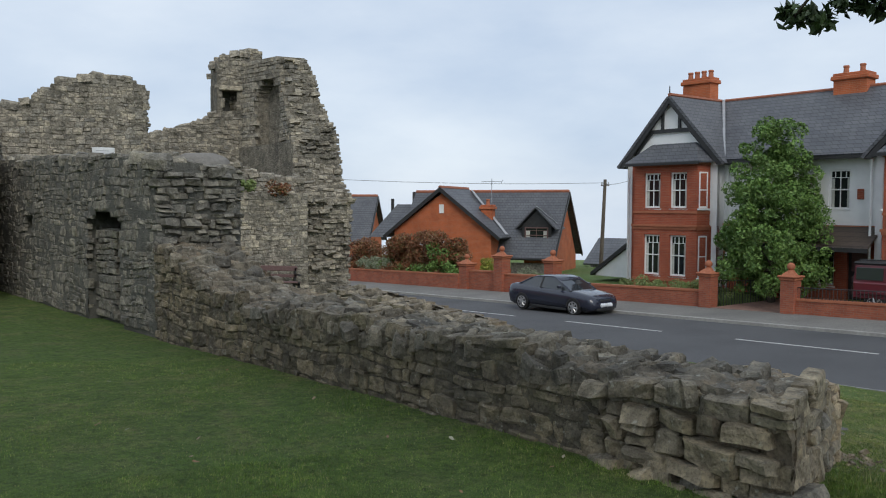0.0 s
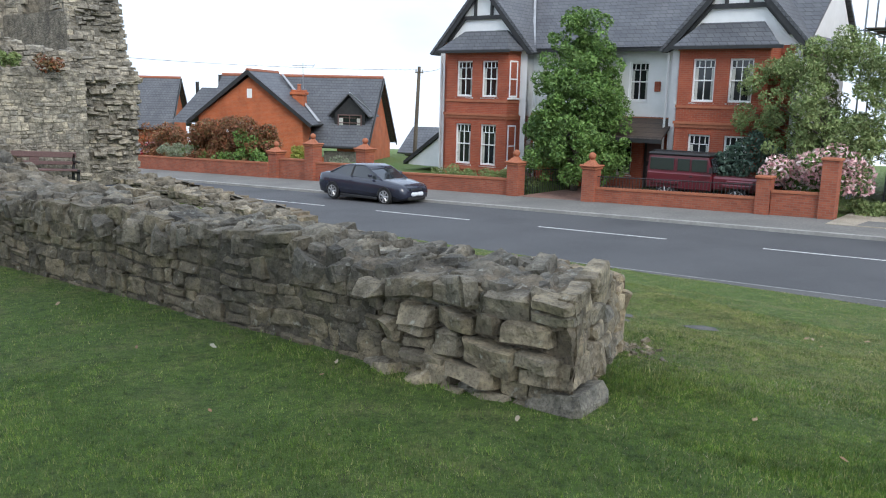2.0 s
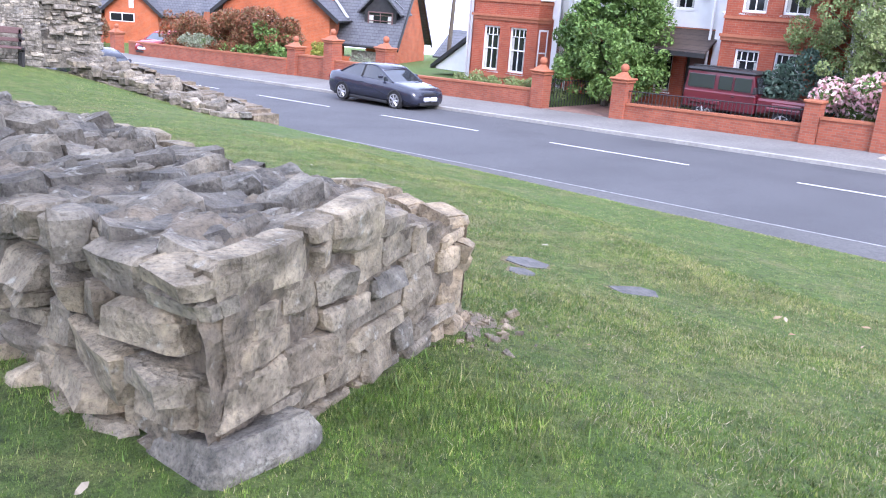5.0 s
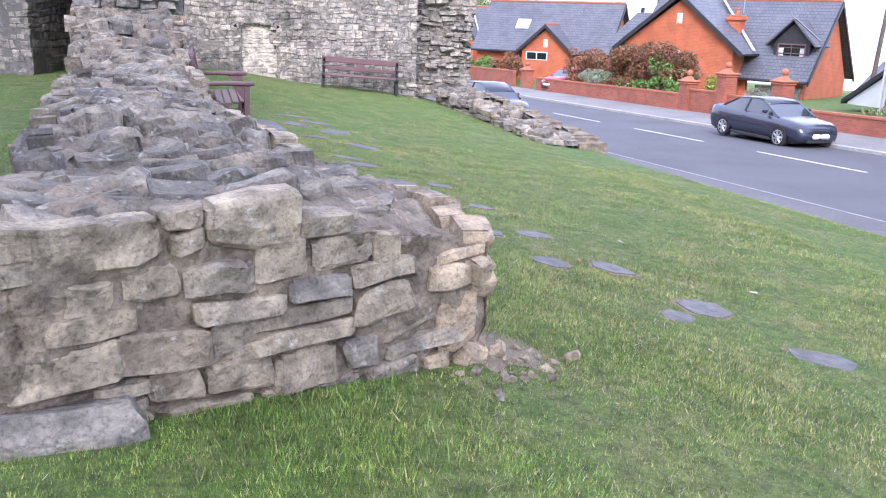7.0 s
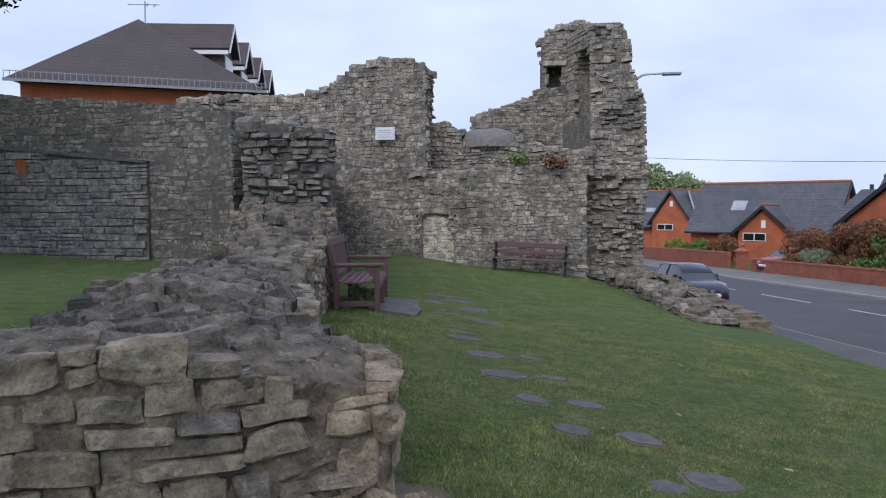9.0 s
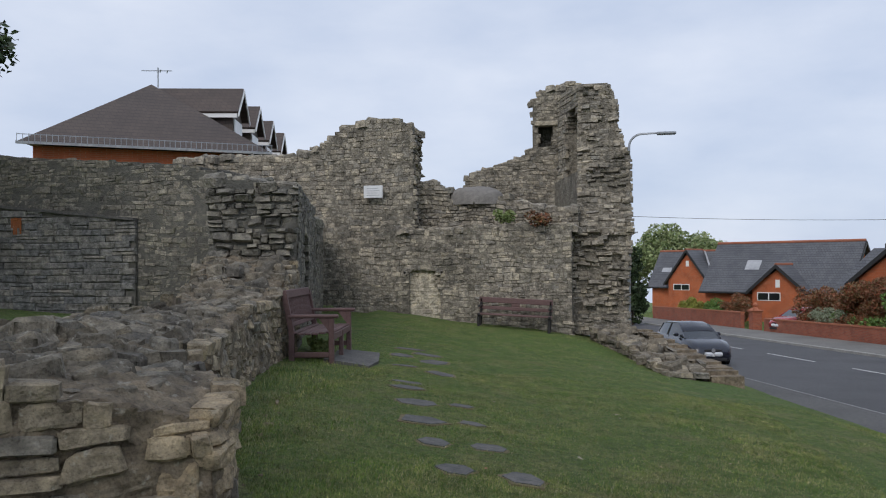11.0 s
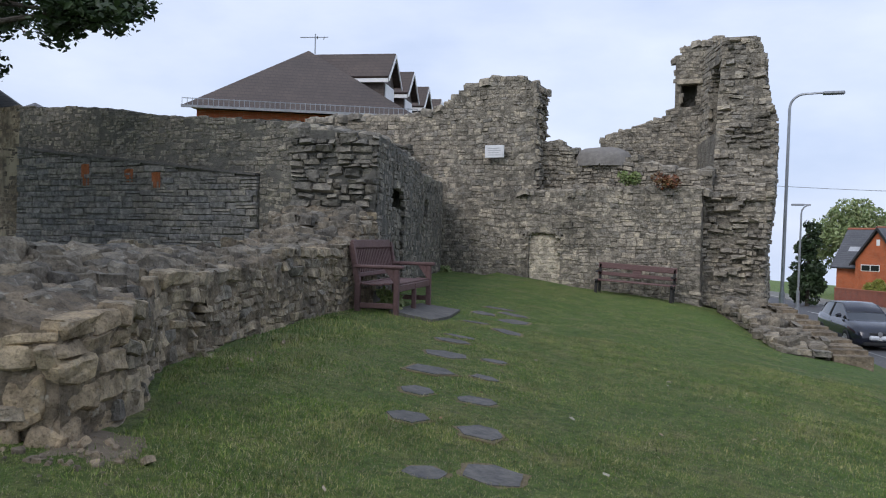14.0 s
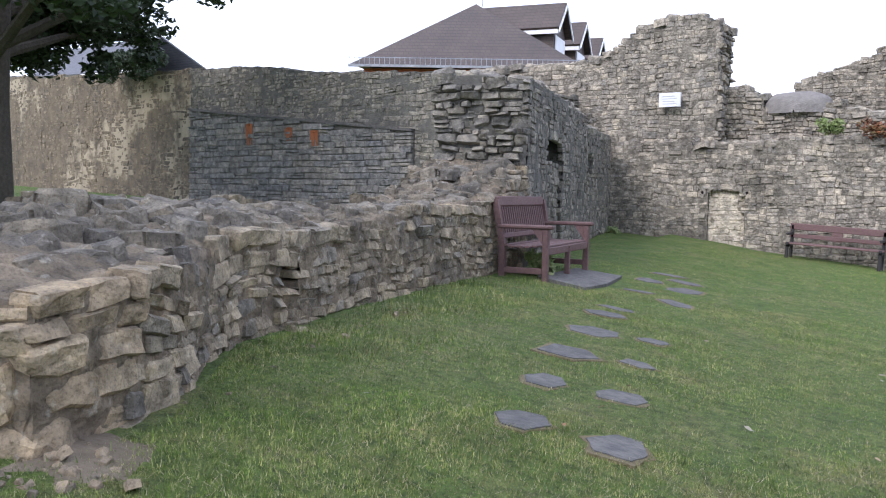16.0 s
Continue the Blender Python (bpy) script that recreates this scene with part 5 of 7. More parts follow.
lean = B().slab([(-8.6, 12.2, GZ), (-4.8, 12.2, GZ), (-4.8, 12.2, 0.85), (-8.6, 12.2, -1.75)], (0, 3.0, 0))
lt = part("outhouse_wall", lean, M_RENDER, pair, "white rendered lean-to")
part("outhouse_roof", B().slab([(-8.8, 12.0, -1.86), (-4.8, 12.0, 0.9), (-4.8, 12.0, 1.1), (-8.8, 12.0, -1.68)], (0, 3.4, 0)), M_BLACK, lt)

# next house along, with scaffolding
nh = thing("brick_house", ROAD, "tall red brick house with white sash windows", "house")
w = B()
hs = [(15.5, 16.6, 2.3, 4.2), (15.5, 16.6, -0.6, 1.15), (17.1, 18.2, 2.3, 4.2), (17.1, 18.2, -0.6, 1.15)]
holed_wall(w, 14.95, 19.0, GZ, 5.4, 10.0, 10.3, hs)
w.box(14.95, 15.2, 10.3, 18, GZ, 5.4).box(18.8, 26, 11.2, 18, GZ, 5.4)
part("front_wall", w, M_BRICK, nh)
for z0, z1, o in ((1.5, 1.7, 0.08), (1.7, 1.8, 0.12), (-0.95, -0.85, 0.05), (2.1, 2.2, 0.05)):
    part("string_course", B().box(14.95 - o, 19.0, 10 - o, 10.02, z0, z1), M_TERRA, nh)
for s0, s1, z0, z1 in hs:
    sash_window(nh, pose(s0, 10.08, z0), s1 - s0, z1 - z0, True)
part("downpipe", B().rod((15.3, 9.93, GZ), (15.3, 9.93, 5.2), 0.05, n=6), M_WHITE, nh)
rf = B()
pitched(rf, (16, 14, 8.3), (26, 14, 8.3), (14.6, 9.7, 5.3), (26, 9.7, 5.3))
pitched(rf, (16, 14, 8.3), (26, 14, 8.3), (14.6, 18.3, 5.3), (26, 18.3, 5.3))
rf.slab([(14.6, 9.7, 5.3), (14.6, 18.3, 5.3), (16, 14, 8.3)], (0.02, 0, 0.1))
part("roof", rf, M_SLATE, nh)
sc = thing("scaffolding", at_road(0, 0, 0), "grey steel scaffolding beside the brick house", "scaffolding")
for s in (13.2, 14.4):
    for v in (10.8, 12.4, 14.0):
        part("standard", B().rod((s, v, GZ), (s, v, 5.8), 0.035, n=6), M_STEEL, sc)
for z in (0.3, 2.3, 4.3):
    for v in (10.8, 12.4, 14.0):
        part("transom", B().rod((13.0, v, z), (14.6, v, z), 0.03, n=6), M_STEEL, sc)
    part("ledger", B().rod((13.2, 10.6, z), (13.2, 14.2, z), 0.03, n=6), M_STEEL, sc)
    part("ledger", B().rod((14.4, 10.6, z), (14.4, 14.2, z), 0.03, n=6), M_STEEL, sc)
    part("board", B().box(13.25, 14.35, 10.6, 14.2, z + 0.04, z + 0.08), M_POLE, sc)
part("brace", B().rod((13.2, 10.8, GZ), (14.4, 10.8, 2.3), 0.03, n=6), M_STEEL, sc)


def small_dormer(parent, s, v, z, w, d):
    """A gabled dormer: s its centre, v its front, z its sill height."""
    h = 1.05
    wl_ = B().box(s - w / 2, s + w / 2, v + 0.05, v + d, z - 0.2, z + h)
    wl_.slab([(s - w / 2, v + 0.05, z + h), (s + w / 2, v + 0.05, z + h), (s, v + 0.05, z + h + w * 0.5)], (0, d, 0))
    dm = part("dormer", wl_, M_BLACK, parent, "gabled dormer with dark timber")
    sash_window(dm, pose(s - w / 2 + 0.2, v - 0.02, z - 0.05), w - 0.4, h - 0.05, True, M_BENCH, 1)
    r = B()
    for sx in (-1, 1):
        pitched(r, (s, v - 0.25, z + h + w * 0.58), (s, v + d + 1.2, z + h + w * 0.58), (s + sx * (w / 2 + 0.35), v - 0.25, z + h - 0.25), (s + sx * (w / 2 + 0.35), v + d + 0.4, z + h - 0.25), 0.09)
    part("dormer_roof", r, M_SLATE, dm)
    part("dormer_flashing", B().slab([(s + 0.02, v - 0.2, z + h + w * 0.58 + 0.12), (s + w / 2 + 0.32, v + d * 0.7, z + h - 0.1), (s + w / 2 + 0.42, v + d * 0.7, z + h - 0.12), (s + 0.14, v - 0.2, z + h + w * 0.55 + 0.12)], (0, 0.02, 0.02)), M_LEAD, dm)


def bungalow(label, m, xl, xr, yr, ye, z_eave, z_ridge, base, wing, chim=None):
    """A bungalow facing its own -y: ridge from xl to xr at depth yr, front eave at ye; wing = (half width, apex, eave)."""
    h = thing("bungalow", m, label, "house", "bungalows along the road")
    back = 2 * yr - ye
    wl_ = B()
    holed_wall(wl_, xl + 0.3, xr - 0.3, base, z_eave + 0.1, ye + 0.4, ye + 0.7, [(xr - 3.4, xr - 2.0, base + 0.9, base + 1.5)])
    part("wall", wl_, M_BRICK_ORANGE, h)
    for x in (xr - 0.5, xl + 0.3):
        part("end_wall", B().slab([(x, ye + 0.5, base), (x, back - 0.5, base), (x, back - 0.5, z_eave), (x, yr, z_ridge - 0.15), (x, ye + 0.5, z_eave)], (0.2, 0, 0)), M_BRICK_ORANGE, h)
    for y1 in (ye, back):
        r = B()
        pitched(r, (xl, yr, z_ridge), (xr, yr, z_ridge), (xl, y1, z_eave), (xr, y1, z_eave))
        part("roof_slope", r, M_SLATE, h, "dark grey slate roof")
        part("bargeboard", B().slab([(xr, yr, z_ridge + 0.1), (xr, y1, z_eave + 0.1), (xr, y1, z_eave - 0.15), (xr, yr, z_ridge - 0.15)], (0.08, 0, 0)), M_BLACK, h)
    part("ridge", B().rod((xl, yr, z_ridge + 0.12), (xr, yr, z_ridge + 0.12), 0.13, n=6), M_RIDGE, h)
    part("gutter", B().rod((xl, ye - 0.06, z_eave), (xr, ye - 0.06, z_eave), 0.07, n=6), M_BLACK, h)
    hw_, za, ze = wing
    wx = hw_ * 0.84
    g = B().slab([(-wx, 0, base), (wx, 0, base), (wx, 0, ze + 0.45), (0, 0, za - 0.25), (-wx, 0, ze + 0.45)], (0, 0.25, 0))
    g.box(wx - 0.25, wx, 0.25, ye + 0.6, base, ze + 0.45).box(-wx, -wx + 0.25, 0.25, ye + 0.6, base, ze + 0.45)
    gw_ = part("gable_wing", g, M_BRICK_ORANGE, h, "orange brick gable")
    for sx in (-1, 1):
        r = B()
        pitched(r, (0, -0.3, za), (0, yr, za), (sx * hw_, -0.3, ze), (sx * hw_, max(ye + 1.0, 1.2), ze))
        part("wing_roof", r, M_SLATE, gw_)
        part("bargeboard", B().slab([(0, -0.36, za + 0.14), (sx * hw_, -0.36, ze + 0.14), (sx * hw_, -0.36, ze - 0.12), (0, -0.36, za - 0.14)], (0, 0.07, 0)), M_BLACK, gw_)
    part("wing_ridge", B().rod((0, -0.3, za + 0.12), (0, yr, za + 0.12), 0.12, n=6), M_RIDGE, gw_)
    part("valley_flashing", B().slab([(0.5, yr - 0.6, za - 0.1), (0.65, yr - 0.6, za - 0.1), (hw_ + 0.1, max(ye + 0.4, 0.8), ze + 0.15), (hw_ - 0.1, max(ye + 0.4, 0.8), ze + 0.15)], (0, -0.1, 0.12)), M_LEAD, gw_)
    part("vent", B().box(-0.16, 0.16, -0.03, 0, za - 1.5, za - 0.95, 0.01), M_WHITE, gw_)
    wn_ = part("window", B().box(-1.5, 0.2, -0.04, -0.005, ze - 0.5, ze + 0.1, 0.02), M_WHITE, gw_, "white-framed window")
    for x0 in (-1.42, -0.6):
        part("pane", B().box(x0, x0 + 0.74, -0.05, -0.041, ze - 0.44, ze + 0.04), M_GLASS, wn_)
    if chim:
        chimney(h, *chim)
    return h


b1 = bungalow("orange brick bungalow with a slate roof, gabled wing and dormer", at_road(-20.06, 11.0, 0, 28), -3.8, 7.0, 4.6, 0.9, -1.45, 2.65, -3.0, (3.9, 2.85, -0.2), (2.3, 2.2, 0.2, 1.9, 0.75, 0.6, 1))
small_dormer(b1, 5.6, 1.9, -0.45, 1.9, 1.5)
part("side_roof", B().slab([(-6.2, 2.2, -0.3), (-3.6, 2.2, -0.3), (-3.6, 4.4, 1.8), (-5.2, 4.4, 1.8)], (0, 0.06, 0.12)), M_SLATE, b1)
part("stone_plinth", B().box(4.2, 6.6, 1.2, 1.3, -3.0, -1.7), M_STONE_DARK, b1)
part("aerial", B().rod((2.2, 3.2, 2.0), (2.2, 3.2, 3.6), 0.025, n=5).rod((1.5, 3.2, 3.4), (2.9, 3.2, 3.4), 0.02, n=5).rod((2.9, 3.0, 3.3), (2.9, 3.4, 3.5), 0.02, n=5), M_STEEL, b1)
part("flue", B().rod((-4.6, 6, -1), (-4.6, 6, 2.8), 0.14, n=8), M_BLACK, b1)
b2 = bungalow("orange brick bungalow with skylight, gabled porch and slate roof", at_road(-36.3, 11.0, 0, 42), -6.4, 4.6, 3.9, 0.7, -1.1, 2.5, -3.6, (2.2, 0.85, -1.1))
part("skylight", B().slab([(-3.4, 2.1, 0.45), (-2.3, 2.1, 0.45), (-2.3, 2.7, 1.15), (-3.4, 2.7, 1.15)], (0, -0.06, 0.16)), M_LEAD, b2)
part("flue", B().rod((5.6, 5, -1), (5.6, 5, 2.4), 0.14, n=8), M_BLACK, b2)
b3 = bungalow("far orange brick house with slate roof and two skylights", at_road(-58.0, 12.0, 0, 44), -4.6, 4.0, 3.2, 0.5, -1.3, 2.2, -4.0, (2.4, 2.3, -1.0))
for x in (-3.6, -2.2):
    part("skylight", B().slab([(x, 1.6, 0.1), (x + 1.0, 1.6, 0.1), (x + 1.0, 2.2, 0.85), (x, 2.2, 0.85)], (0, -0.06, 0.16)), M_LEAD, b3)


# ---- garden walls, gate posts, railings ----
def gate_post(s, v, h, ball=True, w=0.5):
    z = road_z(s) + 0.1
    p = thing("gate_post", at_road(s, v, z), "red brick gate post" + (" with a terracotta ball finial" if ball else " with a worn top"), "gate post", "gate posts")
    top = h - (0.62 if ball else 0.1)
    part("shaft", B().box(-w / 2, w / 2, -w / 2, w / 2, -0.1, top), M_BRICK_WALL, p)
    cap_ = B().box(-w / 2 - 0.05, w / 2 + 0.05, -w / 2 - 0.05, w / 2 + 0.05, top, top + 0.09, 0.02)
    if ball:
        cap_.box(-w / 2 - 0.1, w / 2 + 0.1, -w / 2 - 0.1, w / 2 + 0.1, top + 0.09, top + 0.17, 0.03)
        k = w / 2
        cap_.slab([(-k, -k, top + 0.17), (k, -k, top + 0.17), (0.5 * k, -0.5 * k, top + 0.3), (-0.5 * k, -0.5 * k, top + 0.3)], (0, 0.02, 0))
        cap_.turned([(0.27, 0.17), (0.2, 0.24), (0.14, 0.32), (0.11, 0.36)], (0, 0, top), 8)
    c = part("cap", cap_, M_TERRA, p, "terracotta cap")
    if ball:
        part("ball", B().turned([(0.03, 0.0)] + [(0.145 * math.sin(a), 0.14 - 0.145 * math.cos(a)) for a in [0.4, 0.8, 1.2, 1.57, 2.0, 2.4, 2.8]] + [(0.02, 0.285)], (0, 0, top + 0.35), 12), M_TERRA, c, smooth=True)


for s, v, h in ((-10.3, 6.95, 2.3), (-6.8, 6.95, 2.15), (1.75, 6.7, 1.85), (5.2, 6.6, 1.85), (-13.0, 6.95, 1.85), (-30.5, 6.9, 1.7)):
    gate_post(s, v, h, True, 0.6 if s < 0 else 0.52)
gate_post(11.6, 6.6, 1.3, False, 0.45)
gate_post(13.6, 6.6, 1.95, False, 0.48)


def garden_wall(s0, s1, v, h, label, rail=False):
    z0, z1 = road_z(s0) + 0.1, road_z(s1) + 0.1
    w = thing("garden_wall", ROAD, label, "garden wall")
    part("brickwork", B().slab([(s0, v - 0.12, z0 - 0.1), (s1, v - 0.12, z1 - 0.1), (s1, v - 0.12, z1 + h), (s0, v - 0.12, z0 + h)], (0, 0.24, 0)), M_BRICK_WALL, w)
    part("coping", B().slab([(s0, v - 0.15, z0 + h), (s1, v - 0.15, z1 + h), (s1, v - 0.15, z1 + h + 0.08), (s0, v - 0.15, z0 + h + 0.08)], (0, 0.3, 0)), M_TERRA, w)
    if rail:
        n = int((s1 - s0) / 0.13)
        for k in range(n + 1):
            s = s0 + (s1 - s0) * k / n
            z = z0 + (z1 - z0) * k / n + h
            part("railing_bar", B().rod((s, v, z), (s, v, z + 0.5), 0.014, n=5), M_BLACK, w)
        part("top_rail", B().rod((s0, v, z0 + h + 0.47), (s1, v, z1 + h + 0.47), 0.02, n=5), M_BLACK, w)


garden_wall(-6.5, 1.45, 6.7, 0.62, "low red brick garden wall with a coping")
garden_wall(5.45, 11.35, 6.6, 0.5, "low red brick garden wall with black railings", True)
garden_wall(11.85, 13.35, 6.6, 0.75, "red brick garden wall beside the rose bush")
garden_wall(-10.0, -7.1, 6.95, 0.85, "red brick garden wall between ball-topped posts")
garden_wall(-12.7, -10.6, 6.95, 0.95, "red brick garden wall by the hedge")
garden_wall(-28.5, -13.3, 6.7, 0.72, "long orange brick garden wall before the hedges")
garden_wall(-52, -32.5, 6.9, 1.0, "long orange brick garden wall with flowers behind")
fence = thing("fence", ROAD, "black iron railings beside the driveway", "fence")
for k in range(30):
    v = 7.1 + 3.0 * k / 29
    s = 1.95 + 1.6 * k / 29
    part("railing_bar", B().rod((s, v, GZ - 0.3), (s, v, GZ + 0.75), 0.014, n=5), M_BLACK, fence)
part("top_rail", B().rod((1.95, 7.1, GZ + 0.72), (3.55, 10.1, GZ + 0.72), 0.02, n=5), M_BLACK, fence)
dv = part("driveway", B().slab([(2.0, 6.5, road_z(2) + 0.13), (5.0, 6.5, road_z(5) + 0.13), (11, 10.4, GZ + 0.03), (3.6, 10.4, GZ + 0.03)], (0, 0, -0.1)), surface("red_block_drive", (0.24, 0.14, 0.11), (0.3, 0.19, 0.15), 10, 0.9))
dv.matrix_basis = ROAD
tagged(dv, "reddish block-paved driveway", "driveway", kind="structure")
gv_ = part("forecourt", B().slab([(13.9, 5.2, road_z(14) + 0.13), (30, 5.2, road_z(30) + 0.13), (30, 10.0, GZ + 0.1), (13.9, 10.0, GZ + 0.1)], (0, 0, -0.12)), M_GRAVEL)
gv_.matrix_basis = ROAD
tagged(gv_, "pale gravel forecourt", "gravel", kind="structure")


# ---- cars ----
def paint(name, c, rough=0.25):
    m, nt, b, pos = start_material(name, rough, 0.0)
    b.inputs["Base Color"].default_value = (*c, 1)
    b.inputs["Coat Weight"].default_value = 0.6
    b.inputs["Specular IOR Level"].default_value = 0.5
    return m


M_TYRE = surface("tyre_rubber", (0.02, 0.02, 0.02), (0.03, 0.03, 0.03), 20, 0.9)
M_ALLOY = surface("alloy_wheel", (0.5, 0.5, 0.51), (0.42, 0.42, 0.43), 12, 0.35, 0.7, bump=0.05)
M_CARGLASS = glass_material("car_glass", (0.03, 0.035, 0.04))
M_CARGLASS.node_tree.nodes["Principled BSDF"].inputs["Specular IOR Level"].default_value = 1.0
M_LAMP = surface("clear_lamp", (0.75, 0.77, 0.8), (0.6, 0.62, 0.65), 30, 0.15, bump=0.05)
M_TRIM = surface("black_trim", (0.02, 0.02, 0.022), (0.03, 0.03, 0.03), 20, 0.6, bump=0.1)
M_PLATE = surface("number_plate", (0.75, 0.75, 0.73), (0.68, 0.68, 0.66), 20, 0.5, bump=0.05)


def loft(rings, closed=True):
    b, n = B(), len(rings[0])
    for r in rings:
        b.v += [tuple(p) for p in r]
    for i in range(len(rings) - 1):
        for k in range(n if closed else n - 1):
            b.f.append((i * n + k, i * n + (k + 1) % n, (i + 1) * n + (k + 1) % n, (i + 1) * n + k))
    b.f += [tuple(range(n))[::-1], tuple(range((len(rings) - 1) * n, len(rings) * n))]
    return b


def wheel(parent, x, y, r, w, side):
    hub = part("wheel", B().rod((x, y, r), (x, y + side * w, r), r * 0.98, n=22), M_TYRE, parent)
    part("tyre", B().rod((x, y + side * 0.02, r), (x, y + side * (w + 0.01), r), r, r * 0.9, 22), M_TYRE, hub, smooth=False)
    rim = B().rod((x, y + side * w, r), (x, y + side * (w + 0.015), r), r * 0.2, n=10)
    for k in range(7):
        a = 2 * math.pi * k / 7
        p = Vector((x + math.cos(a) * r * 0.66, y + side * (w + 0.012), r + math.sin(a) * r * 0.66))
        rim.rod((x, y + side * (w + 0.012), r), p, 0.045, 0.035, 5)
    for k in range(22):
        a, c = 2 * math.pi * k / 22, 2 * math.pi * (k + 1) / 22
        rim.rod((x + math.cos(a) * r * 0.68, y + side * (w + 0.008), r + math.sin(a) * r * 0.68), (x + math.cos(c) * r * 0.68, y + side * (w + 0.008), r + math.sin(c) * r * 0.68), 0.022, n=4)
    part("rim", rim, M_ALLOY, hub, "spoked alloy rim")


def refined(rows, n=4):
    """A smooth run of stations through the given ones."""
    out = []
    for k in range(len(rows) - 1):
        a, b, c, d = (np.array(rows[min(max(k + o, 0), len(rows) - 1)]) for o in (-1, 0, 1, 2))
        for t in (q / n for q in range(n)):
            p = 0.5 * (2 * b + (c - a) * t + (2 * a - 5 * b + 4 * c - d) * t * t + (3 * b - a - 3 * c + d) * t ** 3)
            out.append(tuple(float(v) for v in p))
    return out + [rows[-1]]


def car(name, m, label, colour, length, width, height, base, wheel_r, body, cabin, front_x):
    """A car facing +x: body rings (x, low, shoulder, half-width share), cabin rings (x, low, roof, share)."""
    c = thing(name, m, label, "car")
    hw = width / 2
    rings = []
    for x, lo, hi, k in refined(body):
        y = hw * k
        rings.append([(x, -y * 0.92, lo), (x, -y, lo + (hi - lo) * 0.35), (x, -y * 0.985, lo + (hi - lo) * 0.72), (x, -y * 0.9, hi - 0.02), (x, -y * 0.6, hi + 0.015), (x, 0, hi + 0.025), (x, y * 0.6, hi + 0.015), (x, y * 0.9, hi - 0.02), (x, y * 0.985, lo + (hi - lo) * 0.72), (x, y, lo + (hi - lo) * 0.35), (x, y * 0.92, lo)])
    part("body", loft(rings), colour, c, smooth=True)
    gl, rf = [], []
    for x, lo, hi, k in refined(cabin):
        yl, yh = hw * 0.9 * k, hw * 0.9 * k - (hi - lo) * 0.38
        gl.append([(x, -yl, lo), (x, -yh - 0.01, hi - 0.03), (x, 0, hi - 0.01), (x, yh + 0.01, hi - 0.03), (x, yl, lo)])
        if hi - lo > 0.25:
            rf.append([(x, -yh - 0.03, hi - 0.04), (x, -yh * 0.9, hi), (x, 0, hi + 0.025), (x, yh * 0.9, hi), (x, yh + 0.03, hi - 0.04)])
    part("glasshouse", loft(gl), M_CARGLASS, c, "dark windows")
    part("roof", loft(rf), colour, c, smooth=True)
    tops = [q for q in cabin if q[2] - q[1] > 0.25]
    for side in (-1, 1):
        for k, (x, lo, hi, s) in enumerate((tops[0], tops[len(tops) // 2], tops[-1])):
            end = cabin[0] if k == 0 else cabin[-1] if k == 2 else (x - 0.05, lo, lo, s)
            part("pillar", B().rod((x, side * (hw * 0.9 * s - (hi - lo) * 0.38 + 0.012), hi - 0.03), (end[0], side * (hw * 0.9 * end[3] + 0.005), end[1] + 0.01), 0.032, n=5), colour if k != 1 else M_TRIM, c)
        for x in base:
            wheel(c, x, side * (hw - 0.2), wheel_r, 0.2, side)
            arch_ = B()
            for k in range(10):
                a0, a1 = math.pi * k / 10, math.pi * (k + 1) / 10
                arch_.slab([(x + math.cos(a0) * wheel_r * 1.03, side * hw * 0.99, wheel_r + math.sin(a0) * wheel_r * 1.03), (x + math.cos(a1) * wheel_r * 1.03, side * hw * 0.99, wheel_r + math.sin(a1) * wheel_r * 1.03), (x + math.cos(a1) * wheel_r * 1.16, side * hw * 0.985, wheel_r + math.sin(a1) * wheel_r * 1.16), (x + math.cos(a0) * wheel_r * 1.16, side * hw * 0.985, wheel_r + math.sin(a0) * wheel_r * 1.16)], (0, side * 0.02, 0))
            part("wheel_arch", arch_, M_TRIM, c)
        part("headlight", B().box(front_x - 0.32, front_x + 0.0, side * hw * 0.58 - 0.16, side * hw * 0.58 + 0.16, 0.58, 0.74, 0.05, pose(0, 0, 0, 0, 6, side * -9)), M_LAMP, c)
        part("mirror", B().box(tops[-1][0] + 0.28, tops[-1][0] + 0.42, side * hw * 0.98 - 0.09, side * hw * 0.98 + 0.09, cabin[0][1] + 0.02, cabin[0][1] + 0.15, 0.04), colour, c)
        part("tail_light", B().box(-length / 2 + 0.02, -length / 2 + 0.3, side * hw * 0.82 - 0.08, side * hw * 0.82 + 0.08, 0.68, 0.84, 0.03), M_RED, c)
        part("door_handle", B().box(-0.45, -0.25, side * hw * 0.985 - 0.015, side * hw * 0.985 + 0.015, 0.78, 0.81, 0.008), colour, c)
        part("sill", B().box(base[1] + 0.4 if base[1] < base[0] else base[0] + 0.4, (base[0] if base[1] < base[0] else base[1]) - 0.4, side * hw * 0.95 - 0.03, side * hw * 0.95 + 0.03, 0.16, 0.26, 0.02), M_TRIM, c)
    part("grille", B().box(front_x - 0.05, front_x + 0.03, -0.32, 0.32, 0.52, 0.64, 0.02), M_TRIM, c)
    part("bumper_intake", B().box(front_x - 0.05, front_x + 0.04, -0.5, 0.5, 0.22, 0.34, 0.02), M_TRIM, c)
    part("number_plate", B().box(front_x + 0.02, front_x + 0.05, -0.26, 0.26, 0.38, 0.49, 0.01), M_PLATE, c, "white number plate")
    part("floor_pan", B().box(-length / 2 + 0.3, length / 2 - 0.3, -hw * 0.85, hw * 0.85, 0.17, 0.3), M_TRIM, c)
    return c


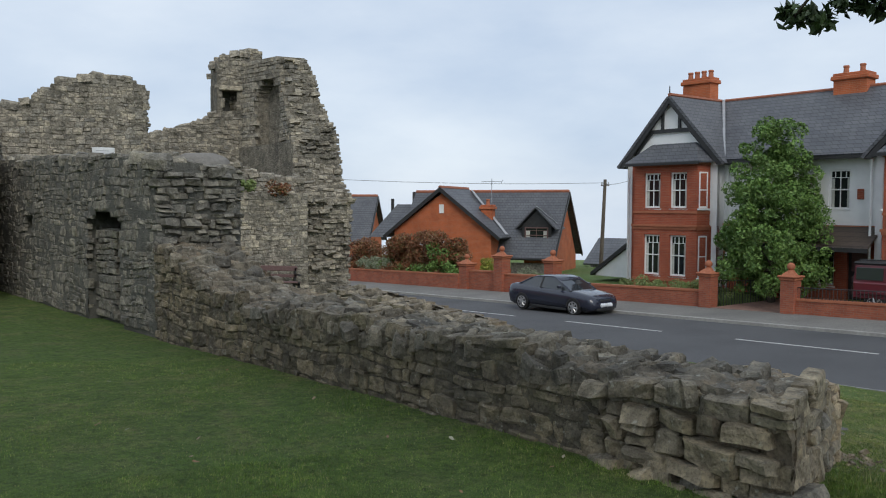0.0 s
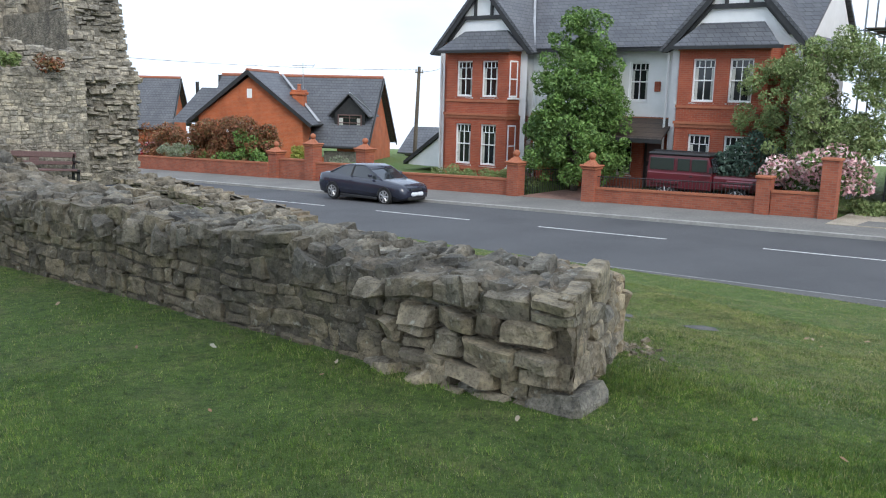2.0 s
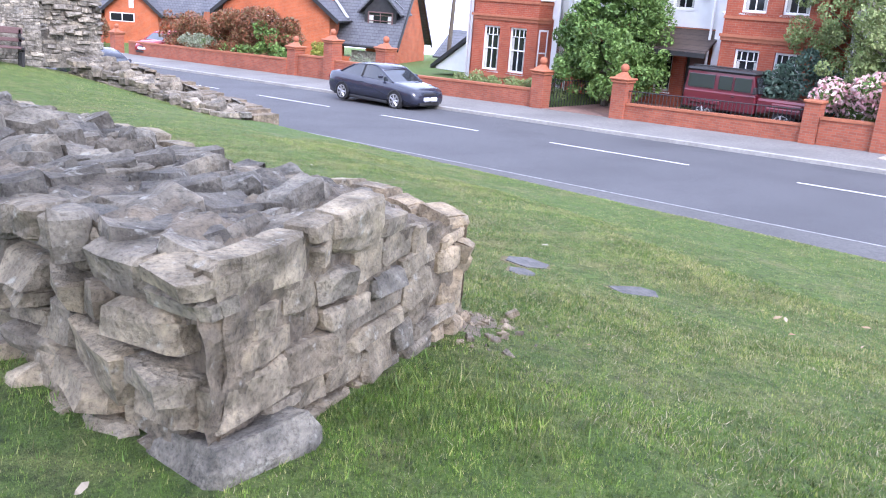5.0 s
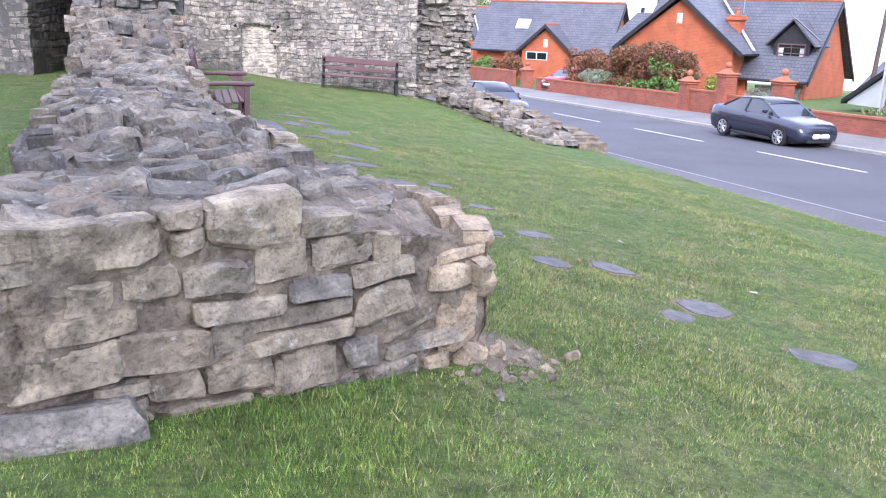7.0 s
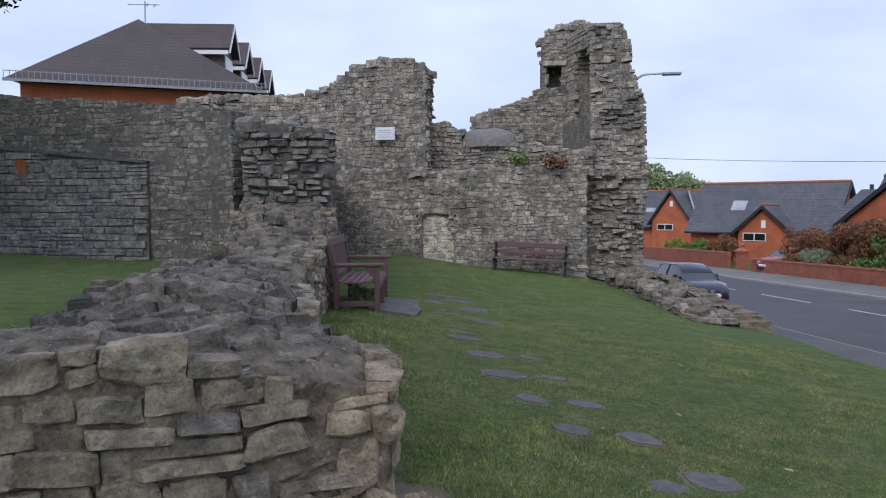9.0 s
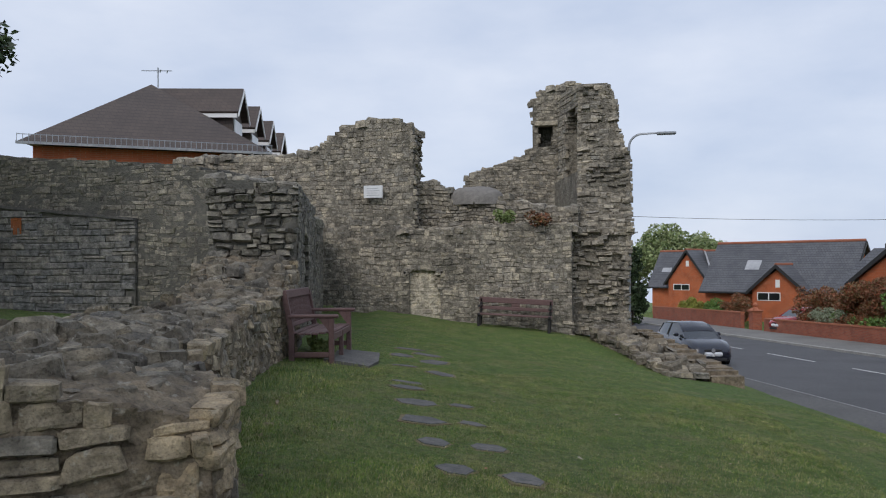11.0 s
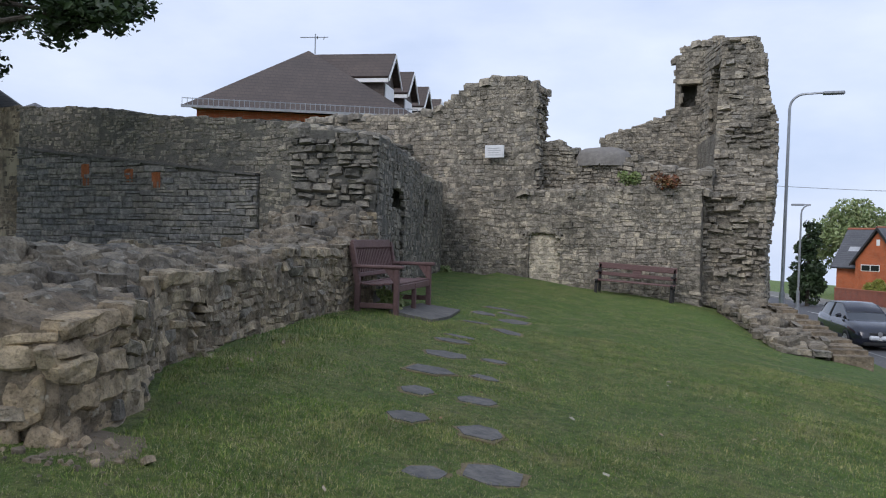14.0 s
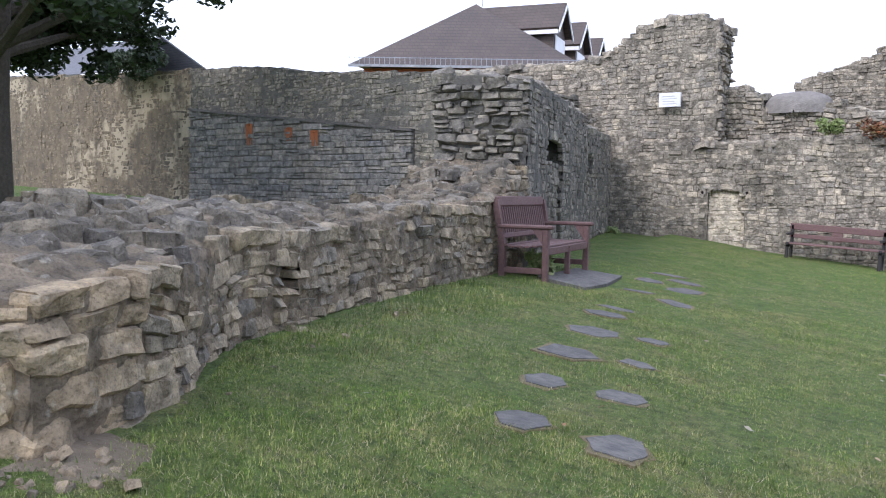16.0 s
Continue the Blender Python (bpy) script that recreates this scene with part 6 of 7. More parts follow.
M_RED = surface("red_lens", (0.3, 0.01, 0.01), (0.22, 0.01, 0.01), 20, 0.2, bump=0)
saloon = car("saloon_car", at_road(-2.35, 2.7, road_z(-2.35)), "dark grey-blue saloon car parked by the kerb", paint("grey_blue_paint", (0.022, 0.025, 0.042)), 4.52, 1.8, 1.42, (1.4, -1.36), 0.32,
    [(-2.26, 0.4, 0.78, 0.8), (-2.15, 0.28, 0.98, 0.94), (-1.75, 0.22, 1.02, 1.0), (-0.6, 0.2, 0.98, 1.0), (0.6, 0.2, 0.94, 1.0), (1.2, 0.22, 0.9, 0.99), (1.9, 0.22, 0.8, 0.95), (2.15, 0.24, 0.7, 0.86), (2.27, 0.32, 0.55, 0.7)],
    [(-1.75, 0.98, 1.02, 0.85), (-1.0, 0.97, 1.35, 0.95), (-0.35, 0.96, 1.42, 1.0), (0.3, 0.94, 1.38, 0.98), (1.15, 0.9, 0.93, 0.9)], 2.24)
hatch = car("hatchback_car", at_road(-9.9, -4.3, road_z(-9.9), 2), "dark navy hatchback car parked beside the ruin", paint("navy_paint", (0.012, 0.015, 0.028)), 3.92, 1.65, 1.47, (1.22, -1.24), 0.3,
    [(-1.96, 0.4, 0.85, 0.82), (-1.88, 0.26, 1.0, 0.95), (-1.2, 0.2, 1.0, 1.0), (0.4, 0.2, 0.97, 1.0), (1.1, 0.2, 0.94, 0.99), (1.6, 0.22, 0.84, 0.94), (1.86, 0.24, 0.7, 0.82), (1.96, 0.34, 0.55, 0.68)],
    [(-1.9, 0.98, 1.02, 0.86), (-1.6, 0.98, 1.38, 0.94), (-0.6, 0.97, 1.47, 1.0), (0.1, 0.96, 1.44, 0.98), (1.0, 0.94, 0.97, 0.9)], 1.93)
part("badge", B().rod((1.95, 0, 0.6), (1.99, 0, 0.6), 0.07, n=12), M_ALLOY, hatch)
redcar = car("small_red_car", at_road(-27.5, 8.4, road_z(-27.5) + 0.1, -70), "red car parked in a drive behind the wall", paint("red_paint", (0.3, 0.015, 0.015)), 3.9, 1.65, 1.45, (1.22, -1.24), 0.3,
    [(-1.96, 0.4, 0.85, 0.82), (-1.88, 0.26, 1.0, 0.95), (-1.2, 0.2, 1.0, 1.0), (0.4, 0.2, 0.97, 1.0), (1.1, 0.2, 0.94, 0.99), (1.6, 0.22, 0.84, 0.94), (1.96, 0.34, 0.6, 0.7)],
    [(-1.9, 0.98, 1.02, 0.86), (-1.6, 0.98, 1.38, 0.94), (-0.6, 0.97, 1.45, 1.0), (0.1, 0.96, 1.42, 0.98), (1.0, 0.94, 0.97, 0.9)], 1.93)

M_MAROON = paint("maroon_paint", (0.11, 0.012, 0.02), 0.35)
jeep = thing("off_road_car", at_road(9.0, 8.3, GZ - 0.1, 4), "maroon boxy off-road car with a black roof, parked on the drive", "car")
part("body", B().box(-2.0, 0.4, -0.85, 0.85, 0.55, 1.15, 0.05), M_MAROON, jeep)
part("bonnet", B().box(0.38, 2.0, -0.76, 0.76, 0.6, 1.1, 0.07), M_MAROON, jeep)
part("wing", B().box(0.9, 1.85, -0.86, -0.74, 0.82, 1.0, 0.04), M_MAROON, jeep)
part("cab", B().slab([(-1.98, -0.8, 1.15), (0.4, -0.8, 1.15), (0.22, -0.74, 1.74), (-1.94, -0.74, 1.74)], (0, 1.6, 0)), M_MAROON, jeep)
part("roof", B().box(-2.0, 0.28, -0.8, 0.8, 1.74, 1.86, 0.06), M_TRIM, jeep, "black roof")
part("roof_rail", B().rod((-1.8, -0.7, 1.92), (0.1, -0.7, 1.92), 0.025, n=6).rod((-1.8, -0.7, 1.84), (-1.8, -0.7, 1.93), 0.02, n=5).rod((0.1, -0.7, 1.84), (0.1, -0.7, 1.93), 0.02, n=5), M_TRIM, jeep)
for x0, x1 in ((-1.88, -1.0), (-0.86, -0.42), (-0.34, 0.2)):
    part("side_window", B().box(x0, x1, -0.825, -0.77, 1.22, 1.66, 0.01), M_CARGLASS, jeep)
part("windscreen", B().slab([(0.43, -0.7, 1.2), (0.43, 0.7, 1.2), (0.28, 0.66, 1.7), (0.28, -0.66, 1.7)], (0.02, 0, 0.01)), M_CARGLASS, jeep)
part("headlight", B().rod((1.98, -0.55, 0.86), (2.03, -0.55, 0.86), 0.1, n=12), M_LAMP, jeep)
part("door_handle", B().box(-0.38, -0.28, -0.88, -0.85, 1.02, 1.06, 0.01), M_TRIM, jeep)
for x in (-1.25, 1.3):
    for side in (-1, 1):
        wheel(jeep, x, side * 0.6, 0.38, 0.22, side)
        part("wheel_arch", B().box(x - 0.52, x + 0.52, side * 0.86 - 0.06, side * 0.86 + 0.06, 0.72, 0.86, 0.03), M_MAROON, jeep)
part("bumper", B().box(2.0, 2.14, -0.8, 0.8, 0.45, 0.62, 0.02), M_TRIM, jeep)
part("spare_wheel", B().rod((-2.0, 0, 1.0), (-2.2, 0, 1.0), 0.37, n=18), M_TYRE, jeep)
part("sill_step", B().box(-0.8, 0.75, -0.9, -0.78, 0.4, 0.46, 0.01), M_TRIM, jeep)
part("mirror", B().box(0.34, 0.44, -1.05, -0.87, 1.2, 1.42, 0.02), M_TRIM, jeep)


M_LEAF_PALE2 = leaf_material("fresh_pale_leaves", [(0.17, 0.24, 0.09), (0.24, 0.3, 0.12), (0.3, 0.33, 0.16)])


# ---- plants ----
def leaf_mesh(name, material, pts, size, seed, flat=0.0):
    """Many small folded leaves at the given points, as one mesh."""
    r = np.random.default_rng(seed)
    n = len(pts)
    d1 = r.normal(size=(n, 3))
    d1[:, 2] *= 1 - flat
    d1 /= np.linalg.norm(d1, axis=1)[:, None]
    d2 = np.cross(d1, r.normal(size=(n, 3)))
    d2 /= np.linalg.norm(d2, axis=1)[:, None]
    d3 = np.cross(d1, d2)
    s = size * r.uniform(0.6, 1.35, n)[:, None]
    v = np.stack([pts - d1 * s, pts + d2 * s * 0.45 + d3 * s * 0.18, pts + d1 * s, pts - d2 * s * 0.45 + d3 * s * 0.18], 1).reshape(-1, 3)
    me = bpy.data.meshes.new(name)
    i = np.arange(n) * 4
    f = np.stack([i, i + 1, i + 2, i, i + 2, i + 3], 1).reshape(-1, 3)
    me.vertices.add(4 * n)
    me.vertices.foreach_set("co", v.ravel())
    me.loops.add(6 * n)
    me.loops.foreach_set("vertex_index", f.ravel())
    me.polygons.add(2 * n)
    me.polygons.foreach_set("loop_start", np.arange(2 * n) * 3)
    me.polygons.foreach_set("loop_total", np.full(2 * n, 3))
    me.update(calc_edges=True)
    me.materials.append(material)
    return me


def crown_points(n, clumps, seed, spread=1.0, shell=0.5):
    """Points gathered in clumps (x, y, z, radius), denser to their outside."""
    r = np.random.default_rng(seed)
    c = np.array(clumps, float)
    k = r.choice(len(c), n, p=c[:, 3] ** 2 / (c[:, 3] ** 2).sum())
    d = r.normal(size=(n, 3))
    d /= np.linalg.norm(d, axis=1)[:, None]
    q = r.uniform(shell, 1.0, n) ** 0.6 * spread
    return c[k, :3] + d * (c[k, 3] * q)[:, None] * np.array([1, 1, 0.85])


def clumps_in(shape, n, size, seed):
    """Clump centres inside shape(x, y, z) -> bool over the box that it gives."""
    r = random.Random(seed)
    (x0, x1), (y0, y1), (z0, z1), inside = shape
    out = []
    while len(out) < n:
        p = (r.uniform(x0, x1), r.uniform(y0, y1), r.uniform(z0, z1))
        if inside(*p):
            out.append((*p, size * r.uniform(0.6, 1.3)))
    return out


def plant(name, m, label, category, clumps, n, leaf, material, seed, trunk=None, extra=None, part_name="crown"):
    """A tree or shrub with its crown of leaves and, where given, trunk and limbs (height, radius)."""
    t = thing(name, m, label, category)
    c = new(part_name, leaf_mesh(part_name, material, crown_points(n, clumps, seed), leaf, seed + 1))
    c.parent = t
    if trunk:
        h, rad = trunk
        b = B().rod((0, 0, -0.2), (0.05, 0, h * 0.45), rad, rad * 0.75, 10).rod((0.05, 0, h * 0.45), (0, 0.05, h), rad * 0.75, rad * 0.25, 8)
        part("trunk", b, M_BARK, t)
        r = random.Random(seed)
        limbs = r.sample(clumps, min(14, len(clumps)))
        for x, y, z, _ in limbs:
            z0 = max(h * 0.2, min(h * 0.9, z * 0.6))
            part("limb", B().rod((0, 0, z0), (x * 0.9, y * 0.9, z), rad * 0.3, rad * 0.07, 5), M_BARK, t)
    if extra:
        e = new(extra[0], leaf_mesh(extra[0], extra[1], extra[2], extra[3], seed + 5))
        e.parent = t
    return t


cone = lambda w, z0, z1: ((-w, w), (-w, w), (z0, z1), lambda x, y, z: math.hypot(x, y) < w * (0.25 + 0.75 * math.sqrt(max(0.0, 1 - (z - z0) / (z1 - z0)))) * (0.75 + 0.25 * min(1, (z - z0) / 1.0)))
ball = lambda w, d, z0, z1: ((-w, w), (-d, d), (z0, z1), lambda x, y, z: (x / w) ** 2 + (y / d) ** 2 + ((z - (z0 + z1) / 2) / ((z1 - z0) / 2)) ** 2 < 1)
brick_hedge = lambda w, d, z0, z1: ((-w, w), (-d, d), (z0, z1), lambda x, y, z: abs(x / w) ** 3 + abs((z - (z0 + z1) / 2) / ((z1 - z0) / 2)) ** 3 < 1)

plant("tree", at_road(3.3, 8.7, GZ), "dense bright green conical tree by the drive", "tree", clumps_in(cone(2.25, 0.4, 7.1), 300, 0.36, 61), 46000, 0.075, M_LEAF, 62, (5.5, 0.16))
plant("tree", at_road(12.6, 9.2, GZ), "loose grey-green garden tree behind the wall", "tree", clumps_in(ball(3.0, 1.6, 0.9, 6.0), 190, 0.4, 63), 52000, 0.055, M_LEAF_MIX, 64, (3.6, 0.12))
plant("conifer", at_road(10.9, 8.6, GZ), "blue-green feathery conifer beside the drive", "conifer", [(x * 0.35 - 0.4, 0.1 * x, 1.9 - 0.26 * abs(x) + 0.5 * y, 0.28) for x in range(-4, 4) for y in (-1, 0, 1)], 4500, 0.07, leaf_material("blue_green_needles", [(0.05, 0.1, 0.075), (0.08, 0.14, 0.1), (0.04, 0.075, 0.055)]), 66, (2.2, 0.08))
rose_clumps = clumps_in(ball(1.5, 0.7, 0.5, 2.5), 40, 0.34, 67)
plant("rose_bush", at_road(12.9, 7.6, GZ - 0.15), "rose bush covered in pale pink blooms", "rose bush", rose_clumps, 5000, 0.06, M_LEAF, 68, None, ("bloom_mass", M_PETAL, crown_points(3400, [c for c in rose_clumps if c[2] > 1.0], 69, 1.14, 0.9), 0.085))
plant("hedge", at_road(-18.0, 7.9, road_z(-18)), "large clipped copper and green hedge behind the wall", "hedge", clumps_in(brick_hedge(3.2, 0.8, 0.2, 2.95), 150, 0.42, 71), 32000, 0.075, M_LEAF_RED, 72, None, ("green_leaves", M_LEAF, crown_points(13000, [c for c in clumps_in(brick_hedge(3.4, 0.9, 0.2, 2.6), 200, 0.36, 73) if c[0] > 1.7 or c[2] < 1.3], 74), 0.075))
plant("hedge", at_road(-24.3, 8.0, road_z(-24)), "clipped reddish hedge behind the wall", "hedge", clumps_in(brick_hedge(2.1, 0.8, 0.4, 2.6), 60, 0.4, 75), 9000, 0.075, M_LEAF_RED, 76)
plant("shrub", at_road(-22.0, 7.2, road_z(-22) + 0.6), "low silver-leaved shrub spilling over the wall", "shrub", clumps_in(ball(1.7, 0.4, 0.2, 1.0), 26, 0.26, 77), 3600, 0.05, M_LEAF_PALE, 78)
plant("shrub", at_road(-12.4, 7.9, road_z(-12)), "upright yellow-green shrub between the gate posts", "shrub", [(0.14 * math.cos(k) * (k % 3), 0.14 * math.sin(k), 0.5 + 0.13 * (k % 9), 0.24) for k in range(24)], 2600, 0.07, M_LEAF_YELLOW, 79)
plant("shrub", at_road(-9.2, 7.6, road_z(-9) + 0.5), "white-flowering low shrub behind the wall", "shrub", clumps_in(ball(0.8, 0.3, 0.2, 0.7), 12, 0.2, 80), 1300, 0.045, M_LEAF_PALE, 81)
plant("shrub", at_road(-0.6, 7.7, GZ), "low clipped green shrubs in the front garden", "shrub", clumps_in(ball(3.0, 0.5, -0.1, 0.5), 50, 0.26, 82), 6000, 0.05, M_LEAF_MIX, 83)
plant("shrub", at_road(2.6, 9.4, GZ), "rounded green shrub by the house wall", "shrub", clumps_in(ball(0.8, 0.5, 0.0, 0.9), 14, 0.28, 84), 2200, 0.06, M_LEAF, 85)
plant("conifer", at_road(15.4, 8.9, GZ - 0.1), "small bright green dwarf conifer on the gravel", "conifer", clumps_in(cone(0.45, 0.1, 1.3), 22, 0.17, 86), 2600, 0.04, M_LEAF, 87)
plant("shrub", at_road(14.5, 8.4, GZ - 0.2), "low leafy plants at the edge of the gravel", "shrub", clumps_in(ball(0.9, 0.5, 0.0, 0.7), 14, 0.25, 88), 1800, 0.06, M_LEAF_MIX, 89)
for s, lab, mat_, sd in ((-45, "bright green shrubs over the garden wall", M_LEAF_YELLOW, 90), (-39.5, "mixed green shrubs over the garden wall", M_LEAF, 92), (-36, "dark red acer over the garden wall", M_LEAF_RED, 94)):
    plant("shrub", at_road(s, 7.9, road_z(s) + 0.2), lab, "shrub", clumps_in(ball(2.0, 0.6, 0.3, 2.0 if sd == 94 else 1.5), 34, 0.36, sd), 4200, 0.08, mat_, sd + 1)
for x, y, w, h, sd in ((8.0, 92.0, 5.5, 8.5, 95), (13.5, 96.0, 4.5, 7.5, 97)):
    plant("tree", pose(x + 4, y, -4.0), "full green tree beyond the far houses", "tree", clumps_in(ball(w, w, 1.5, h), 80, 1.2, sd), 14000, 0.22, M_LEAF_PALE2, sd + 1, (5, 0.3))
plant("conifer", pose(5.9, 62, -3.4), "dark evergreen beyond the tower", "conifer", clumps_in(cone(1.1, 0.3, 5.6), 60, 0.45, 99), 6000, 0.16, M_LEAF_DARK, 100, (5, 0.15))

# overhanging tree on the west lawn: trunk, long boughs, dark leaf sprays
big = thing("tree", pose(-13.3, 8.35, 0.05), "large dark broadleaf tree with boughs over the lawn", "tree")
part("trunk", B().rod((0, 0, -0.2), (0.1, 0.0, 2.4), 0.55, 0.42, 16).rod((0.1, 0, 2.35), (0.9, -0.2, 5.5), 0.42, 0.3, 14), M_BARK, big)
bough_ends = []
r_b = random.Random(17)
for k in range(26):
    a = r_b.uniform(0, 2 * math.pi)
    ln = r_b.uniform(3.0, 7.5)
    z0 = r_b.uniform(2.6, 5.4)
    e = Vector((0.5 + math.cos(a) * ln, math.sin(a) * ln, z0 + r_b.uniform(0.6, 2.8)))
    part("bough", B().rod((0.4, -0.05, z0), e * 0.5 + Vector((0, 0, z0 * 0.5 + 0.3)), 0.13, 0.08, 7).rod(e * 0.5 + Vector((0, 0, z0 * 0.5 + 0.3)), e, 0.08, 0.02, 6), M_BARK, big)
    for q in range(7):
        f = r_b.uniform(0.4, 1.05)
        bough_ends.append((e.x * f + r_b.uniform(-0.7, 0.7), e.y * f + r_b.uniform(-0.7, 0.7), z0 * (1 - f) + e.z * f + r_b.uniform(-0.5, 0.6), r_b.uniform(0.45, 0.95)))
r_d = random.Random(19)
sprays = [(x + r_d.uniform(-0.75, 0.6) * q, y + r_d.uniform(-0.7, 0.7) * q, z + r_d.uniform(-0.35, 0.5) * q, q * r_d.uniform(0.25, 0.5)) for x, y, z, q in bough_ends for k in range(3)]
sprays += [(x, y, z, q * 0.8) for x, y, z, q in bough_ends]
cr = new("crown", leaf_mesh("crown", M_LEAF_DARK, crown_points(60000, sprays, 18, 1.0, 0.2), 0.1, 19, 0.4))
cr.parent = big

# tree behind the walker, whose bough hangs over the lawn
OX, OY = -2.6, -8.6
over = thing("tree", pose(OX, OY, ground_z(OX, OY)), "broadleaf tree with a long leafy bough and an added unseen crown shading the lawn", "tree")
part("trunk", B().rod((0, 0, -0.2), (0, 0, 4.5), 0.34, 0.24, 12).rod((0, 0, 4.4), (-0.3, 0.6, 9.0), 0.24, 0.08, 10), M_BARK, over)
TIP = Vector((2.78, 2.5, 3.56)) - Vector((OX, OY, ground_z(OX, OY)))
BEND = TIP * 0.55 + Vector((0, 0, 3.4))
part("bough", B().rod((0, 0, 4.2), BEND, 0.15, 0.08, 8).rod(BEND, TIP, 0.08, 0.012, 6), M_BARK, over)
oc = [(TIP.x + 0.15 * k, TIP.y - 0.19 * k, TIP.z + 0.06 * k + 0.05 * (-1) ** k, 0.15 + 0.02 * k) for k in range(8)]
oq = new("spray", leaf_mesh("spray", M_LEAF_DARK, crown_points(1500, oc, 21, 1.0, 0.1), 0.065, 22))
oq.parent = over
# further boughs and broad crown: added out of view to shade the west lawn
r_o = random.Random(23)
for k in range(9):
    a = 2 * math.pi * k / 9
    part("bough", B().rod((0, 0.3, 4.0 + 0.4 * k), (-1 + 4 * math.cos(a), 2 + 4 * math.sin(a), 7.6 + 0.3 * k), 0.12, 0.03, 6), M_BARK, over)
oc = clumps_in(((-5.5, 4.0), (-3.5, 6.5), (6.4, 11.0), lambda x, y, z: ((x + 0.8) / 4.8) ** 2 + ((y - 1.6) / 4.8) ** 2 + ((z - 8.6) / 2.3) ** 2 < 1), 90, 0.9, 24)
shade_crown = new("crown", leaf_mesh("crown", M_LEAF_DARK, crown_points(20000, oc, 25, 1.0, 0.2), 0.13, 26))
shade_crown.parent = over

# ---- benches ----
bench = thing("bench", pose(-0.7, 7.85, -0.22, 0, 0, 99), "purple-brown stained wooden slatted bench against the wall", "bench")
# local x along the seat, y toward its front is negative
BL, BD = 1.75, 0.6
for x in (0.03, BL - 0.03):
    part("front_leg", B().box(x - 0.035, x + 0.035, -BD, -BD + 0.07, -0.06, 0.62, 0.008), M_BENCH, bench)
    part("back_leg", B().slab([(x - 0.035, -0.07, -0.06), (x + 0.035, -0.07, -0.06), (x + 0.035, 0.0, -0.06), (x - 0.035, 0.0, -0.06)], (0, 0, 0.5)).slab([(x - 0.035, -0.07, 0.44), (x + 0.035, -0.07, 0.44), (x + 0.035, 0.0, 0.44), (x - 0.035, 0.0, 0.44)], (0, 0.1, 0.52)), M_BENCH, bench)
    part("armrest", B().box(x - 0.05, x + 0.05, -BD - 0.06, 0.02, 0.62, 0.67, 0.015), M_BENCH, bench)
    part("arm_bracket", B().slab([(x - 0.03, -BD + 0.07, 0.45), (x - 0.03, -BD + 0.2, 0.62), (x - 0.03, -BD + 0.07, 0.62)], (0.06, 0, 0)), M_BENCH, bench)
    part("side_rail", B().box(x - 0.025, x + 0.025, -BD + 0.07, -0.07, 0.1, 0.17, 0.006), M_BENCH, bench)
part("middle_leg", B().box(BL / 2 - 0.03, BL / 2 + 0.03, -BD, -BD + 0.06, -0.06, 0.4, 0.008), M_BENCH, bench)
part("front_rail", B().box(0.07, BL - 0.07, -BD + 0.01, -BD + 0.06, 0.32, 0.41, 0.008), M_BENCH, bench)
for k in range(6):
    y = -BD + 0.03 + k * 0.093
    part("seat_slat", B().box(0.0 if k else 0.07, BL if k else BL - 0.07, y, y + 0.078, 0.41 - (0.012 if 1 < k < 5 else 0), 0.435 - (0.012 if 1 < k < 5 else 0), 0.006), M_BENCH, bench)
tilt_back = pose(0, -0.03, 0.44, -11, 0, 0)
part("top_rail", B().box(0.07, BL - 0.07, -0.03, 0.03, 0.44, 0.56, 0.012, tilt_back), M_BENCH, bench)
part("lower_back_rail", B().box(0.07, BL - 0.07, -0.025, 0.025, 0.06, 0.12, 0.008, tilt_back), M_BENCH, bench)
for k in range(22):
    x = 0.12 + k * (BL - 0.24) / 21
    part("back_slat", B().box(x - 0.018, x + 0.018, -0.012, 0.012, 0.12, 0.44, 0.004, tilt_back), M_BENCH, bench)

bench2 = thing("bench", pose(0.5, 17.36, -0.48, 0, 2.9, 0), "low wooden bench with dark metal ends before the castle wall", "bench")
for x in (0.05, 1.71):
    part("end_frame", B().box(x - 0.03, x + 0.03, -0.45, -0.39, -0.08, 0.44, 0.01).box(x - 0.03, x + 0.03, -0.06, 0.0, -0.08, 0.78, 0.01).box(x - 0.03, x + 0.03, -0.45, 0.0, 0.34, 0.4, 0.01).box(x - 0.03, x + 0.03, -0.47, 0.0, 0.58, 0.63, 0.01), M_BENCH_DARK, bench2, "dark cast metal end")
for k in range(4):
    part("seat_slat", B().box(0.0, 1.76, -0.44 + k * 0.11, -0.35 + k * 0.11, 0.4, 0.43, 0.008), M_BENCH, bench2)
part("back_slat", B().box(0.0, 1.76, -0.06, -0.03, 0.52, 0.6, 0.008), M_BENCH, bench2)
part("back_slat", B().box(0.0, 1.76, -0.06, -0.02, 0.68, 0.81, 0.01), M_BENCH, bench2)
part("back_panel", B().box(0.78, 0.98, -0.05, -0.025, 0.5, 0.7, 0.005), M_BENCH, bench2)

# ---- sign, path, lamp posts, poles ----
sign = thing("sign", pose(-2.45, 17.76, 2.8), "white rectangular sign with small text fixed to the castle wall", "sign")
part("board", B().box(0, 0.49, -0.05, 0, 0, 0.31, 0.006), M_SIGN, sign)
for k in range(4):
    part("text_line", B().box(0.08, 0.41 - 0.05 * (k % 2), -0.053, -0.05, 0.06 + 0.055 * k, 0.075 + 0.055 * k), M_LEAD, sign)

r_s = random.Random(31)
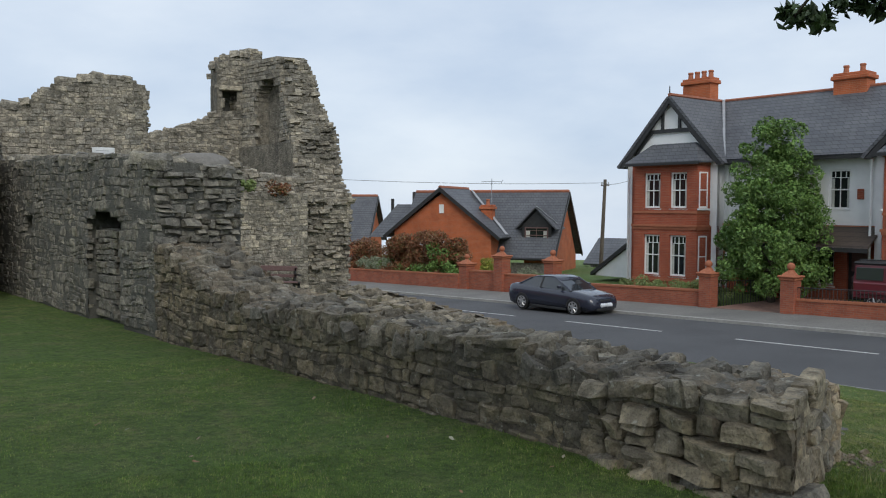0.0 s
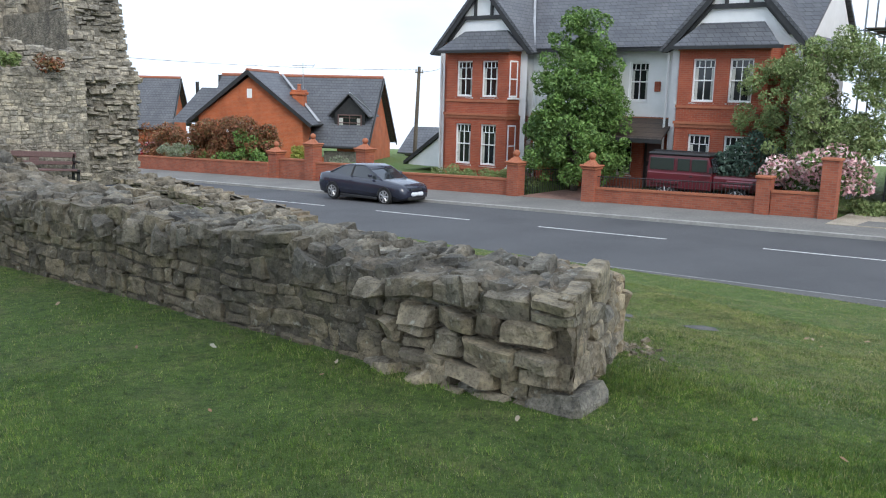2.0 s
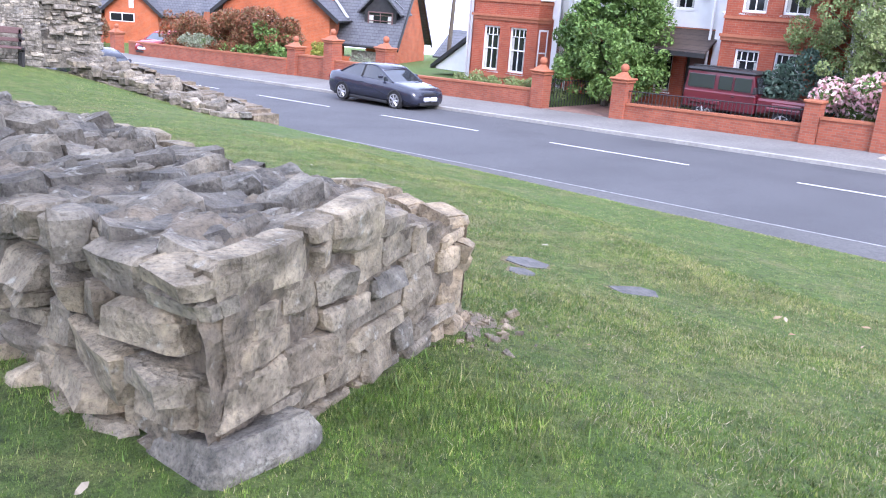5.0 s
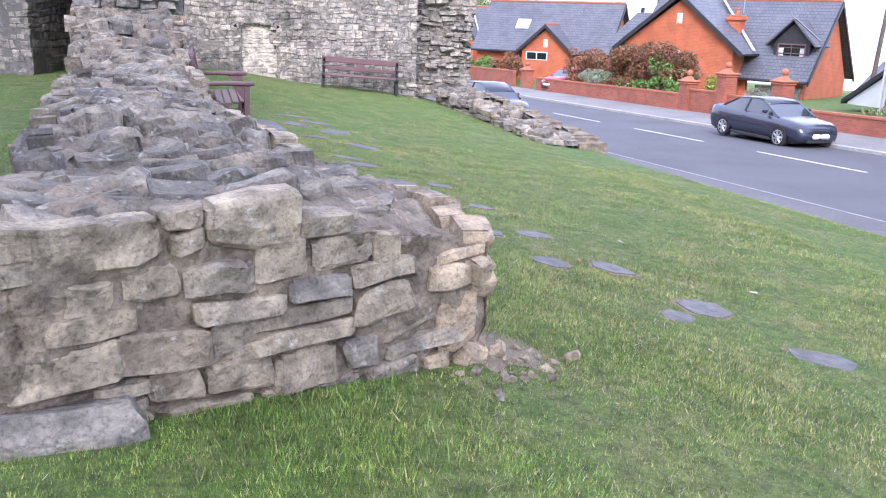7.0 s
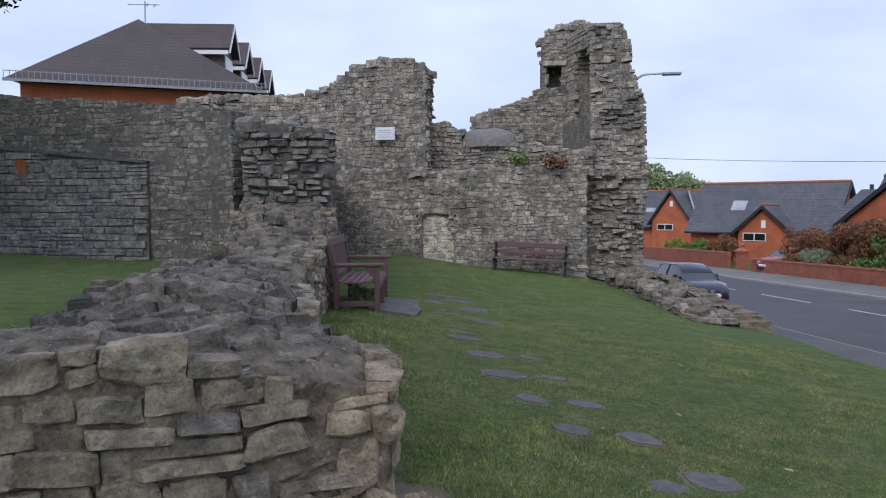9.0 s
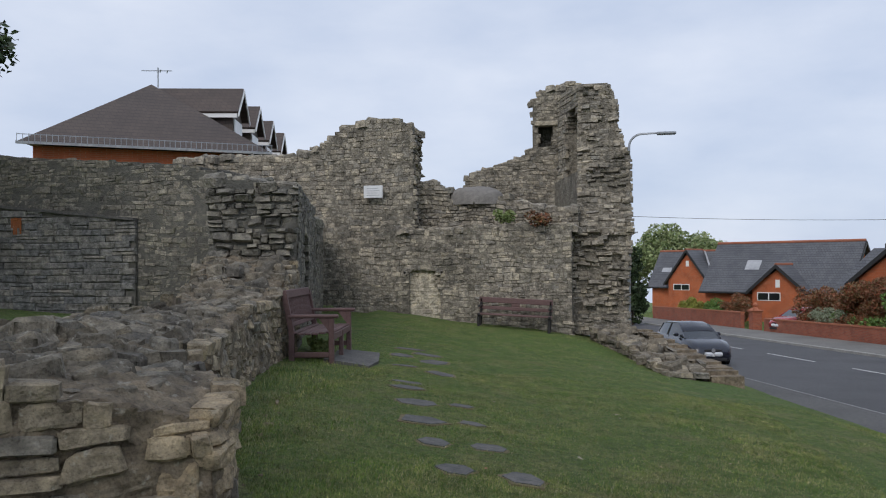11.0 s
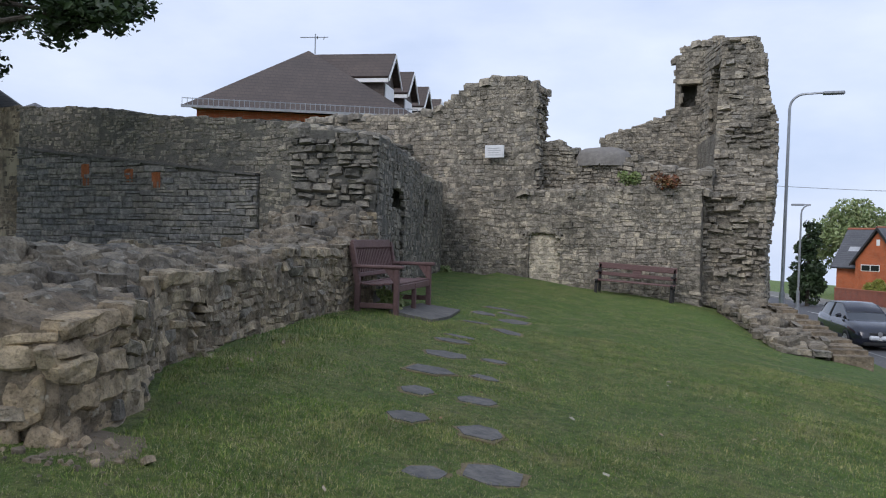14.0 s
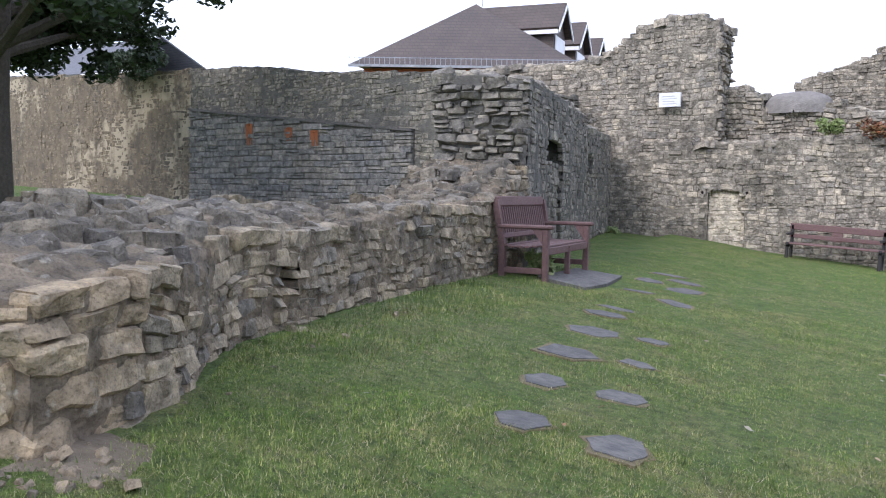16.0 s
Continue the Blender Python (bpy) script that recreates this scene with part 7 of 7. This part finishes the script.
# paving slabs set in the turf: two rows from near the road end to the bench
SLABS = [(3.52, 1.5, .5, .3), (3.17, 2.24, .42, .34), (2.88, 1.98, .26, .22), (2.81, 3.0, .38, .42), (2.36, 2.9, .32, .34), (2.47, 3.9, .38, .32), (2.05, 3.75, .3, .38), (1.8, 4.62, .52, .5), (1.5, 5.62, .5, .46), (1.2, 6.6, .5, .42), (2.2, 4.83, .3, .2), (1.93, 5.83, .3, .26), (1.06, 7.2, .5, .26), (0.62, 8.9, .5, .4), (0.3, 10.1, .5, .34), (0.86, 9.8, .52, .55), (1.25, 8.38, .5, .32), (0.62, 10.7, .6, .36), (0.2, 11.2, .6, .36)]
for x, y, w, d in SLABS:
    n = r_s.choice((5, 6, 6))
    ring_ = []
    for k in range(n):
        a = 2 * math.pi * (k + r_s.uniform(-0.16, 0.16)) / n
        c, s = math.cos(a), math.sin(a)
        q = 0.5 * r_s.uniform(0.78, 0.98) / max(abs(c), abs(s)) ** 0.7
        ring_.append((c * w * q * 0.92, s * d * q * 1.05, 0.0))
    fine_ring = []
    for k in range(n):
        a, b = Vector(ring_[k]), Vector(ring_[(k + 1) % n])
        for t in (0.0, 0.35, 0.7):
            p = a.lerp(b, t) * (1 + r_s.uniform(-0.035, 0.035))
            fine_ring.append(tuple(p))
    sl = part("paving_slab", B().slab(fine_ring, (0, 0, 0.06)), M_SLAB)
    gx, gy = (ground_z(x + 0.3, y) - ground_z(x - 0.3, y)) / 0.6, (ground_z(x, y + 0.3) - ground_z(x, y - 0.3)) / 0.6
    sl.matrix_basis = pose(x, y, ground_z(x, y) - 0.053 + r_s.uniform(-0.004, 0.006), r_s.uniform(-1, 1) + math.degrees(math.atan(gy)), -math.degrees(math.atan(gx)), r_s.uniform(-20, 20))
    part("border", B().slab([(p[0] * 1.17 + r_s.uniform(-0.02, 0.02), p[1] * 1.2 + r_s.uniform(-0.02, 0.02), 0) for p in fine_ring], (0, 0, 0.054)), M_STRAW, sl, "dry thatch round the slab")
    tagged(sl, "blue-grey slate stepping slab set in the grass", "paving slab", "stepping slabs")
hs_ = part("paving_slab", B().slab([(-0.28, -0.8, 0), (0.36, -0.85, 0), (0.3, -0.1, 0), (0.02, 1.05, 0), (-0.55, 0.85, 0)], (0, 0, 0.05)), M_SLAB)
hs_.matrix_basis = Matrix.Translation((0, 8.8, ground_z(-0.1, 8.8) - 0.022)) @ pose(0, 0, 0, math.degrees(math.atan((ground_z(0, 9.6) - ground_z(0, 8.0)) / 1.6)), -math.degrees(math.atan((ground_z(0.35, 8.8) - ground_z(-0.45, 8.8)) / 0.8)), 0)
tagged(hs_, "broad grey slate slab before the bench", "paving slab", "stepping slabs")


def lamp_post(x, y, z0, z1, reach, label):
    p = thing("street_lamp", pose(x, y, z0), label, "street lamp", "street lamps")
    h = z1 - z0
    part("base", B().rod((0, 0, -0.3), (0.01, 0, 1.4), 0.09, n=10), M_STEEL, p)
    part("column", B().rod((0.01, 0, 1.4), (0.06 * h / 6, 0, h - 0.5), 0.06, 0.045, 10), M_STEEL, p)
    arm, q = B(), None
    for k in range(8):
        a = math.pi / 2 * k / 7
        c = Vector((0.06 * h / 6 + 0.45 * (1 - math.cos(a)), 0, h - 0.5 + 0.45 * math.sin(a)))
        if q:
            arm.rod(q, c, 0.04, n=7)
        q = c
    arm.rod(q, q + Vector((reach - 0.4, 0, 0.02)), 0.035, n=7)
    part("arm", arm, M_STEEL, p)
    part("lantern", B().box(q.x + reach - 0.45, q.x + reach + 0.2, -0.12, 0.12, h - 0.1, h + 0.0, 0.03), M_STEEL, p)


lamp_post(4.41, 27.4, ground_z(4.41, 27.4), 5.7, 0.96, "tall grey steel street lamp beside the tower")
lamp_post(5.1, 45.0, -3.0, 2.9, -0.5, "distant grey steel street lamp")
pole = thing("utility_pole", pose(28.6, 39.3, -3.0), "tall brown wooden utility pole with wires", "utility pole")
part("pole", B().rod((-0.1, 0, -0.2), (0.2, 0, 6.5), 0.14, 0.1, 10), M_POLE, pole)
part("crossarm", B().box(-0.1, 0.5, -0.04, 0.04, 6.1, 6.18, 0.01), M_POLE, pole)
for x in (-0.05, 0.45):
    part("insulator", B().rod((x, 0, 6.18), (x, 0, 6.34), 0.04, n=6), M_LEAD, pole)


def cable(a, b, sag, label):
    """A thin sagging wire: one tube swept along its line."""
    c, n, k = B(), 16, 5
    side = (Vector(b) - Vector(a)).cross(Vector((0, 0, 1))).normalized()
    for i in range(n + 1):
        p = Vector(a).lerp(Vector(b), i / n) - Vector((0, 0, sag * (1 - (2 * i / n - 1) ** 2)))
        c.v += [tuple(p + side * (0.012 * math.cos(2 * math.pi * q / k)) + Vector((0, 0, 0.012 * math.sin(2 * math.pi * q / k)))) for q in range(k)]
    c.f = [(i * k + q, i * k + (q + 1) % k, (i + 1) * k + (q + 1) % k, (i + 1) * k + q) for i in range(n) for q in range(k)]
    c.f += [tuple(range(k)), tuple(range(n * k, (n + 1) * k))]
    tagged(part("cable", c, M_BLACK), label, "cable", "overhead cables")


cable((28.8, 39.3, 3.3), (-1.0, 47.0, 4.3), 0.5, "thin overhead cable from the utility pole")
cable((28.8, 39.3, 3.2), (24.0, 30.0, 3.4), 0.15, "thin overhead cable to the house")

# ---- houses beyond the boundary wall ----
bh = thing("hipped_roof_house", pose(-10.0, 30.0, 0, 0, 0, 33), "large brick house with a brown hipped roof and dormers", "house")
part("wall", B().slab([(-8.8, 0.4, 0), (-0.4, 0.4, 0), (7.3, 22, 0), (-1.1, 25, 0)], (0, 0, 5.72)), M_BRICK_ORANGE, bh)
part("roof", B().add([(-9.3, -0.1, 5.8), (0.05, -0.1, 5.8), (8.1, 22, 5.8), (-1.3, 26, 5.8), (-4.3, 4.7, 9.25), (3.0, 24.7, 9.25)], [(0, 1, 4), (1, 2, 5, 4), (2, 3, 5), (3, 0, 4, 5), (0, 3, 2, 1)]), M_TILE, bh, "brown tiled hipped roof")
part("fascia", B().box(-9.35, 0.1, -0.17, -0.08, 5.7, 5.8), M_LEAD, bh)
for k in range(4):
    # each dormer stands square to the long wing, its gable outward
    m_d = pose(-4.3 + 0.342 * (1.0 + 4.3 * k), 4.7 + 0.94 * (1.0 + 4.3 * k), 0, 0, 0, -20)
    dm = part("dormer", B().box(1.0, 3.6, -1.0, 1.0, 6.0, 7.95), M_TILE, bh, "tile-hung dormer with white boards")
    dm.matrix_basis = m_d
    part("dormer_gable", B().slab([(3.5, -1.0, 7.95), (3.5, 1.0, 7.95), (3.5, 0, 9.1)], (0.1, 0, 0)), M_TILE, dm)
    part("dormer_fascia", B().box(1.6, 3.85, -1.34, -1.24, 7.72, 7.93), M_WHITE, dm, "white painted fascia board")
    part("dormer_window", B().box(3.6, 3.66, -0.85, 0.85, 6.75, 7.75, 0.02), M_WHITE, dm)
    for s in (-1, 1):
        rr = B()
        pitched(rr, (0, 0, 9.2), (3.9, 0, 9.2), (1.2, s * 1.35, 7.9), (3.9, s * 1.35, 7.9), 0.1)
        part("dormer_roof", rr, M_TILE, dm)
        part("bargeboard", B().slab([(3.9, 0, 9.06), (3.9, s * 1.35, 7.76), (3.9, s * 1.35, 7.92), (3.9, 0, 9.22)], (0.05, 0, 0)), M_WHITE, dm)
part("aerial", B().rod((-4.0, 5, 9.2), (-4.0, 5, 10.1), 0.03, n=5).rod((-4.7, 5, 9.9), (-3.4, 5, 10.0), 0.02, n=5).rod((-3.6, 4.7, 9.95), (-3.6, 5.3, 9.95), 0.02, n=5).rod((-3.9, 4.7, 9.95), (-3.9, 5.3, 9.95), 0.02, n=5), M_STEEL, bh)
rail_ = part("roof_railing", B().rod((-9.3, -0.22, 6.05), (0.1, -0.22, 6.05), 0.018, n=4), M_STEEL, bh)
for k in range(48):
    part("railing_bar", B().rod((-9.3 + k * 0.2, -0.22, 5.7), (-9.3 + k * 0.2, -0.22, 6.08), 0.016, n=4), M_STEEL, rail_)
wh = thing("white_house", pose(-62, 42, 4), "white rendered house with a grey roof beyond the wall", "house")
part("wall", B().box(-9, 6, 0, 9, -4, 6.3), M_RENDER, wh)
rr = B()
pitched(rr, (-9.5, 4.5, 9.8), (4, 4.5, 9.8), (-9.5, -0.5, 6.3), (6.5, -0.5, 6.2))
pitched(rr, (-9.5, 4.5, 9.8), (4, 4.5, 9.8), (-9.5, 9.5, 6.3), (6.5, 9.5, 6.2))
part("roof", rr, M_SLATE, wh)
part("gutter", B().rod((-9.5, -0.6, 6.2), (6.5, -0.6, 6.1), 0.12, n=6), M_WHITE, wh)
for x in (-7, -4, -1, 2):
    part("window", B().box(x, x + 1.3, -0.06, 0.0, 3.8, 5.3, 0.03), M_GLASS, wh)
ph = thing("pyramid_roof_house", pose(-45, 42, 0), "small grey pyramid roof beyond the wall", "house")
part("wall", B().box(-3, 3, -3, 3, 0, 7.4), M_RENDER, ph)
part("roof", B().add([(-3.6, -3.6, 7.3), (3.6, -3.6, 7.3), (3.6, 3.6, 7.3), (-3.6, 3.6, 7.3), (0, 0, 9.6)], [(0, 1, 4), (1, 2, 4), (2, 3, 4), (3, 0, 4), (3, 2, 1, 0)]), M_SLATE, ph)
ivy = clumps_in(ball(1.6, 0.4, -0.3, 0.6), 26, 0.26, 101)
plant("ivy", pose(-17.4, 14.7, 4.2), "dark ivy mound on top of the boundary wall", "ivy", ivy, 4200, 0.06, M_LEAF_DARK, 102)

# low fallen wall on the bank
lr = part("wall_fragment", core(Face((3.85, 17.6), (5.2, 12.35)), 0.7, lambda u: -0.42 - 0.42 * u / 5.4, (), 0.25, 0.06, base=-1.6), M_MORTAR)
tagged(lr, "low tumbled remnant of stone wall on the bank", "stone wall", kind="structure")
ls = B()
lay(Face((5.2, 12.35), (3.85, 17.6), -1.2), 1.4, lambda u, w: w < 0.47 + 0.4 * u / 5.4, ls, (0.07, 0.15), (0.14, 0.4), (0.02, 0.08), False, 111, tilt=4)
lay(Face((3.2, 17.4), (4.53, 12.15), -1.2), 1.4, lambda u, w: w < 0.85 - 0.4 * u / 5.4, ls, (0.07, 0.15), (0.14, 0.4), (0.02, 0.08), False, 112, tilt=4)
lay(Face((4.53, 12.15), (5.2, 12.35), -1.2), 1.4, lambda u, w: w < 0.45, ls, (0.07, 0.15), (0.14, 0.4), (0.02, 0.1), False, 113, tilt=4)
cap(Face((3.2, 17.4), (4.53, 12.15), 0), 0.75, lambda u: -0.38 - 0.38 * u / 5.4, ls, 114, (0.15, 0.5), (0.03, 0.1))
part("rubble", ls, M_STONE_CAP, lr, kind="stuff")

# rust stains and iron stubs on the panel
for u, w, h in ((2.75, 2.75, 0.6), (4.35, 2.6, 0.34), (5.3, 2.5, 0.4)):
    st = part("iron_stub", B().box(-0.05, 0.05, -0.12, 0.02, -0.03, 0.03, 0.01), M_RUST, panel, "rusted iron stub")
    st.matrix_basis = f_p.matrix(u, w, 0.03) @ pose(0, 0, 0, 90, 0, 0)
    sn = B()
    for k in range(5):
        a = -0.14 + k * 0.06
        sn.slab([(a, 0.02, 0), (a + 0.06, 0.02, 0), (a + 0.055, -h * (0.5 + 0.5 * math.sin(k * 2.1) ** 2), 0), (a + 0.01, -h * (0.5 + 0.5 * math.sin(k * 2.1) ** 2), 0)], (0, 0, 0.004))
    so = part("rust_stain", sn, M_RUST, panel, "orange rust stain")
    so.matrix_basis = f_p.matrix(u, w, 0.03)

# bare earth and loose chips at the broken corner
r_e = random.Random(9)
eb = B()
er = [(1.66 + 0.4 * r_e.uniform(0.5, 1.1) * math.cos(2 * math.pi * k / 18), 1.05 + 0.4 * r_e.uniform(0.5, 1.1) * math.sin(2 * math.pi * k / 18)) for k in range(18)]
eb.v = [(1.6, 1.05, ground_z(1.6, 1.05) + 0.016)] + [(x, y, ground_z(x, y) - 0.004) for x, y in er]
eb.f = [(0, 1 + k, 1 + (k + 1) % 18) for k in range(18)]
tagged(part("earth_patch", eb, M_EARTH, smooth=True), "bare brown earth worn at the wall corner", "earth", kind="structure")
M_CHIPS = stone_material("beige_stone_chips", [(0.34, 0.275, 0.19), (0.27, 0.22, 0.155), (0.22, 0.19, 0.15)], lichen=0.2, dark=0.2)
chips = B()
for k in range(105):
    x, y = r_e.gauss(1.62, 0.22), r_e.gauss(0.92, 0.16)
    if k > 85:
        y = r_e.uniform(1.0, 5.0)
        x = 1.74 - 0.29 * y + abs(r_e.gauss(0, 0.1))
    m = pose(x, y, ground_z(x, y), r_e.uniform(-30, 30), r_e.uniform(-30, 30), r_e.uniform(0, 360))
    q = 0.01 + 0.035 * r_e.random() ** 2.5
    vs, fs = stone_shape(q * 1.5, q, q * 0.6, r_e, False, 0.01)
    chips.add([tuple(m @ Vector(p)) for p in vs], fs)
tagged(part("stone_chips", chips, M_CHIPS), "small loose stone chips by the wall foot", "stones", kind="stuff")
for x, y, z, w, mat_, lab, sd in ((1.95, 17.75, 2.02, 0.35, M_LEAF_RED, "rusty dried weeds on the wall ledge", 131), (1.1, 17.8, 2.1, 0.3, M_LEAF_MIX, "green weeds growing on the wall ledge", 133), (-0.42, 8.35, -0.22, 0.2, M_LEAF_MIX, "weeds growing at the foot of the wall", 135), (-3.3, 17.2, -0.2, 0.25, M_LEAF_MIX, "grass tuft in the wall corner", 137)):
    plant("weed", pose(x, y, z), lab, "weeds", [(0.5 * w * math.cos(k), 0.25 * w * math.sin(k * 2), 0.12 + 0.05 * (k % 4), w * 0.45) for k in range(7)], 420, 0.05, mat_, sd)
lowhouse = thing("low_house", at_road(-15.5, 24.0, 0, 20), "low house with a grey tiled roof behind the bungalow", "house")
part("wall", B().box(-3, 6, 0.4, 6, -4.6, -2.3), M_RENDER, lowhouse)
rr = B()
pitched(rr, (-3.4, 3.2, -0.6), (6.4, 3.2, -0.6), (-3.4, 0, -2.3), (6.4, 0, -2.3))
pitched(rr, (-3.4, 3.2, -0.6), (6.4, 3.2, -0.6), (-3.4, 6.4, -2.3), (6.4, 6.4, -2.3))
part("roof", rr, M_SLATE, lowhouse)

# ---- grass blades and fallen leaves ----
EAST_Y, EAST_X = (0.0, 0.92, 1.5, 2.0, 2.55, 3.2, 4.25, 5.5, 7.2, 8.2, 9.1), (1.62, 1.62, 1.5, 1.15, 0.72, 0.56, 0.16, -0.19, -0.64, -0.84, -0.98)


def grass(n, boxes, seed, h0, h1, width, material=None, lie=0.9):
    r = np.random.default_rng(seed)
    area = np.array([(b[1] - b[0]) * (b[3] - b[2]) * b[4] for b in boxes])
    k = r.choice(len(boxes), n, p=area / area.sum())
    bb = np.array(boxes)[k]
    x = bb[:, 0] + (bb[:, 1] - bb[:, 0]) * r.random(n)
    y = bb[:, 2] + (bb[:, 3] - bb[:, 2]) * r.random(n)
    west, east = -0.26 * y - 0.08, np.interp(y, EAST_Y, EAST_X)
    front = 0.6 * x - 0.06
    keep_ = ~((x > west) & (x < east + 0.02) & (y > front) & (y < 17.4))
    for sx, sy, sw, sd in SLABS + [(0.0, 8.6, 0.75, 1.5)]:
        keep_ &= ((x - sx) / (0.43 * sw)) ** 2 + ((y - sy) / (0.43 * sd)) ** 2 > 1
    x, y = x[keep_], y[keep_]
    n = len(x)
    cell = {}
    z = np.empty(n)
    for i in range(n):
        c = (round(x[i] * 4), round(y[i] * 4))
        if c not in cell:
            gx, gy = c[0] / 4, c[1] / 4
            g0 = ground_z(gx, gy)
            cell[c] = (gx, gy, g0, (ground_z(gx + 0.1, gy) - g0) * 10, (ground_z(gx, gy + 0.1) - g0) * 10)
        gx, gy, g0, sx, sy = cell[c]
        z[i] = g0 + sx * (x[i] - gx) + sy * (y[i] - gy)
    a, b = r.uniform(0, 2 * math.pi, n), r.uniform(0, 2 * math.pi, n)
    h = r.uniform(h0, h1, n) * (0.7 + 0.6 * np.sin(x * 1.3 + 2 * np.sin(y * 0.9)) ** 2)
    lean = h * r.uniform(0.22 * lie, lie, n)
    w = width * r.uniform(0.7, 1.4, n)
    dx, dy = np.cos(a) * w, np.sin(a) * w
    v = np.stack([np.stack([x - dx, y - dy, z - 0.01], 1), np.stack([x + dx, y + dy, z - 0.01], 1), np.stack([x + np.cos(b) * lean, y + np.sin(b) * lean, z + h], 1)], 1).reshape(-1, 3)
    me = bpy.data.meshes.new("grass")
    me.vertices.add(3 * n)
    me.vertices.foreach_set("co", v.ravel())
    me.loops.add(3 * n)
    me.loops.foreach_set("vertex_index", np.arange(3 * n))
    me.polygons.add(n)
    me.polygons.foreach_set("loop_start", np.arange(n) * 3)
    me.polygons.foreach_set("loop_total", np.full(n, 3))
    me.update(calc_edges=True)
    me.materials.append(material or M_GRASS)
    return me


g1 = new("grass", grass(760000, [(-4.5, 1.2, -2.6, 2.2, 3.0), (-4.8, -0.2, 2.2, 7.0, 0.9), (0.2, 5.0, -2.2, 3.2, 3.0), (0.4, 5.5, 3.2, 9.5, 1.1), (5.0, 9.0, -3.0, 10.0, 0.5), (-2.0, 4.5, 9.5, 17.2, 0.35)], 121, 0.006, 0.021, 0.0022))
tagged(g1, "short mown green and straw-coloured grass", "grass", kind="stuff")
g2 = new("grass", grass(150000, [(-4.5, 1.2, -2.6, 2.2, 1.6), (-4.8, -0.2, 2.2, 7.0, 0.8), (0.2, 5.0, -2.2, 3.2, 2.2), (0.4, 5.5, 3.2, 9.5, 2.0), (5.0, 9.0, -3.0, 10.0, 0.6), (-2.0, 4.5, 9.5, 17.2, 0.7)], 221, 0.009, 0.025, 0.0034))
tagged(g2, "coarser uneven blades among the mown grass", "grass", kind="stuff")
dry_blades = leaf_material("dry_straw_blades", [(0.3, 0.25, 0.13), (0.42, 0.36, 0.21), (0.52, 0.46, 0.3), (0.24, 0.2, 0.1)])
g3 = new("grass", grass(80000, [(1.4, 5.0, -2.2, 3.2, 2.4), (0.4, 5.5, 3.2, 9.5, 1.2), (-4.5, 1.4, -2.6, 0.0, 0.35), (0.1, 1.5, 2.0, 5.0, 3.4)], 225, 0.008, 0.02, 0.0018, dry_blades, 3.2))
tagged(g3, "dry cut straw lying over the mown grass", "grass", kind="stuff")
foot = new("grass", grass(11000, [(0.9, 1.9, 0.6, 1.9, 0.6), (0.2, 1.3, 1.6, 4.4, 1.0), (-0.8, 0.7, 4.2, 8.0, 1.3), (-0.45, 1.4, -0.4, 0.75, 0.8), (-1.5, -0.1, 0.3, 5.5, 0.7)], 223, 0.025, 0.06, 0.003))
tagged(foot, "longer ragged grass along the wall foot", "grass", kind="stuff")
lf = B()
r_l = random.Random(41)
for k in range(70):
    x, y = r_l.uniform(-3.5, 4.8), r_l.uniform(-1.9, 6.5)
    if -0.3 * y - 0.2 < x < 1.75 - 0.28 * y and y > 0.5 * x - 0.2:
        continue
    m = pose(x, y, ground_z(x, y) + 0.04, r_l.uniform(-25, 25), r_l.uniform(-25, 25), r_l.uniform(0, 360))
    s = r_l.uniform(0.012, 0.03)
    lf.add([tuple(m @ Vector(p)) for p in ((-s, 0, 0), (-0.3 * s, 0.5 * s, 0.2 * s), (0.7 * s, 0.35 * s, 0), (s * 1.2, 0, 0.25 * s), (0.6 * s, -0.4 * s, 0.1 * s), (-0.4 * s, -0.5 * s, 0.15 * s))], [(0, 1, 5), (1, 2, 4, 5), (2, 3, 4)])
tagged(part("fallen_leaves", lf, leaf_material("dry_leaves", [(0.35, 0.27, 0.16), (0.28, 0.14, 0.06), (0.42, 0.38, 0.28), (0.3, 0.3, 0.2)])), "scattered dry fallen leaves on the lawn", "leaves", kind="stuff")


# ---- single stones of the near wall ----
place_singles(low_wall, SINGLES, M_STONE_OB)
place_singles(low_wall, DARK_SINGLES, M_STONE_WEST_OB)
place_singles(low_wall, CAP_SINGLES, M_STONE_CAP_OB)
place_singles(low_wall, CORNER, M_BEIGE)
